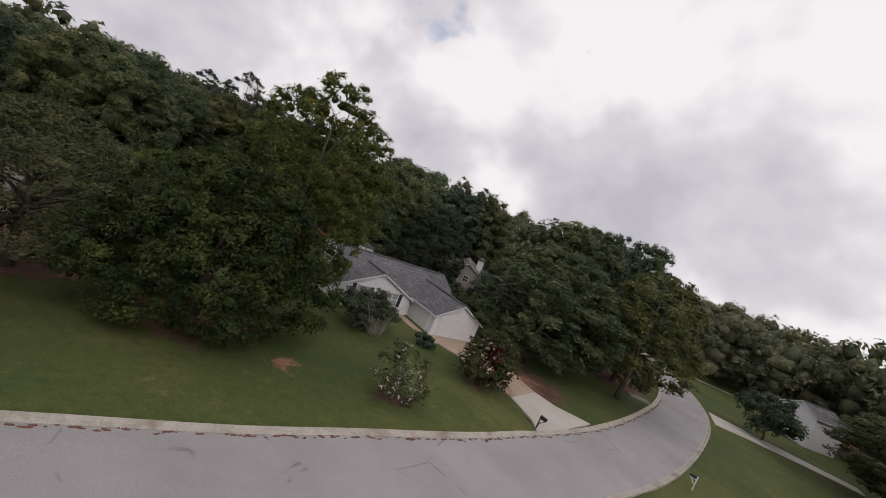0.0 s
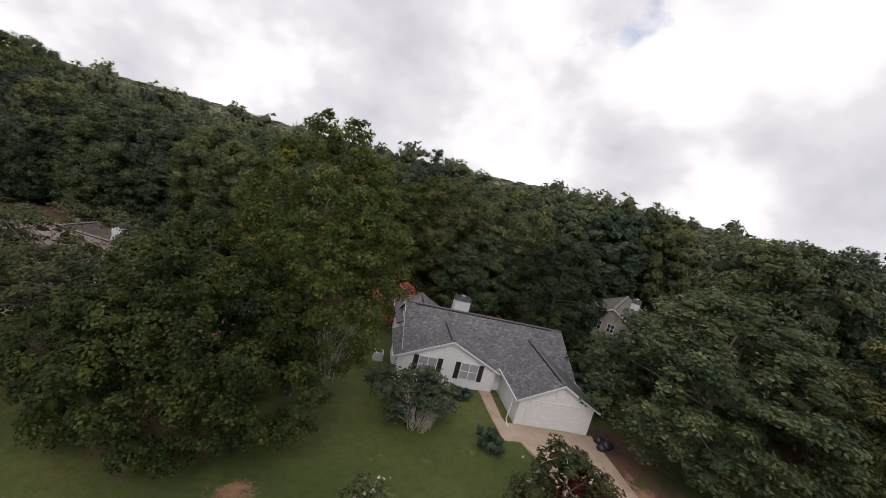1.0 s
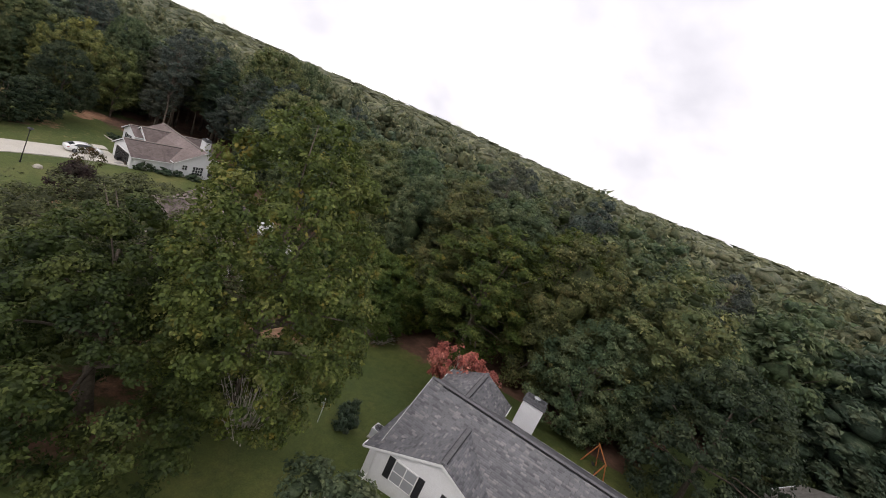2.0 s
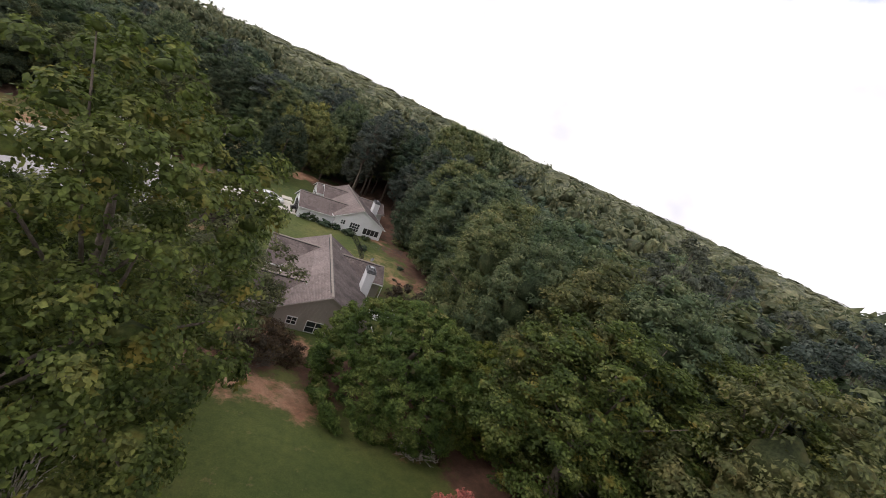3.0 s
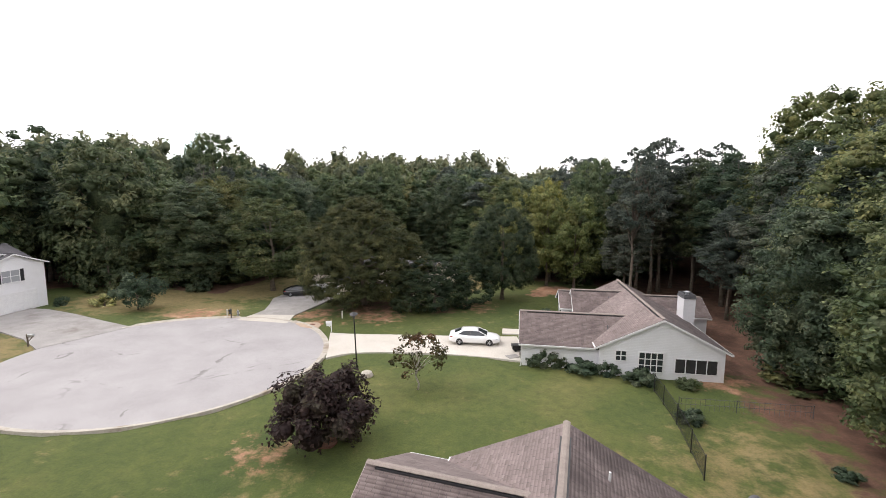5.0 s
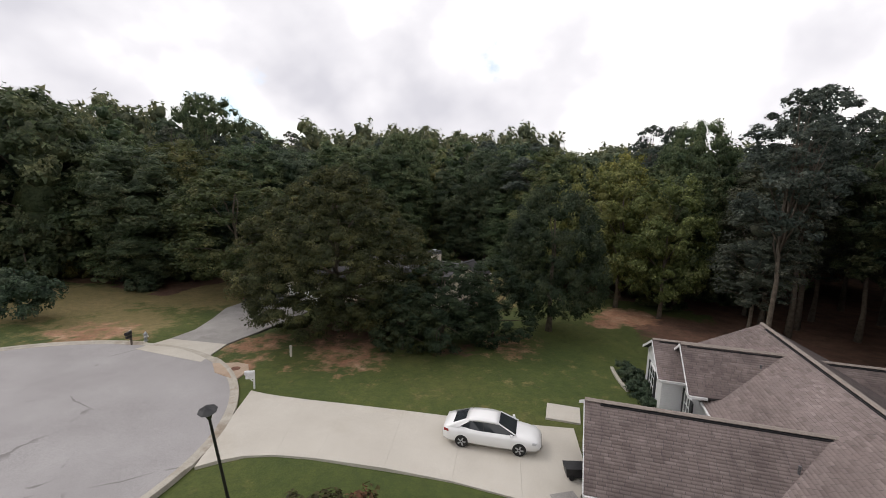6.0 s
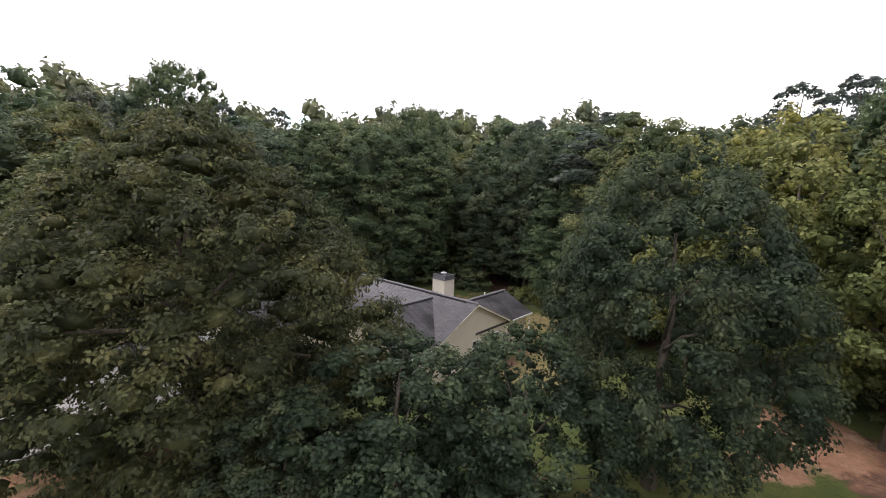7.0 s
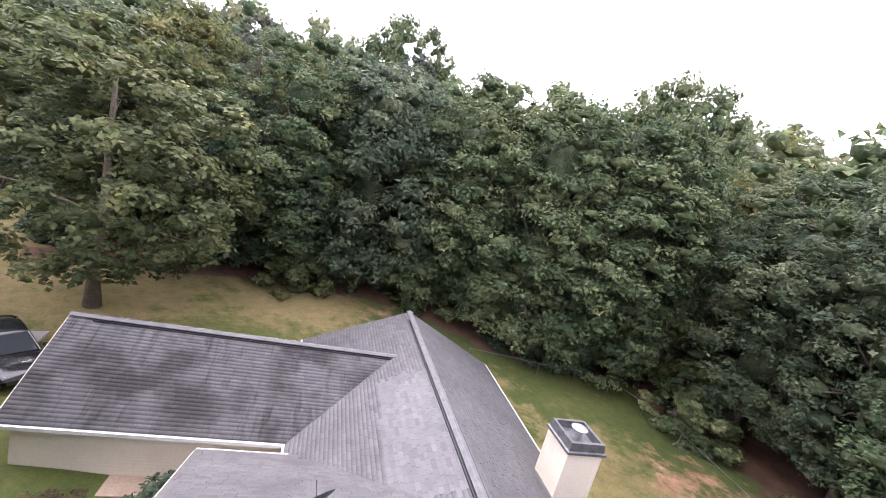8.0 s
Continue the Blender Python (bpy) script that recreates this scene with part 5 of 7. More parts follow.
CREPE = Kind("crepe_myrtle", [(1.2, 0.9), (2.2, 1.7), (3.4, 2.0), (4.2, 1.2), (4.6, 0.3)], 20, 1500, 0.22, 0.6, 32, leaf_material("rusty_leaf", (0.05, 0.05, 0.02), (0.09, 0.075, 0.03), (0.2, 0.07, 0.05)), "sparse crepe myrtle with rusty seed heads", trunk_r=0.07, limbs=14, core=0.0, gap=0.3, bark=M_TWIG)
PINK = Kind("crepe_myrtle", [(1.6, 1.2), (2.6, 2.4), (4.0, 2.9), (5.0, 2.1), (5.8, 0.6)], 32, 4200, 0.24, 0.75, 33, LEAF_PINK, "pink flowering crepe myrtle behind the house", trunk_r=0.09, limbs=16, core=0.5, gap=0.2, bark=M_TWIG)
FLOWERING = Kind("flowering_tree", [(0.7, 1.2), (1.6, 2.1), (2.6, 2.2), (3.4, 1.2), (3.8, 0.3)], 24, 1900, 0.2, 0.65, 34, LEAF_PALE, "thin flowering tree with pale blossoms on the lawn", trunk_r=0.07, limbs=14, core=0.0, gap=0.3, bark=M_TWIG, petals=90)
SHRUB = Kind("shrub", [(0.05, 0.6), (0.35, 0.95), (0.8, 0.95), (1.1, 0.45)], 18, 1500, 0.13, 0.36, 35, LEAF_DARK, "clipped dark green shrub beside the house", trunk_r=0.04, limbs=4, core=0.8)

POLE = [(6.0, 1.6), (8, 3.0), (12, 3.9), (16, 3.6), (19, 2.2), (21, 0.8)]
BUSHY = [(1, 3.2), (4, 4.6), (8, 4.7), (11, 3.8), (12.8, 2.0)]
WOOD_SORTS = [(TALL, LEAF_DARK, "tall dark broadleaf tree of the woods", 0.1), (LOWTALL, LEAF_OAK, "leafy green tree at the woods' edge", 0.0),
              (LOWTALL, LEAF_WARM, "yellow-green tree of the woods", 0.2), (TALL, LEAF_OAK, "tall green tree with a ragged crown", 0.35), (BUSHY, LEAF_DARK, "low bushy dark tree of the woods", 0.1)]
FOREST_FINE = [Kind("forest_tree", p, 200, 24000, 0.24, 1.1, 41 + k, mat, lab, corners=3, trunk_r=0.24, limbs=10, flat=0.6, core=0.52, gap=gp * 0.7) for k, (p, mat, lab, gp) in enumerate(WOOD_SORTS)]
STEMMED = [Kind("forest_tree", POLE, 150, 15000, 0.24, 1.0, 341 + k, mat, lab, corners=3, trunk_r=0.22, limbs=12, flat=0.55, core=0.5, gap=0.25, trunk_h=0.9) for k, (mat, lab) in enumerate(((LEAF_DARK, "tall tree with a bare stem at the wood edge"), (LEAF_PINE, "tall grey-green pine with a bare stem")))]
FOREST_NEAR = [Kind("forest_tree", p, 130, 10000, 0.36, 1.2, 241 + k, mat, lab, corners=3, trunk_r=0.24, limbs=8, flat=0.64, core=0.54, gap=gp * 0.7) for k, (p, mat, lab, gp) in enumerate(WOOD_SORTS)]
FOREST = [Kind("forest_tree", p, 70, 3200, 0.56, 1.5, 141 + k, mat, lab, corners=3, trunk_r=0.24, limbs=6, flat=0.72, core=0.62) for k, (p, mat, lab, gp) in enumerate(WOOD_SORTS)]
PINE = Kind("pine_tree", [(10.5, 1.8), (13, 3.2), (17, 3.8), (20, 2.8), (22.2, 0.8)], 80, 9500, 0.3, 0.95, 46, LEAF_PINE, "tall pine with a bare trunk and tufted top", corners=3, trunk_r=0.24, limbs=26, flat=0.5, core=0.36, trunk_h=0.96, gap=0.15)

UNDER = [Kind("bush", [(0.0, 1.6), (0.9, 2.3), (2.2, 2.0), (3.4, 0.6)], 40, 2300, 0.3, 0.62, 71 + k, mat, lab, corners=3, trunk_r=0.06, limbs=4, flat=0.75, core=0.72) for k, (mat, lab) in enumerate(((LEAF_DARK, "dark leafy bush at the foot of the woods"), (LEAF_OAK, "green leafy bush at the foot of the woods"), (LEAF_WARM, "yellow-green bush at the foot of the woods")))]

# single trees of the gardens
LAWN_TREE.plant(-14.6, -49.6, 7.8, 12.7, 0.3)
GREY_TREE.plant(-7.6, -38.2, 9.9, 11.7, 1.1)
YELLOW_TREE.plant(-9.5, -55.0, 5.9, 20.6, 0.4)
YELLOW_TREE.plant(18.6, -58.4, 6.8, 16.4, 2.1, "broad yellow-green tree at the wood edge")
YELLOW_TREE.plant(27.4, -64.0, 6.4, 17.6, 3.6, "broad yellow-green tree at the wood edge")
EVERGREEN.plant(12.0, -46.2, 7.2, 9.8, 0.2)
EVERGREEN.plant(19.2, -48.6, 5.0, 8.2, 1.9, "second dense evergreen beside the first")
MAPLE.plant(-6.0, 20.5, 7.8, 14.2, 0.7)
ROUNDHEAD.plant(12.4, 25.0, 4.6, 13.2, 0.2)
DARK_TREE.plant(3.6, 19.6, 4.2, 6.8, 0.5, "smaller green tree between two larger ones")
DARK_TREE.plant(7.6, 21.2, 3.6, 7.0, 2.5, "smaller green tree between two larger ones")
DARK_TREE.plant(0.8, 17.6, 2.8, 5.4, 1.5, "smaller green tree between two larger ones")
BIG_OAK.plant(41.5, 1.0, 8.2, 19.5, 0.4)
BIG_OAK.plant(46.0, -9.0, 8.6, 17.5, 1.7)
BIG_OAK.plant(36.8, -16.0, 9.0, 19.6, 2.4)
BIG_OAK.plant(47.5, 16.5, 8.8, 25.4, 3.9)
BIG_OAK.plant(57.0, 19.5, 8.6, 25.8, 2.9)
BIG_OAK.plant(64.5, 21.5, 7.0, 24.6, 0.9)
WARM_TREE.plant(-22.9, 30.5, 6.6, 14.4, 0.9, "olive-green tree on the dry lawn edge")
GREEN_TREE = Kind("shade_tree", [(1.4, 3.2), (3.4, 4.6), (6.5, 4.8), (9.5, 4.1), (12, 2.6), (13, 1.2)], 240, 22000, 0.22, 0.85, 38, LEAF_OAK, "leafy green broadleaf tree", corners=4, trunk_r=0.24, flat=0.65, core=0.55, gap=0.15)
GREEN_TREE.plant(-10.8, -86.4, 8.0, 14.4, 1.9, "wide green tree beside the concrete drive")
DARK_TREE.plant(3.4, -92.8, 5.6, 9.0, 0.4)
WARM_TREE.plant(-16.6, -97.6, 6.6, 16.6, 2.2, "large tree with a few orange leaves by the street")
DARK_TREE.plant(13.0, -82.0, 6.2, 13.4, 2.9)
GREEN_TREE.plant(15.5, -72.0, 4.6, 12.0, 0.1)
PLUM.plant(0.2, -11.9, 2.9, 4.1, 0.3)
CREPE.plant(4.5, -4.4, 2.1, 4.1, 0.8)
PINK.plant(8.3, -61.9, 2.7, 5.5, 0.2)
PINK.plant(10.0, -64.6, 1.7, 4.0, 1.2)
FLOWERING.plant(-23.3, -61.8, 2.4, 3.7, 0.4)
SMALL_TREE.plant(-33.0, 15.2, 2.6, 4.4, 1.0, "small dark tree beside a drive")
CONE = Kind("conical_tree", [(0.3, 2.0), (1.5, 2.6), (3.5, 2.0), (5.5, 1.1), (7.6, 0.25)], 60, 5200, 0.25, 0.6, 36, LEAF_DARK, "small cone-shaped dark tree on the lawn", trunk_r=0.12, limbs=5, core=0.6)
CONE.plant(-44.7, 24.3, 2.9, 9.0, 0.4)
SMALL_TREE.plant(-10.0, -64.4, 3.0, 3.6, 2.0, "grey-green magnolia with some bare twigs")
Kind("ornamental_tree", [(0.9, 1.2), (1.8, 2.1), (2.8, 2.2), (3.6, 1.4), (4.1, 0.4)], 26, 3000, 0.22, 0.75, 37, LEAF_REDDISH, "small tree with red and green leaves by the drive", trunk_r=0.09, limbs=6, core=0.5, petals=110).plant(-19.4, -72.6, 2.9, 4.6, 0.7)
SMALL_TREE.plant(-22.0, -128.4, 4.0, 7.0, 0.7, "small leaning tree by the far drive")
WARM_TREE.plant(-37.0, -129.0, 8.5, 12.5, 0.7)
RED = Kind("red_shrub", [(0.3, 0.8), (1.2, 1.4), (2.4, 1.2), (3.2, 0.3)], 16, 1300, 0.2, 0.5, 51, LEAF_RED, "red-leaved shrub beside the concrete drive", trunk_r=0.05, limbs=6, core=0.6)
RED.plant(-18.2, -74.6, 1.5, 3.4, 0.2, category="shrub")
BLOOM = Kind("flower_shrub", [(0.05, 0.7), (0.4, 1.2), (0.9, 1.0), (1.2, 0.3)], 16, 900, 0.16, 0.35, 52, LEAF_WHITE, "low shrub covered in pale flowers", trunk_r=0.04, limbs=4, core=0.7)
BLOOM.plant(-38.2, 16.2, 1.7, 1.3, 0.2, category="shrub")
GOLD = Kind("flower_shrub", [(0.02, 0.4), (0.3, 0.6), (0.6, 0.5), (0.8, 0.2)], 10, 500, 0.12, 0.25, 53, LEAF_YELLOW, "yellow flowering perennial at the house wall", trunk_r=0.03, limbs=3, core=0.7)

for k, (x, y, r, h) in enumerate([(-6.2, -66.1, 0.6, 0.8), (-5.6, -67.9, 0.5, 0.6)]):
    GOLD.plant(x, y, r, h, k, category="shrub")
SHRUBS = [(14.1, 1.3, 1.4, 1.3), (15.6, 1.0, 0.9, 1.0), (17.6, 0.5, 1.7, 1.05), (19.4, -0.4, 0.8, 1.0), (21.4, -1.6, 1.4, 0.95), (24.6, -2.4, 0.8, 0.7),
          (-12.6, -70.2, 1.1, 1.2), (-6.3, -68.6, 0.9, 0.9), (-6.5, -66.8, 0.8, 0.9), (-2.5, -59.0, 0.9, 1.3), (-0.8, -58.2, 0.8, 1.0), (4.0, 25.9, 0.9, 1.4),
          (17.5, 17.0, 0.8, 0.85), (17.55, 15.9, 0.85, 0.95), (17.6, 14.8, 0.8, 0.85), (17.65, 13.7, 0.85, 0.9), (18.0, 12.6, 0.8, 0.85), (18.4, 11.5, 0.75, 0.9), (18.55, 10.5, 0.7, 0.8),
          (-5.9, 28.9, 0.6, 0.6), (-8.2, 28.6, 0.6, 0.7), (-7.0, 29.6, 0.6, 0.6), (24.5, -17.8, 0.35, 0.35), (22.4, -7.6, 0.9, 0.8), (27.5, -13.0, 0.6, 0.5),
          (-43.5, 15.4, 0.8, 1.0)]
for k, (x, y, r, h) in enumerate([(2.2, -83.2, 2.3, 3.2), (6.4, -84.6, 2.5, 3.4), (-3.2, -81.4, 2.0, 2.6), (2.7, -86.6, 2.6, 3.6), (0.0, -84.6, 2.2, 3.0), (9.0, -82.0, 2.0, 3.0)]):
    UNDER[(k + 1) % 3].plant(x, y, r, h, k * 1.1, "leafy bush between the two houses", "bushes between houses", "bush")
for k, (x, y, r, h) in enumerate(SHRUBS):
    SHRUB.plant(x, y, r, h, k * 1.3, group="garden shrubs", category="shrub", sink=0.04)
BROWN = Kind("brown_shrub", [(0.2, 1.4), (1.0, 2.2), (1.9, 2.0), (2.5, 0.7)], 26, 2600, 0.17, 0.6, 54, LEAF_BROWN, "dull brown-leaved shrub on bare clay", trunk_r=0.06, limbs=10, core=0.6)
BROWN.plant(22.6, -26.0, 2.9, 2.7, 0.3, category="shrub")


BIG_OAK.plant(-13.0, 64.5, 6.6, 22.6, 1.2, "tall crown rising above the woods")
BIG_OAK.plant(-50.5, 61.5, 7.5, 28.0, 0.4, "tall crown rising above the woods")
BIG_OAK.plant(28.0, 39.0, 5.0, 20.0, 1.4, "dome-topped tree above the woods")
PINE.plant(36.0, 31.9, 4.2, 22.5, 0.4)
PINE.plant(33.5, 28.5, 3.8, 21.5, 1.4)
PINE.plant(12.0, 54.0, 6.5, 20.0, 2.4)
PINE.plant(28.5, 22.0, 3.4, 20.0, 3.1)
LIGHT_TREE = Kind("shade_tree", OVAL, 150, 11000, 0.28, 0.9, 39, LEAF_LIGHT, "light yellow-green tree at the wood's edge", corners=4, trunk_r=0.22, flat=0.65, core=0.55, gap=0.2)
LIGHT_TREE.plant(20.0, 35.0, 4.8, 15.5, 0.7)
LIGHT_TREE.plant(17.0, 40.0, 4.8, 16.0, 2.7)
LIGHT_TREE.plant(23.5, 31.5, 4.2, 14.0, 1.7)
LIGHT_TREE.plant(21.5, 41.0, 4.8, 17.0, 0.2)
GREEN_TREE.plant(26.5, 36.5, 4.6, 17.0, 3.2)
GREEN_TREE.plant(14.0, 45.5, 4.6, 17.0, 1.2)


def wood_height(x, y):
    """Usual height of the canopy over this part of the woods: it climbs away from the gardens."""
    def climb(v, v0, v1):
        return min(max((v - v0) / (v1 - v0), 0.0), 1.0)
    if x < -48:
        return 22.8
    if y > 33 and x < 12:
        return 18.5 + 5.6 * climb(y, 62, 100)
    if y > 26:
        return 18.0 + 3.5 * climb(y, 60, 95)
    if 40 < x < 72 and 4 < y:
        return 21.5
    if x > 30 and y > -60:
        return 18.2 + 1.4 * climb(x, 45, 80)
    return 20.0 if y < -95 else 18.2


# the woods: the nearer trees singly, the rest as one canopy
def build_woods():
    g = np.random.default_rng(7)
    step = 6.2
    X, Y = np.meshgrid(np.arange(-165, 245, step), np.arange(-205, 215, step))
    X, Y = X + g.uniform(-2.3, 2.3, X.shape), Y + g.uniform(-2.3, 2.3, Y.shape)
    ok = in_woods(X, Y) & (off_road(X, Y) > 3.5) & ~((X > 13) & (X < 26) & (Y > 27) & (Y < 44)) & (np.hypot(X - 18.6, Y + 58.4) > 5.4) & (np.hypot(X - 27.4, Y + 64.0) > 5.0)
    X, Y = X[ok], Y[ok]
    line = resampled([(-22, -75), (-5, -58), (8, -40), (10, -15), (6, 10), (-4, 34), (-12, 38)], 2.0)
    L = np.array([(p.x, p.y) for p in line])
    d = np.sqrt(((X[:, None] - L[:, 0]) ** 2 + (Y[:, None] - L[:, 1]) ** 2).min(1))
    edge = np.zeros(len(X), bool)
    for a in range(8):
        edge |= ~in_woods(X + 11 * math.cos(a * 0.785), Y + 11 * math.sin(a * 0.785))
    order = np.argsort(d * np.where(edge, 1.0, 1.5))
    X = np.where((X > 25) & (X < 38) & (Y > 0) & (Y < 24), X + 8.0, X)
    for k, i in enumerate(order[:245]):
        x, y = float(X[i]), float(Y[i])
        u = g.random()
        if u < 0.12 and not edge[i] and k > 40:
            PINE.plant(x, y, None, 19 + 4 * g.random(), 6.3 * g.random(), group="trees of the woods")
        else:
            pick = int(g.integers(0, 5))
            if 8 < x < 42 and -78 < y < -46 and g.random() < 0.75:
                pick = (1, 2, 2)[pick % 3]
            elif x > 15 and -46 < y < 5:
                pick = ((1, 1, 2) if y < -34 else (0, 1, 4))[pick % 3]
            stems = x > 24 and 8 < y < 36
            kind = STEMMED[pick % 2] if stems or (x > 24 and y < 8 and pick == 3) else (FOREST_FINE if k < 34 else FOREST_NEAR if k < 80 else FOREST)[pick]
            h = wood_height(x, y) * (0.87 + 0.22 * g.random()) * (0.72 if edge[i] and g.random() < 0.3 else 1.0)
            kind.plant(x, y, kind.radius * (0.55 + 0.45 * h / kind.height) * (0.98 + 0.25 * g.random()), h, 6.3 * g.random(), group="trees of the woods")
    n = 0
    for i in order[:200]:
        x, y = float(X[i]), float(Y[i])
        b = L[np.argmin((L[:, 0] - x) ** 2 + (L[:, 1] - y) ** 2)]
        if n < 90 and g.random() < 0.7 and not (x > 23 and 6 < y < 37):
            w = np.array([b[0] - x, b[1] - y])
            w = w / np.linalg.norm(w) * g.uniform(0.5, 2.6)
            x2, y2 = x + w[0] + g.uniform(-1.5, 1.5), y + w[1] + g.uniform(-1.5, 1.5)
            if off_road(x2, y2) > 4 and not any((x2 - p) ** 2 + (y2 - q) ** 2 < 30 for p, q in ((26, -6), (28, -18), (26, 10), (27, 16), (26, 21))):
                UNDER[n % 3].plant(x2, y2, 1.8 + 1.6 * g.random(), 2.2 + 2.6 * g.random(), 6.3 * g.random(), group="undergrowth", category="bush")
                n += 1
    V, F, k = [], [], 0
    lumps = []
    for m in range(6):
        prof = [(3, 2.8), (7, 4.3), (11, 4.5), (14, 3.8), (16.2, 2.0)]
        v, f, _, _, _, _ = crown(prof, 20, 420, 0.98, 1.6, 60 + m, 3, core=0.6)
        lumps.append((v, f))
    for i in order[245:980]:
        v, f = lumps[int(g.integers(0, 6))]
        a, s = 6.3 * g.random(), 0.95 + 0.35 * g.random()
        c, q = math.cos(a) * s, math.sin(a) * s
        w = np.stack([v[:, 0] * c - v[:, 1] * q, v[:, 0] * q + v[:, 1] * c, v[:, 2] * s * (0.85 + 0.2 * g.random()) * wood_height(X[i], Y[i]) / 17.5], 1)
        V.append(w + np.array([X[i], Y[i], ground_z(X[i], Y[i])]))
        F.append(f + k)
        k += len(v)
    ob = new("woods", mesh_of("woods", np.concatenate(V), np.concatenate(F), LEAF_FAR_HAZED))
    tagged(ob, "unbroken green canopy of the woods behind", "woods", kind="stuff")
    V, F, k = [], [], 0
    small, fine = [], []
    for m in range(4):
        v, f, _, _, _, _ = crown([(2.5, 2.8), (6, 4.2), (10, 4.4), (13, 3.6), (15, 2.0)], 22, 900, 0.6, 1.5, 90 + m, 3, core=0.6)
        fine.append((v, f))
    for m in range(5):
        v, f, _, _, _, _ = crown([(2, 3.2), (6, 4.6), (10, 4.4), (13, 2.0), (14, 0.6)], 5, 26, 3.4, 2.8, 80 + m, 3, core=0.9)
        small.append((v, f))
    r = 150.0
    while r < 1000:
        gap = 11 + (r - 150) * 0.055
        n = int(2 * math.pi * r / gap)
        for j in range(n):
            a = 2 * math.pi * (j + g.random() * 0.8) / n
            rr = r + gap * g.uniform(-0.4, 0.4)
            x, y = rr * math.sin(a), rr * math.cos(a) - 15
            if -2.7 < math.atan2(x, y + 15) < -1.35 or off_road(x, y) < 5:
                continue
            if r < 250 and (in_woods(np.array(x), np.array(y))):
                continue
            near = r < 330 and abs(math.atan2(x, y + 15)) > 2.45
            v, f = fine[int(g.integers(0, 4))] if near and r < 225 else lumps[int(g.integers(0, 6))] if near else small[int(g.integers(0, 5))]
            t, s = 6.3 * g.random(), gap / 8.4 * (0.9 + 0.4 * g.random())
            c, q = math.cos(t) * s, math.sin(t) * s
            w = np.stack([v[:, 0] * c - v[:, 1] * q, v[:, 0] * q + v[:, 1] * c, v[:, 2] * min(s, 1.5) * 0.95], 1)
            V.append(w + np.array([x, y, ground_z(x, y) - 1]))
            F.append(f + k)
            k += len(v)
        r += gap * 1.05
    # hills wear the palest leaf colour, with haze painted in
    ob = new("wooded_hills", mesh_of("wooded_hills", np.concatenate(V), np.concatenate(F), LEAF_HILL_HAZED))
    tagged(ob, "wooded hills along the horizon, their green paled by painted haze", "hills", kind="stuff")


build_woods()


# ---- cars ----
M_WHITE_PAINT, _n, _l, _b = material("white_car_paint", 0.25)
_b.inputs["Base Color"].default_value = (0.8, 0.8, 0.8, 1)
_b.inputs["Coat Weight"].default_value = 0.6
M_BLACK_PAINT, _n, _l, _b = material("black_car_paint", 0.2)
_b.inputs["Base Color"].default_value = (0.012, 0.013, 0.017, 1)
_b.inputs["Coat Weight"].default_value = 0.8
M_RUBBER = mottled("tyre_rubber", (0.012, 0.012, 0.012), (0.022, 0.022, 0.022), 6, 50, 0.85)
M_LENS, _n, _l, _b = material("lamp_lens", 0.1)
_b.inputs["Base Color"].default_value = (0.55, 0.56, 0.58, 1)
M_RED_LENS, _n, _l, _b = material("tail_lens", 0.15)
_b.inputs["Base Color"].default_value = (0.25, 0.02, 0.02, 1)


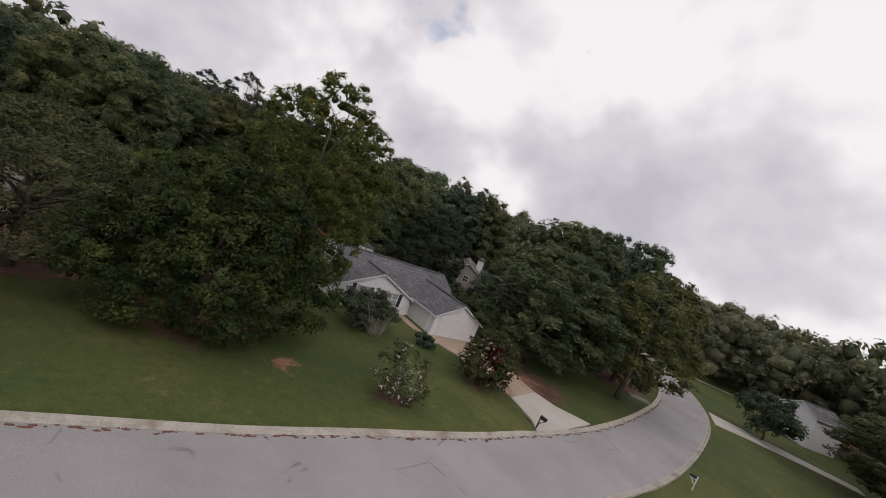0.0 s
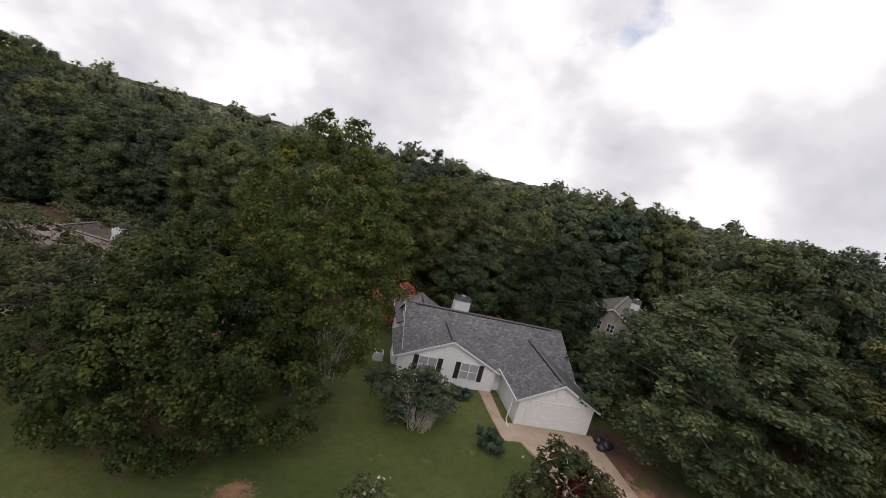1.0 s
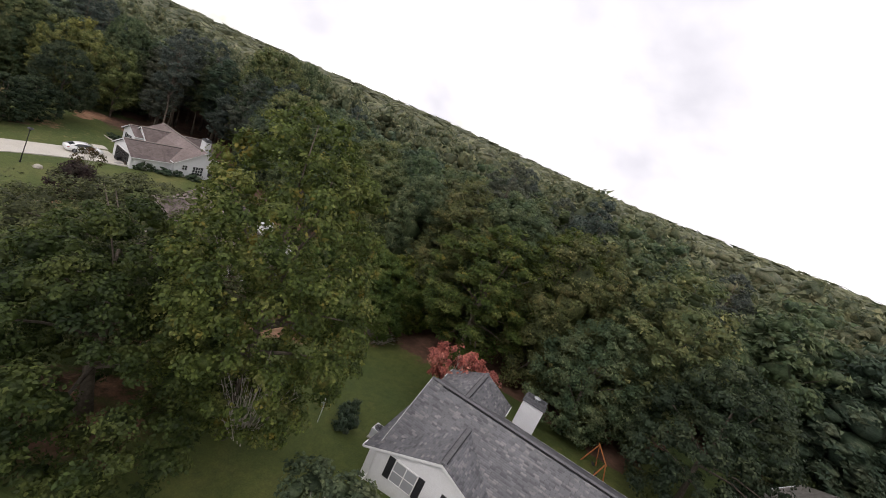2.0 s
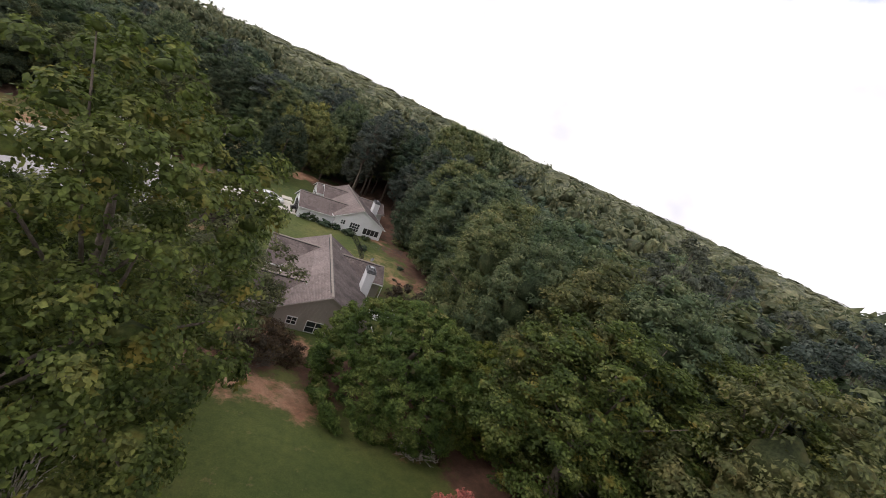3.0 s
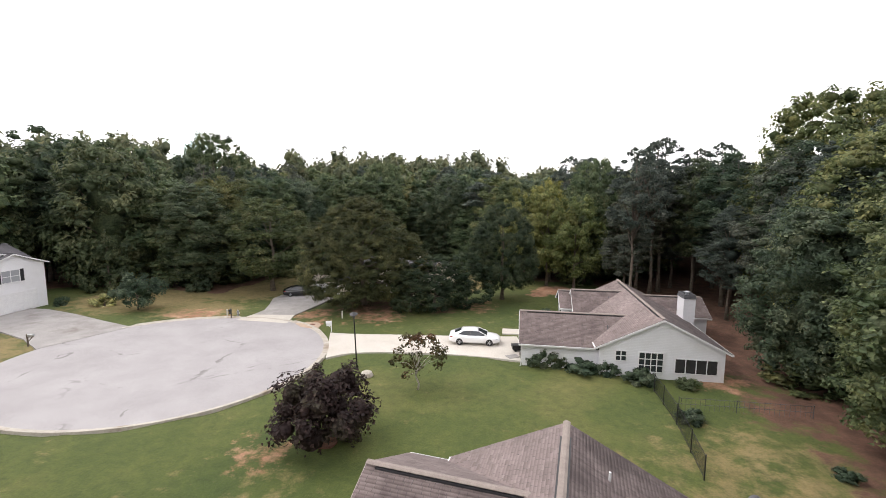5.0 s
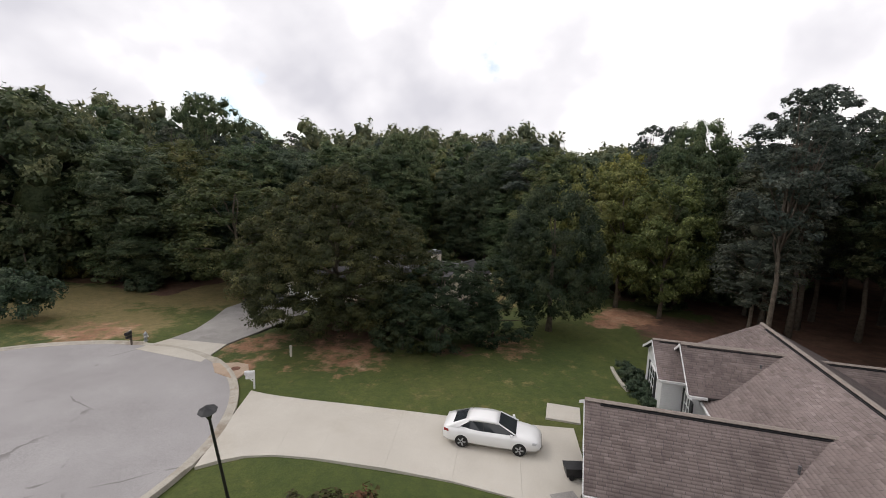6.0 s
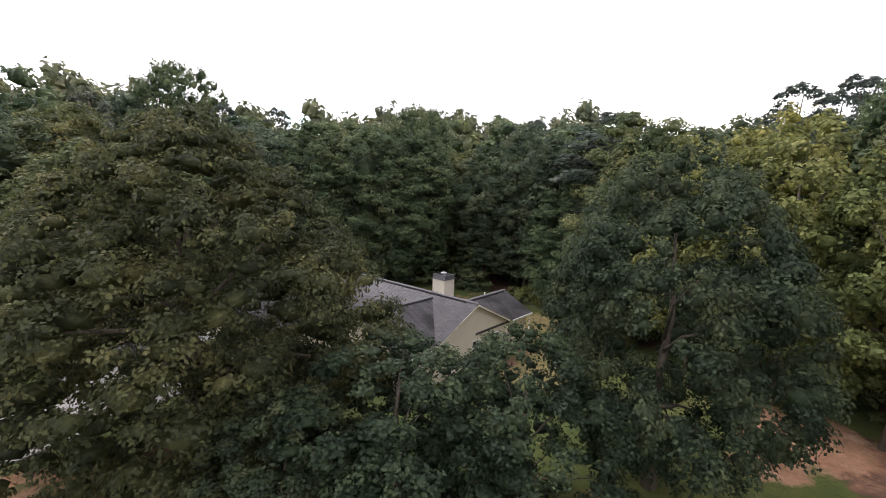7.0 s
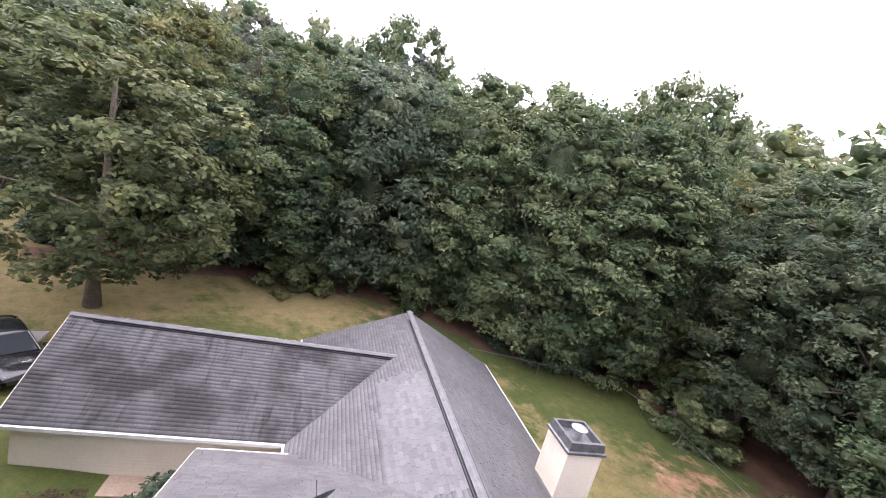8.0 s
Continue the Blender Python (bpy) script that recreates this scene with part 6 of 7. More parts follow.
def build_car(m, label, paint):
    car = thing("car", m, label, "car")
    # station x, half width, sill height, waist height, deck height
    stations = [(-2.45, 0.62, 0.42, 0.66, 0.74), (-2.38, 0.80, 0.30, 0.80, 0.98), (-2.1, 0.90, 0.24, 0.86, 1.04), (-1.4, 0.925, 0.22, 0.88, 1.02), (-0.4, 0.93, 0.21, 0.88, 0.98), (0.5, 0.93, 0.21, 0.87, 0.97),
                (1.2, 0.925, 0.22, 0.84, 0.96), (1.8, 0.90, 0.24, 0.78, 0.88), (2.2, 0.84, 0.26, 0.70, 0.78), (2.4, 0.72, 0.32, 0.60, 0.66), (2.46, 0.6, 0.38, 0.52, 0.56)]
    V, n = [], 12
    for x, w, s, h, d in stations:
        ring = [(-w * 0.88, s), (-w, s + 0.12), (-w * 1.0, h - 0.14), (-w * 0.95, h), (-w * 0.80, d - 0.03), (-w * 0.4, d), (w * 0.4, d), (w * 0.80, d - 0.03), (w * 0.95, h), (w, h - 0.14), (w, s + 0.12), (w * 0.88, s)]
        V += [(x, y, z) for y, z in ring]
    F = [(i * n + j, i * n + (j + 1) % n, (i + 1) * n + (j + 1) % n, (i + 1) * n + j) for i in range(len(stations) - 1) for j in range(n)]
    F += [tuple(range(n))[::-1], tuple(range((len(stations) - 1) * n, len(stations) * n))]
    part("body", V, F, paint, car, smooth=True)
    # glasshouse: glass sides, windscreen and rear window round a painted roof
    cab = [(-1.95, 0.68, 1.0, 1.03), (-1.05, 0.71, 0.98, 1.385), (-0.45, 0.72, 0.96, 1.425), (0.3, 0.71, 0.95, 1.395), (1.22, 0.70, 0.93, 0.97)]
    V = []
    for x, w, lo, hi in cab:
        top = w * (0.82 if hi > 1.2 else 0.95)
        V += [(x, -w * 1.1, lo - 0.06), (x, -top, hi), (x, top, hi), (x, w * 1.1, lo - 0.06)]
    def pane(name, ring):
        S = Shape().hull([V[i] for i in ring], [Vector(V[i]) * 0.985 for i in ring])
        part(name, S.V, S.F, M_GLASS, car, "dark tinted glass")
    pane("rear_window", (1, 5, 6, 2))
    pane("windscreen", (13, 17, 18, 14))
    for i in range(4):
        pane("side_window", (i * 4, i * 4 + 1, i * 4 + 5, i * 4 + 4))
        pane("side_window", (i * 4 + 2, i * 4 + 3, i * 4 + 7, i * 4 + 6))
    rf = [(-1.3, 0.57, 1.31), (-1.05, 0.60, 1.40), (-0.7, 0.61, 1.44), (-0.3, 0.62, 1.452), (0.1, 0.61, 1.44), (0.36, 0.59, 1.40)]
    V = []
    for x, w, z in rf:
        V += [(x, -w - 0.045, z - 0.09), (x, -w, z - 0.01), (x, -w * 0.5, z + 0.022), (x, w * 0.5, z + 0.022), (x, w, z - 0.01), (x, w + 0.045, z - 0.09)]
    F = [(i * 6 + j, i * 6 + j + 1, i * 6 + 7 + j, i * 6 + 6 + j) for i in range(len(rf) - 1) for j in range(5)]
    F += [(5, 4, 3, 2, 1, 0), tuple(range(30, 36))] + [(i * 6, i * 6 + 6, i * 6 + 11, i * 6 + 5) for i in range(5)]
    part("roof_panel", V, F, paint, car, smooth=True)
    for s in (-1, 1):
        P = Shape().tube([(1.27, s * 0.76, 0.95), (0.34, s * 0.6, 1.38)], [0.035, 0.04], 6)
        part("front_pillar", P.V, P.F, paint, car)
        P = Shape().hull([(-1.12, s * 0.69, 1.30), (-1.62, s * 0.80, 0.99), (-2.12, s * 0.80, 0.98), (-1.3, s * 0.63, 1.32)], [(-1.12, s * 0.60, 1.40), (-1.62, s * 0.72, 1.03), (-2.08, s * 0.66, 1.05), (-1.3, s * 0.53, 1.36)])
        part("rear_pillar", P.V, P.F, paint, car)
        P = Shape().tube([(-0.35, s * 0.80, 0.94), (-0.4, s * 0.62, 1.40)], [0.018, 0.018], 5)
        part("middle_pillar", P.V, P.F, M_BLACK_PLASTIC, car)
    for x in (-1.42, 1.42):
        for s in (-1, 1):
            T = Shape().lathe([(0.2, -0.11), (0.31, -0.11), (0.335, -0.07), (0.335, 0.07), (0.31, 0.11), (0.2, 0.11)], 20)
            w = part("wheel", T.V, T.F, M_RUBBER, car, "black tyre", at=pose(x, s * 0.84, 0.335, 90, 0, 0))
            Q = Shape().lathe([(0.06, 0.0), (0.215, 0.02), (0.22, 0.06), (0.05, 0.06)], 16)
            for k in range(5):
                Q.box(0.04, -0.035, 0.05, 0.21, 0.035, 0.085, pose(0, 0, 0, 0, 0, 72 * k))
            part("rim", Q.V, Q.F, M_GALV, w, "alloy rim", at=Matrix.Rotation(0 if s < 0 else math.pi, 4, "X") @ Matrix.Translation((0, 0, 0.035)))
    for s in (-1, 1):
        L = Shape().hull([(2.12, s * 0.5, 0.62), (2.38, s * 0.5, 0.60), (2.2, s * 0.84, 0.62), (2.02, s * 0.88, 0.66)], [(2.12, s * 0.5, 0.73), (2.37, s * 0.5, 0.665), (2.2, s * 0.83, 0.71), (2.02, s * 0.88, 0.75)])
        part("headlight", L.V, L.F, M_LENS, car)
        L = Shape().hull([(-2.44, s * 0.5, 0.72), (-2.2, s * 0.5, 0.74), (-2.1, s * 0.9, 0.76), (-2.36, s * 0.8, 0.74)], [(-2.42, s * 0.5, 0.84), (-2.2, s * 0.5, 0.86), (-2.1, s * 0.9, 0.86), (-2.34, s * 0.8, 0.85)])
        part("tail_light", L.V, L.F, M_RED_LENS, car)
        L = Shape().hull([(0.95, s * 0.9, 0.95), (1.12, s * 0.92, 0.95), (1.1, s * 1.07, 0.97), (0.98, s * 1.06, 0.97)], [(0.95, s * 0.9, 1.07), (1.08, s * 0.92, 1.06), (1.07, s * 1.06, 1.07), (0.98, s * 1.06, 1.08)])
        part("mirror", L.V, L.F, paint, car)
    G = Shape().box(2.4, -0.5, 0.36, 2.475, 0.5, 0.52)
    part("grille", G.V, G.F, M_BLACK_PLASTIC, car)
    return car


build_car(pose(8.7, 6.45, ground_z(8.7, 6.45) + 0.055, 0, 0, -2.0), "white sedan parked on the concrete drive", M_WHITE_PAINT)
build_car(pose(-17.4, 27.8, ground_z(-17.4, 27.8) + 0.055, 0, 0, 20.0), "black car parked before the garage", M_BLACK_PAINT)


# ---- street and garden things ----
def lamp_post(x, y, h):
    ob = thing("street_lamp", pose(x, y, ground_z(x, y), 13.0, 1.5, 0), "leaning black lamp post with a wide lantern cap", "street lamp")
    S = Shape().lathe([(0.12, -0.1), (0.12, 0.1), (0.075, 0.3), (0.06, 1.2), (0.05, h - 0.45)], 10)
    part("post", S.V, S.F, M_BLACK_PLASTIC, ob)
    L = Shape().lathe([(0.07, h - 0.45), (0.2, h - 0.12), (0.2, h - 0.08)], 8)
    part("lantern", L.V, L.F, M_GLASS, ob, "glass lantern body")
    C = Shape().lathe([(0.3, h - 0.12), (0.34, h - 0.08), (0.2, h - 0.02), (0.07, h + 0.06), (0.03, h + 0.1)], 8)
    part("cap", C.V, C.F, M_BLACK_PLASTIC, ob)


lamp_post(-1.03, -0.65, 5.15)


def mailbox(x, y, yaw, box_mat, post_mat, label, paper=False):
    ob = thing("mailbox", pose(x, y, ground_z(x, y), 0, 0, yaw), label, "mailbox", "mailboxes")
    S = Shape().box(-0.05, -0.05, -0.2, 0.05, 0.05, 1.2).box(-0.05, -0.045, 0.88, 0.55, 0.045, 0.97)
    S.hull([(0.05, -0.03, 0.5), (0.05, 0.03, 0.5), (0.12, 0.03, 0.5), (0.12, -0.03, 0.5)], [(0.38, -0.03, 0.88), (0.38, 0.03, 0.88), (0.46, 0.03, 0.88), (0.46, -0.03, 0.88)])
    part("post", S.V, S.F, post_mat, ob)
    prof = [(-0.1, 0.975), (0.1, 0.975), (0.1, 1.12), (0.07, 1.18), (0, 1.205), (-0.07, 1.18), (-0.1, 1.12)]
    B = Shape().hull([(0.05, a, z) for a, z in prof], [(0.56, a, z) for a, z in prof])
    part("box", B.V, B.F, box_mat, ob)
    if paper:
        P = Shape().box(0.02, -0.08, 0.68, 0.5, 0.08, 0.85)
        part("paper_box", P.V, P.F, box_mat, ob)


mailbox(-25.5, -74.2, 190, M_BLACK_PLASTIC, M_BARK, "dark mailbox on a wooden post by the kerb")
mailbox(-32.2, -86.6, 20, M_BLACK_PLASTIC, M_WOOD_WHITE, "black mailbox on a white post by the kerb")
mailbox(-19.9, 13.3, -80, M_BLACK_PLASTIC, M_BARK, "dark mailbox on a brown post", True)
mailbox(-6.4, 8.95, 200, M_WOOD_WHITE, M_WOOD_WHITE, "white mailbox on a white bracketed post", True)
mailbox(-32.6, 1.3, 10, M_GALV, M_BARK, "grey mailbox by the drive")

def utility_marker(x, y):
    ob = thing("utility_marker", pose(x, y, ground_z(x, y)), "short pale plastic utility post in the lawn", "post", "utility posts")
    S = Shape().lathe([(0.09, -0.1), (0.09, 0.75), (0.11, 0.76), (0.1, 0.86), (0.02, 0.9)], 10)
    part("post", S.V, S.F, M_CONCRETE, ob)


utility_marker(-6.8, 14.06)
utility_marker(-20.9, 14.2)


def hydrant(x, y):
    ob = thing("fire_hydrant", pose(x, y, ground_z(x, y), 0, 0, 25), "pale grey fire hydrant in dry grass by the kerb", "hydrant")
    S = Shape().lathe([(0.17, -0.05), (0.17, 0.05), (0.12, 0.07), (0.11, 0.5), (0.15, 0.52), (0.15, 0.57)], 12)
    part("barrel", S.V, S.F, M_GALV, ob)
    S = Shape().lathe([(0.14, 0.57), (0.12, 0.68), (0.05, 0.74), (0.04, 0.8)], 12)
    part("bonnet", S.V, S.F, M_GALV, ob, smooth=True)
    for turn in (0, 90, 180):
        S = Shape().lathe([(0.065, 0.1), (0.065, 0.2), (0.03, 0.23)], 8)
        part("outlet", S.V, S.F, M_TRIM, ob, "white outlet cap", at=pose(0, 0, 0.4, 90, 0, turn))


hydrant(-19.7, 14.4)

# pergola of white slats behind the tan house
ob = thing("pergola", H2, "white slatted pergola over the back patio", "pergola")
for k in range(8):
    x = 3.6 + k * 0.49
    S = Shape().box(x, -8.6, 2.35, x + 0.13, -4.9, 2.5)
    part("slat", S.V, S.F, M_WOOD_WHITE, ob, bevel=0.01)
for k in range(6):
    y = -8.2 + k * 0.42
    S = Shape().box(3.45, y, 2.504, 5.9, y + 0.05, 2.55)
    part("batten", S.V, S.F, M_WOOD_WHITE, ob)
for y in (-8.3, -6.7, -5.1):
    S = Shape().box(3.4, y, 2.2, 7.3, y + 0.08, 2.348)
    part("beam", S.V, S.F, M_WOOD_WHITE, ob)
for x in (3.7, 7.0):
    S = Shape().box(x, -8.3, -0.3, x + 0.11, -8.19, 2.198)
    part("post", S.V, S.F, M_WOOD_WHITE, ob)


def fence(pts, h, mat, label, rails, gap, post_r=0.03, wires=0):
    ob = thing("fence", Matrix(), label, "fence")
    line = resampled(pts, gap)
    for p in line:
        z = ground_z(p.x, p.y)
        S = Shape().tube([(p.x, p.y, z - 0.2), (p.x, p.y, z + h + 0.04)], [post_r, post_r], 6)
        part("post", S.V, S.F, mat, ob)
    for f in rails:
        S = Shape()
        S.tube([(p.x, p.y, ground_z(p.x, p.y) + h * f) for p in line], [0.016] * len(line), 5)
        part("rail", S.V, S.F, mat, ob)
    if wires:
        S = Shape()
        for a, b in zip(line, line[1:]):
            n = max(2, int((b - a).length / wires))
            for k in range(n):
                p = a.lerp(b, (k + 0.5) / n)
                z = ground_z(p.x, p.y)
                S.tube([(p.x, p.y, z + 0.05), (p.x, p.y, z + h)], [0.009, 0.009], 4, False)
        part("pickets", S.V, S.F, mat, ob)
    return ob


fence([(21.9, -3.2), (21.4, -8), (20.3, -13.6)], 1.35, M_BLACK_PLASTIC, "black metal picket fence between two gardens", (0.12, 0.94), 2.2, 0.035, 0.13)
fence([(22.4, -6.0), (26, -6.2), (30.5, -6.6)], 0.9, M_DARK_METAL, "low dark wire fence at the wood's edge", (0.5, 0.95), 2.4, 0.025, 0.3)
fence([(-14.5, 50.5), (-12, 55), (-9, 59.4), (-3.4, 58.2), (0.8, 56.0), (4.4, 52.6), (7.5, 47)], 1.1, M_DARK_METAL, "thin chain-link fence along the back lawn", (0.98,), 2.6, 0.022)

# dark bags and bins by the garages
ob = thing("refuse_bags", pose(-10.0, -80.2, ground_z(-10, -80.2)), "heap of black refuse bags beside the garage", "refuse bags")
for k, (x, y, r) in enumerate([(0, 0, 0.5), (0.6, 0.3, 0.42), (-0.4, 0.5, 0.4), (0.2, -0.5, 0.36)]):
    S = Shape().lathe([(r * 0.7, 0.0), (r, r * 0.3), (r * 0.9, r * 0.9), (r * 0.4, r * 1.25), (0.06, r * 1.5)], 9, (x, y, 0))
    part("bag", S.V, S.F, M_BLACK_PLASTIC, ob, smooth=True)
ob = thing("cart", pose(12.6, 4.5, ground_z(12.6, 4.5) + 0.06, 0, 0, 10), "black plastic cart with a red tag on the drive", "cart")
S = Shape().hull([(-0.4, -0.24, 0.12), (0.36, -0.24, 0.12), (0.36, 0.24, 0.12), (-0.4, 0.24, 0.12)], [(-0.5, -0.32, 0.58), (0.46, -0.32, 0.58), (0.46, 0.32, 0.58), (-0.5, 0.32, 0.58)])
part("tub", S.V, S.F, M_BLACK_PLASTIC, ob)
S = Shape().box(0.44, -0.16, 0.4, 0.62, 0.16, 0.62)
part("tag", S.V, S.F, M_RED_LENS, ob)
for s in (-1, 1):
    S = Shape().lathe([(0.12, -0.04), (0.12, 0.04)], 10)
    part("wheel", S.V, S.F, M_RUBBER, ob, at=pose(-0.2, s * 0.27, 0.12, 90, 0, 0))
ob = thing("doormat", pose(12.1, 2.9, ground_z(12.1, 2.9) + 0.06, 0, 0, 25), "grey mat lying on the drive", "mat")
S = Shape().box(-0.55, -0.4, 0.0, 0.55, 0.4, 0.03)
part("mat", S.V, S.F, M_AGED, ob)
ob = thing("planter", pose(12.9, 2.6, ground_z(12.9, 2.6) + 0.05), "weathered round planter on the drive", "planter")
S = Shape().lathe([(0.2, 0.0), (0.27, 0.42), (0.29, 0.45), (0.24, 0.45), (0.22, 0.36)], 12)
part("pot", S.V, S.F, M_BARK, ob)
ob = thing("side_step", pose(12.6, 10.2, ground_z(12.6, 10.2), 0, 0, -5), "small concrete pad beside the garage", "step")
S = Shape().box(-1.0, -0.9, -0.2, 0.9, 0.9, 0.12)
part("pad", S.V, S.F, M_CONCRETE, ob, bevel=0.02)

ob = thing("bird_feeder", pose(-3.5, -57.5, ground_z(-3.5, -57.5)), "white bird house on a thin pole", "bird house")
S = Shape().tube([(0, 0, -0.1), (0, 0, 1.75)], [0.03, 0.03], 6)
part("pole", S.V, S.F, M_WOOD_WHITE, ob)
S = Shape().box(-0.22, -0.16, 1.75, 0.22, 0.16, 2.05).hull([(-0.3, -0.24, 2.05), (0.3, -0.24, 2.05), (0.3, 0.24, 2.05), (-0.3, 0.24, 2.05)], [(-0.28, -0.02, 2.25), (0.28, -0.02, 2.25), (0.28, 0.02, 2.25), (-0.28, 0.02, 2.25)])
part("box", S.V, S.F, M_WOOD_WHITE, ob)


def brush_heap(x, y, r, h, n, seed, label, mat):
    g = random.Random(seed)
    ob = thing("brush_heap", pose(x, y, ground_z(x, y)), label, "brush")
    S = Shape()
    for _ in range(n):
        a, k = g.uniform(0, 6.3), g.uniform(0, 0.5)
        p = Vector((math.cos(a) * r * k, math.sin(a) * r * k, 0.05))
        b = a + g.uniform(-0.7, 0.7)
        e = Vector((math.cos(b) * r * g.uniform(0.6, 1.1), math.sin(b) * r * g.uniform(0.6, 1.1), h * g.uniform(0.3, 1.1)))
        mid = p.lerp(e, 0.55) + Vector((0, 0, 0.25 * h * g.random()))
        S.tube([p, mid, e], [0.03, 0.02, 0.006], 4, False)
        for _ in range(2):
            q = mid.lerp(e, g.random())
            S.tube([q, q + Vector((g.uniform(-0.4, 0.4), g.uniform(-0.4, 0.4), g.uniform(0, 0.4))) * r * 0.4], [0.012, 0.004], 4, False)
    tagged(part("tangle", S.V, S.F, mat, ob), kind="stuff")
    return ob


brush_heap(11.8, -51.6, 2.0, 1.3, 170, 5, "heap of bare grey brush at the lawn's edge", M_TWIG)
brush_heap(14.0, -50.6, 1.8, 1.3, 120, 6, "heap of reddish dead brush under the trees", M_MULCH)
brush_heap(-11.4, -64.9, 1.9, 3.0, 70, 8, "bare grey twigs of a half-dead magnolia", M_TWIG)
brush_heap(-10.6, -57.4, 2.2, 4.2, 60, 9, "dead grey limbs hanging from a tree", M_TWIG).location.z += 2.6

ob = thing("play_frame", pose(11.6, -75.7, ground_z(11.6, -75.7), 0, 0, 20), "orange-stained wooden play frame behind the house", "play frame")
for k, (x, y) in enumerate(((-1.4, -0.7), (-1.4, 0.7), (1.4, -0.7), (1.4, 0.7))):
    S = Shape().tube([(x, y, -0.1), (x * 0.92, 0, 2.1)], [0.06, 0.05], 6)
    part("leg", S.V, S.F, M_ORANGE_WOOD, ob)
S = Shape().tube([(-1.5, 0, 2.1), (1.5, 0, 2.1)], [0.06, 0.06], 6)
part("beam", S.V, S.F, M_ORANGE_WOOD, ob)
for x in (-0.6, 0.6):
    S = Shape().box(x - 0.25, -0.12, 0.5, x + 0.25, 0.12, 0.54).tube([(x - 0.22, 0, 0.54), (x - 0.22, 0, 2.1)], [0.012, 0.012], 4).tube([(x + 0.22, 0, 0.54), (x + 0.22, 0, 2.1)], [0.012, 0.012], 4)
    part("swing", S.V, S.F, M_BLACK_PLASTIC, ob)

# leaning bare trunk at the wood's edge behind the cream house
ob = thing("leaning_trunk", pose(-5.4, 61.2, ground_z(-5.4, 61.2)), "bare leaning trunk at the edge of the woods", "tree")
S = Shape().tube([(0, 0, -0.3), (0.4, 2.2, 2.4), (-0.2, 5.4, 5.6), (-1.4, 9.5, 9.0)], [0.3, 0.24, 0.19, 0.12], 9)
part("trunk", S.V, S.F, M_BARK, ob, smooth=True)

# a far garage roof beyond the bend, and the drive to it
build_drive([(-15.2, -125.4), (-21.5, -129.0), (-26, -131.5), (-32, -135.4)], [(-19.4, -118.6), (-23.0, -123.2), (-27.5, -127.6), (-33.6, -132.6)], M_CONCRETE)


def mulch_bed(x, y, rx, ry, label, mat):
    ob = thing("flower_bed", pose(x, y, ground_z(x, y)), label, "flower bed")
    g = random.Random(int(x * 7 + y))
    n = 18
    ring = [(rx * (1 + g.uniform(-0.12, 0.12)) * math.cos(6.283 * k / n), ry * (1 + g.uniform(-0.12, 0.12)) * math.sin(6.283 * k / n)) for k in range(n)]
    S = Shape().hull([(a, b, -0.15) for a, b in ring], [(a * 0.93, b * 0.93, 0.07) for a, b in ring])
    part("mulch", S.V, S.F, mat, ob)


ob = thing("storm_drain", pose(-9.4, 11.0, ground_z(-9.4, 11.0)), "triangular concrete drain slab with a rusty round cover", "drain")
ring = [(-2.0, 0.5), (-0.9, -0.7), (0.6, -1.2), (1.2, -1.3), (1.1, 0.2), (0.5, 1.0), (-0.4, 1.1)]
S = Shape().hull([(a, b, -0.2) for a, b in ring], [(a * 0.98, b * 0.98, 0.09) for a, b in ring])
part("slab", S.V, S.F, M_CLAYCONC, ob, "clay-stained concrete slab", bevel=0.02)
S = Shape().lathe([(0.34, 0.085), (0.34, 0.1), (0.3, 0.105), (0.28, 0.098)], 16, (0.1, 0.1, 0))
part("cover", S.V, S.F, M_MULCH, ob, "rusty iron cover")
ob = thing("storm_drain", pose(-15.2, -104.6, ground_z(-15.2, -104.6), 0, 0, 60), "grey concrete kerb inlet slab at the street bend", "drain")
S = Shape().box(-1.5, -0.7, -0.2, 1.5, 0.7, 0.16)
part("slab", S.V, S.F, M_AGED, ob, bevel=0.03)
S = Shape().box(-1.35, -0.55, 0.155, 1.35, 0.5, 0.175)
part("cover", S.V, S.F, M_DARK_METAL, ob, "dark iron lid")
# pale edging along the planted front of the white house
ob = thing("bed_edging", pose(16.62, 15.9, ground_z(16.62, 15.9)), "pale concrete edging strip along the shrub bed", "edging")
for k in range(6):
    S = Shape().box(-0.11, -0.3, -0.15, 0.11, 0.3, 0.12, pose(0.012 * k * k, 1.7 - 0.62 * k, 0, 0, 0, 1.5 * k))
    part("block", S.V, S.F, M_CONCRETE, ob, bevel=0.02)
# far white house end glimpsed beyond the bend
H7 = pose(-20.5, -150.5, 3.4, 0, 0, 70)
h7 = build_house(H7, "small white house with a grey roof among far trees", [("x", -4.0, 4.0, 0.0, 3.6, 7.2, 0.5, True, True)], M_WHITE_SIDING, M_SHINGLE_GREY, M_RIDGE_GREY, False, seed=17)
window(h7, wall_at(3.73, 0.0, 3.0, 0), 0.9, 1.2, 2, 2)
# thin pale walk across the far lawn
build_drive([(12, -150.6), (6.4, -156.0), (1.5, -161.4), (-4, -167.2)], [(12.5, -151.2), (6.9, -156.6), (2.0, -162.0), (-3.5, -167.8)], M_CONCRETE)
mulch_bed(0.2, -11.9, 0.7, 0.7, "small ring of red mulch round a tree foot", M_MULCH)
ob = thing("boulder", pose(0.2, -2.3, ground_z(0.2, -2.3)), "pale boulder beside the lamp post", "boulder")
S = Shape().lathe([(0.5, -0.1), (0.55, 0.12), (0.42, 0.36), (0.2, 0.47)], 9)
part("stone", S.V, S.F, M_KERB, ob)

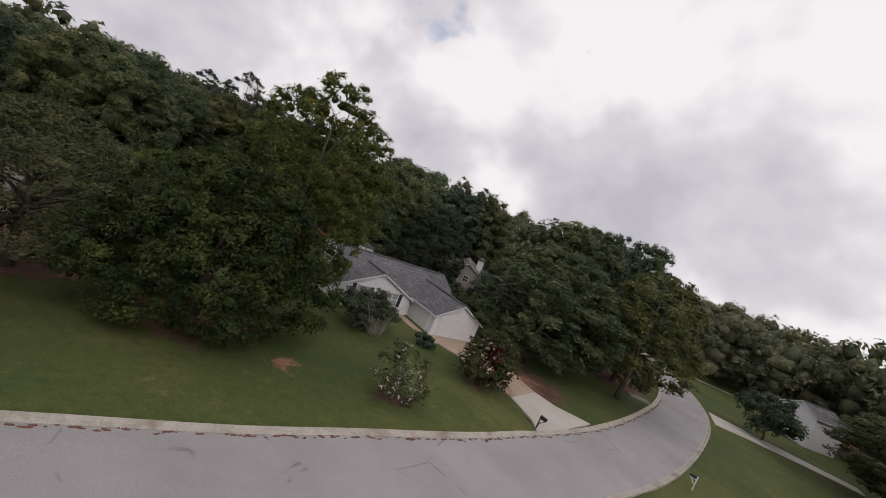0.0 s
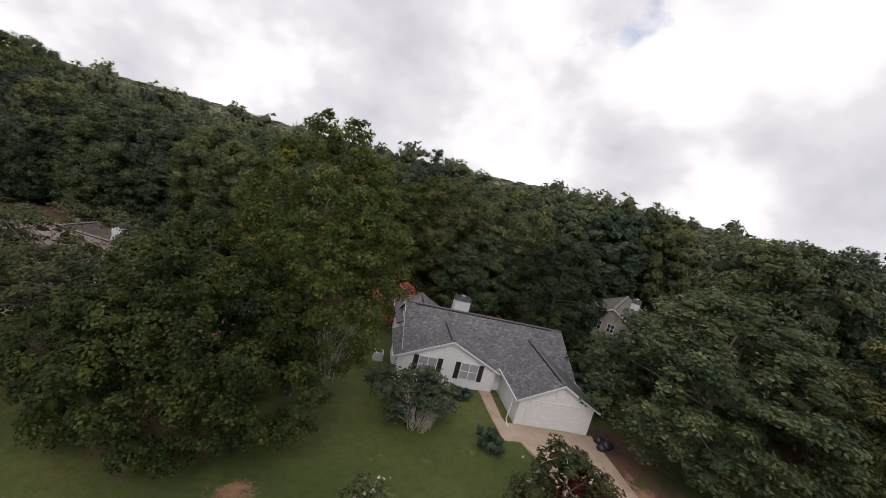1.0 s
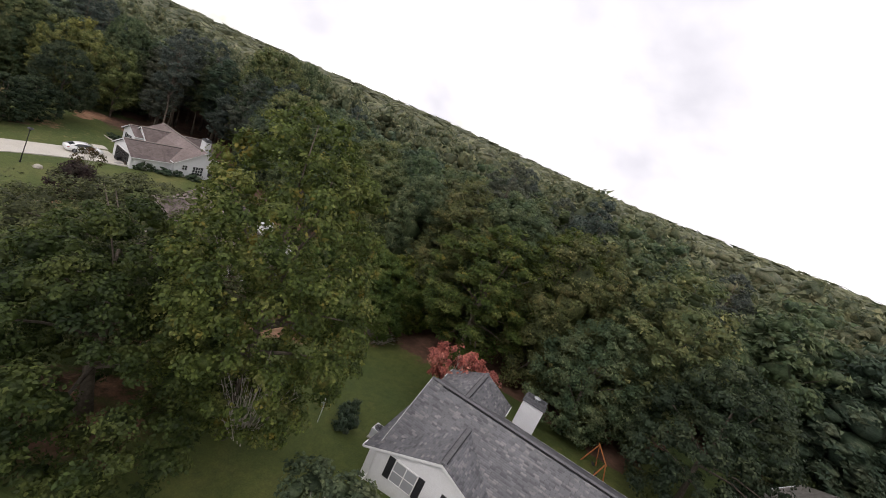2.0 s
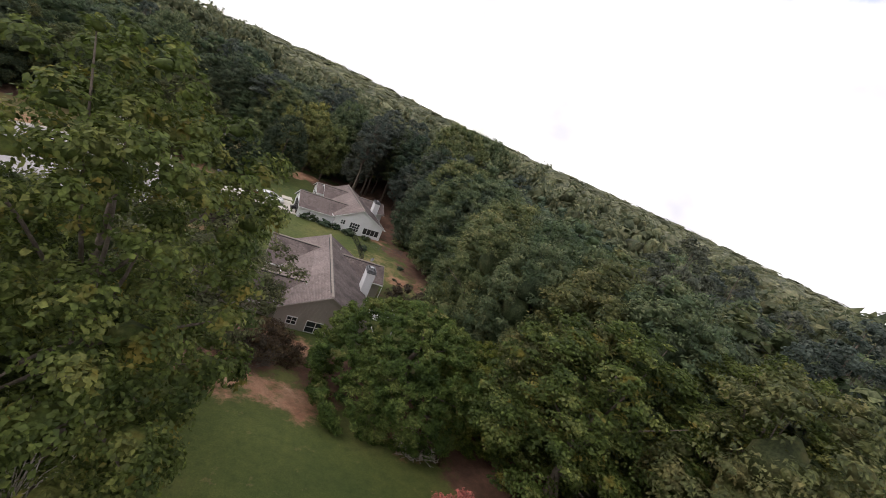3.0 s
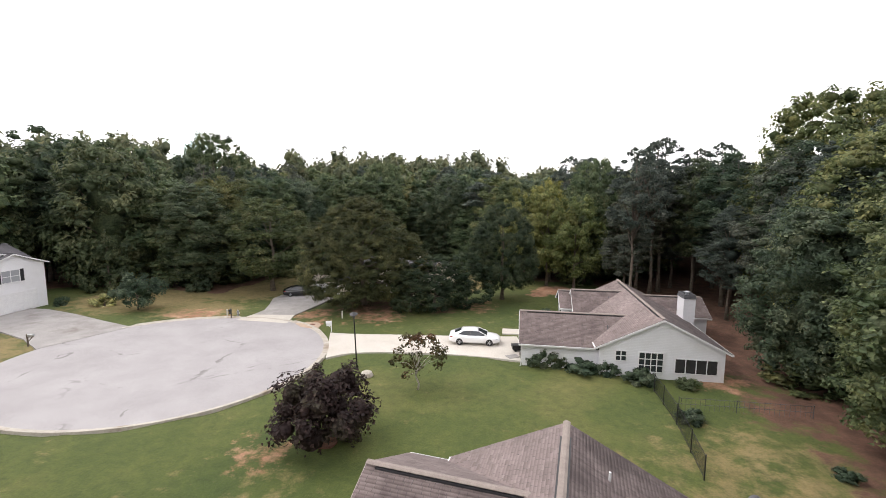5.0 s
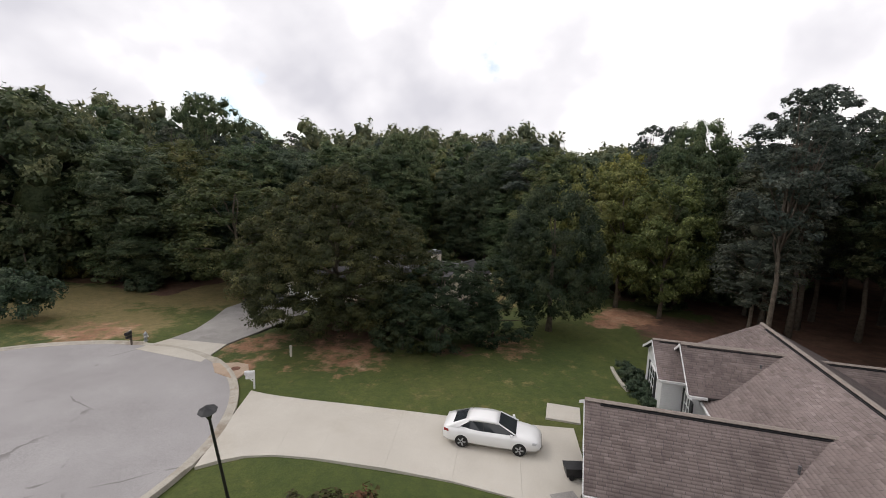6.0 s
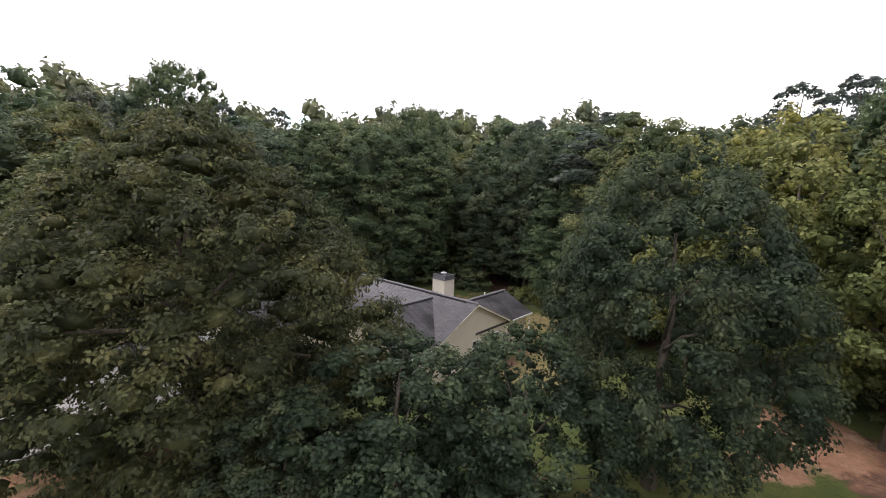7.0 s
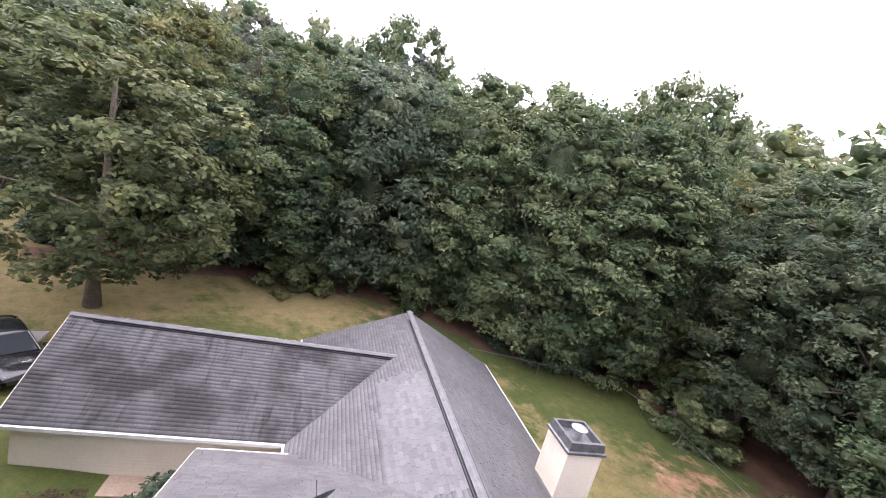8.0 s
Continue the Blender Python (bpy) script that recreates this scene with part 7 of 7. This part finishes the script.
brush_heap(1.2, -40.8, 2.2, 1.5, 150, 15, "low dull brown brush beside the tan house", M_BARK)
# dark brush on the clay bank behind the tan house
BRUSH = Kind("brush", [(0.1, 1.8), (0.9, 2.6), (1.8, 2.2), (2.5, 0.8)], 60, 5200, 0.16, 0.6, 55, LEAF_BROWN, "tangled dull brush on the clay bank", trunk_r=0.05, limbs=16, core=0.4, gap=0.3)
for k, (x, y, r, h) in enumerate([(2.4, -38.7, 2.6, 2.3), (0.3, -39.9, 2.0, 1.7), (4.4, -39.8, 1.8, 1.6)]):
    BRUSH.plant(x, y, r, h, k * 1.9, group="brush on the bank", category="shrub")
BRUSH.plant(12.7, -50.8, 1.9, 1.5, 0.8, "low reddish-brown brush beside the lawn", category="shrub")
# bright low bushes along the back fence of the cream house
GLEAM = Kind("bush", [(0.0, 0.9), (0.5, 1.4), (1.1, 1.2), (1.7, 0.4)], 36, 2600, 0.17, 0.42, 56, LEAF_LIGHT, "bright yellow-green bush at the fence", trunk_r=0.04, limbs=6, core=0.55, gap=0.15)
for k, (x, y, r, h) in enumerate([(2.6, 57.4, 1.5, 1.5), (4.4, 57.0, 1.7, 2.0), (6.0, 55.6, 1.4, 1.4), (5.4, 59.2, 1.8, 2.4), (7.8, 54.4, 1.6, 2.2), (8.4, 51.2, 1.3, 1.6)]):
    GLEAM.plant(x, y, r, h, k * 2.1, group="bushes along the fence", category="bush")
# walk and planting in the front corner of the cream house
ob = thing("garden_walk", pose(-9.6, 31.6, ground_z(-9.6, 31.6), 0, 0, 66.6), "pale concrete walk along the house front", "walk")
for k in range(3):
    S = Shape().box(-2.1 + k * 1.42, -0.62, -0.2, -0.7 + k * 1.42, 0.62, 0.07)
    part("slab", S.V, S.F, M_CLAYCONC, ob, bevel=0.015)
SHRUB.plant(-7.7, 32.0, 1.1, 1.5, 0.4, "rounded olive shrub at the porch corner", category="shrub")
BRUSH.plant(-8.3, 29.7, 1.2, 0.7, 2.2, "low rusty ground cover beside the walk", category="shrub")
# earth and weeds caught in the gutter of the street
S = Shape()
g = random.Random(12)
for p in ROAD_LINE:
    if not -112 < p.y < -38:
        continue
    for _ in range(9):
        y = p.y + g.uniform(-1, 1)
        xs = [p.x + 0.05 * k for k in range(40, 160)]
        x = min(xs, key=lambda v: abs(float(off_road(v, y)) + 0.12)) + g.uniform(-0.1, 0.06)
        z, r = ground_z(x, y) + 0.035, g.uniform(0.05, 0.19)
        c = [(x + r * g.uniform(0.5, 1.0) * math.cos(a * 1.047) * 0.6, y + r * 1.7 * math.sin(a * 1.047), z) for a in range(6)]
        S.hull([(a, b, h - 0.1) for a, b, h in c], [(x + (a - x) * 0.5, y + (b - y) * 0.5, h + 0.035) for a, b, h in c])
ob = new("gutter_soil", mesh_of("gutter_soil", S.V, S.F, M_MULCH))
tagged(ob, "clumps of earth and weeds along the gutter", "soil", kind="stuff")
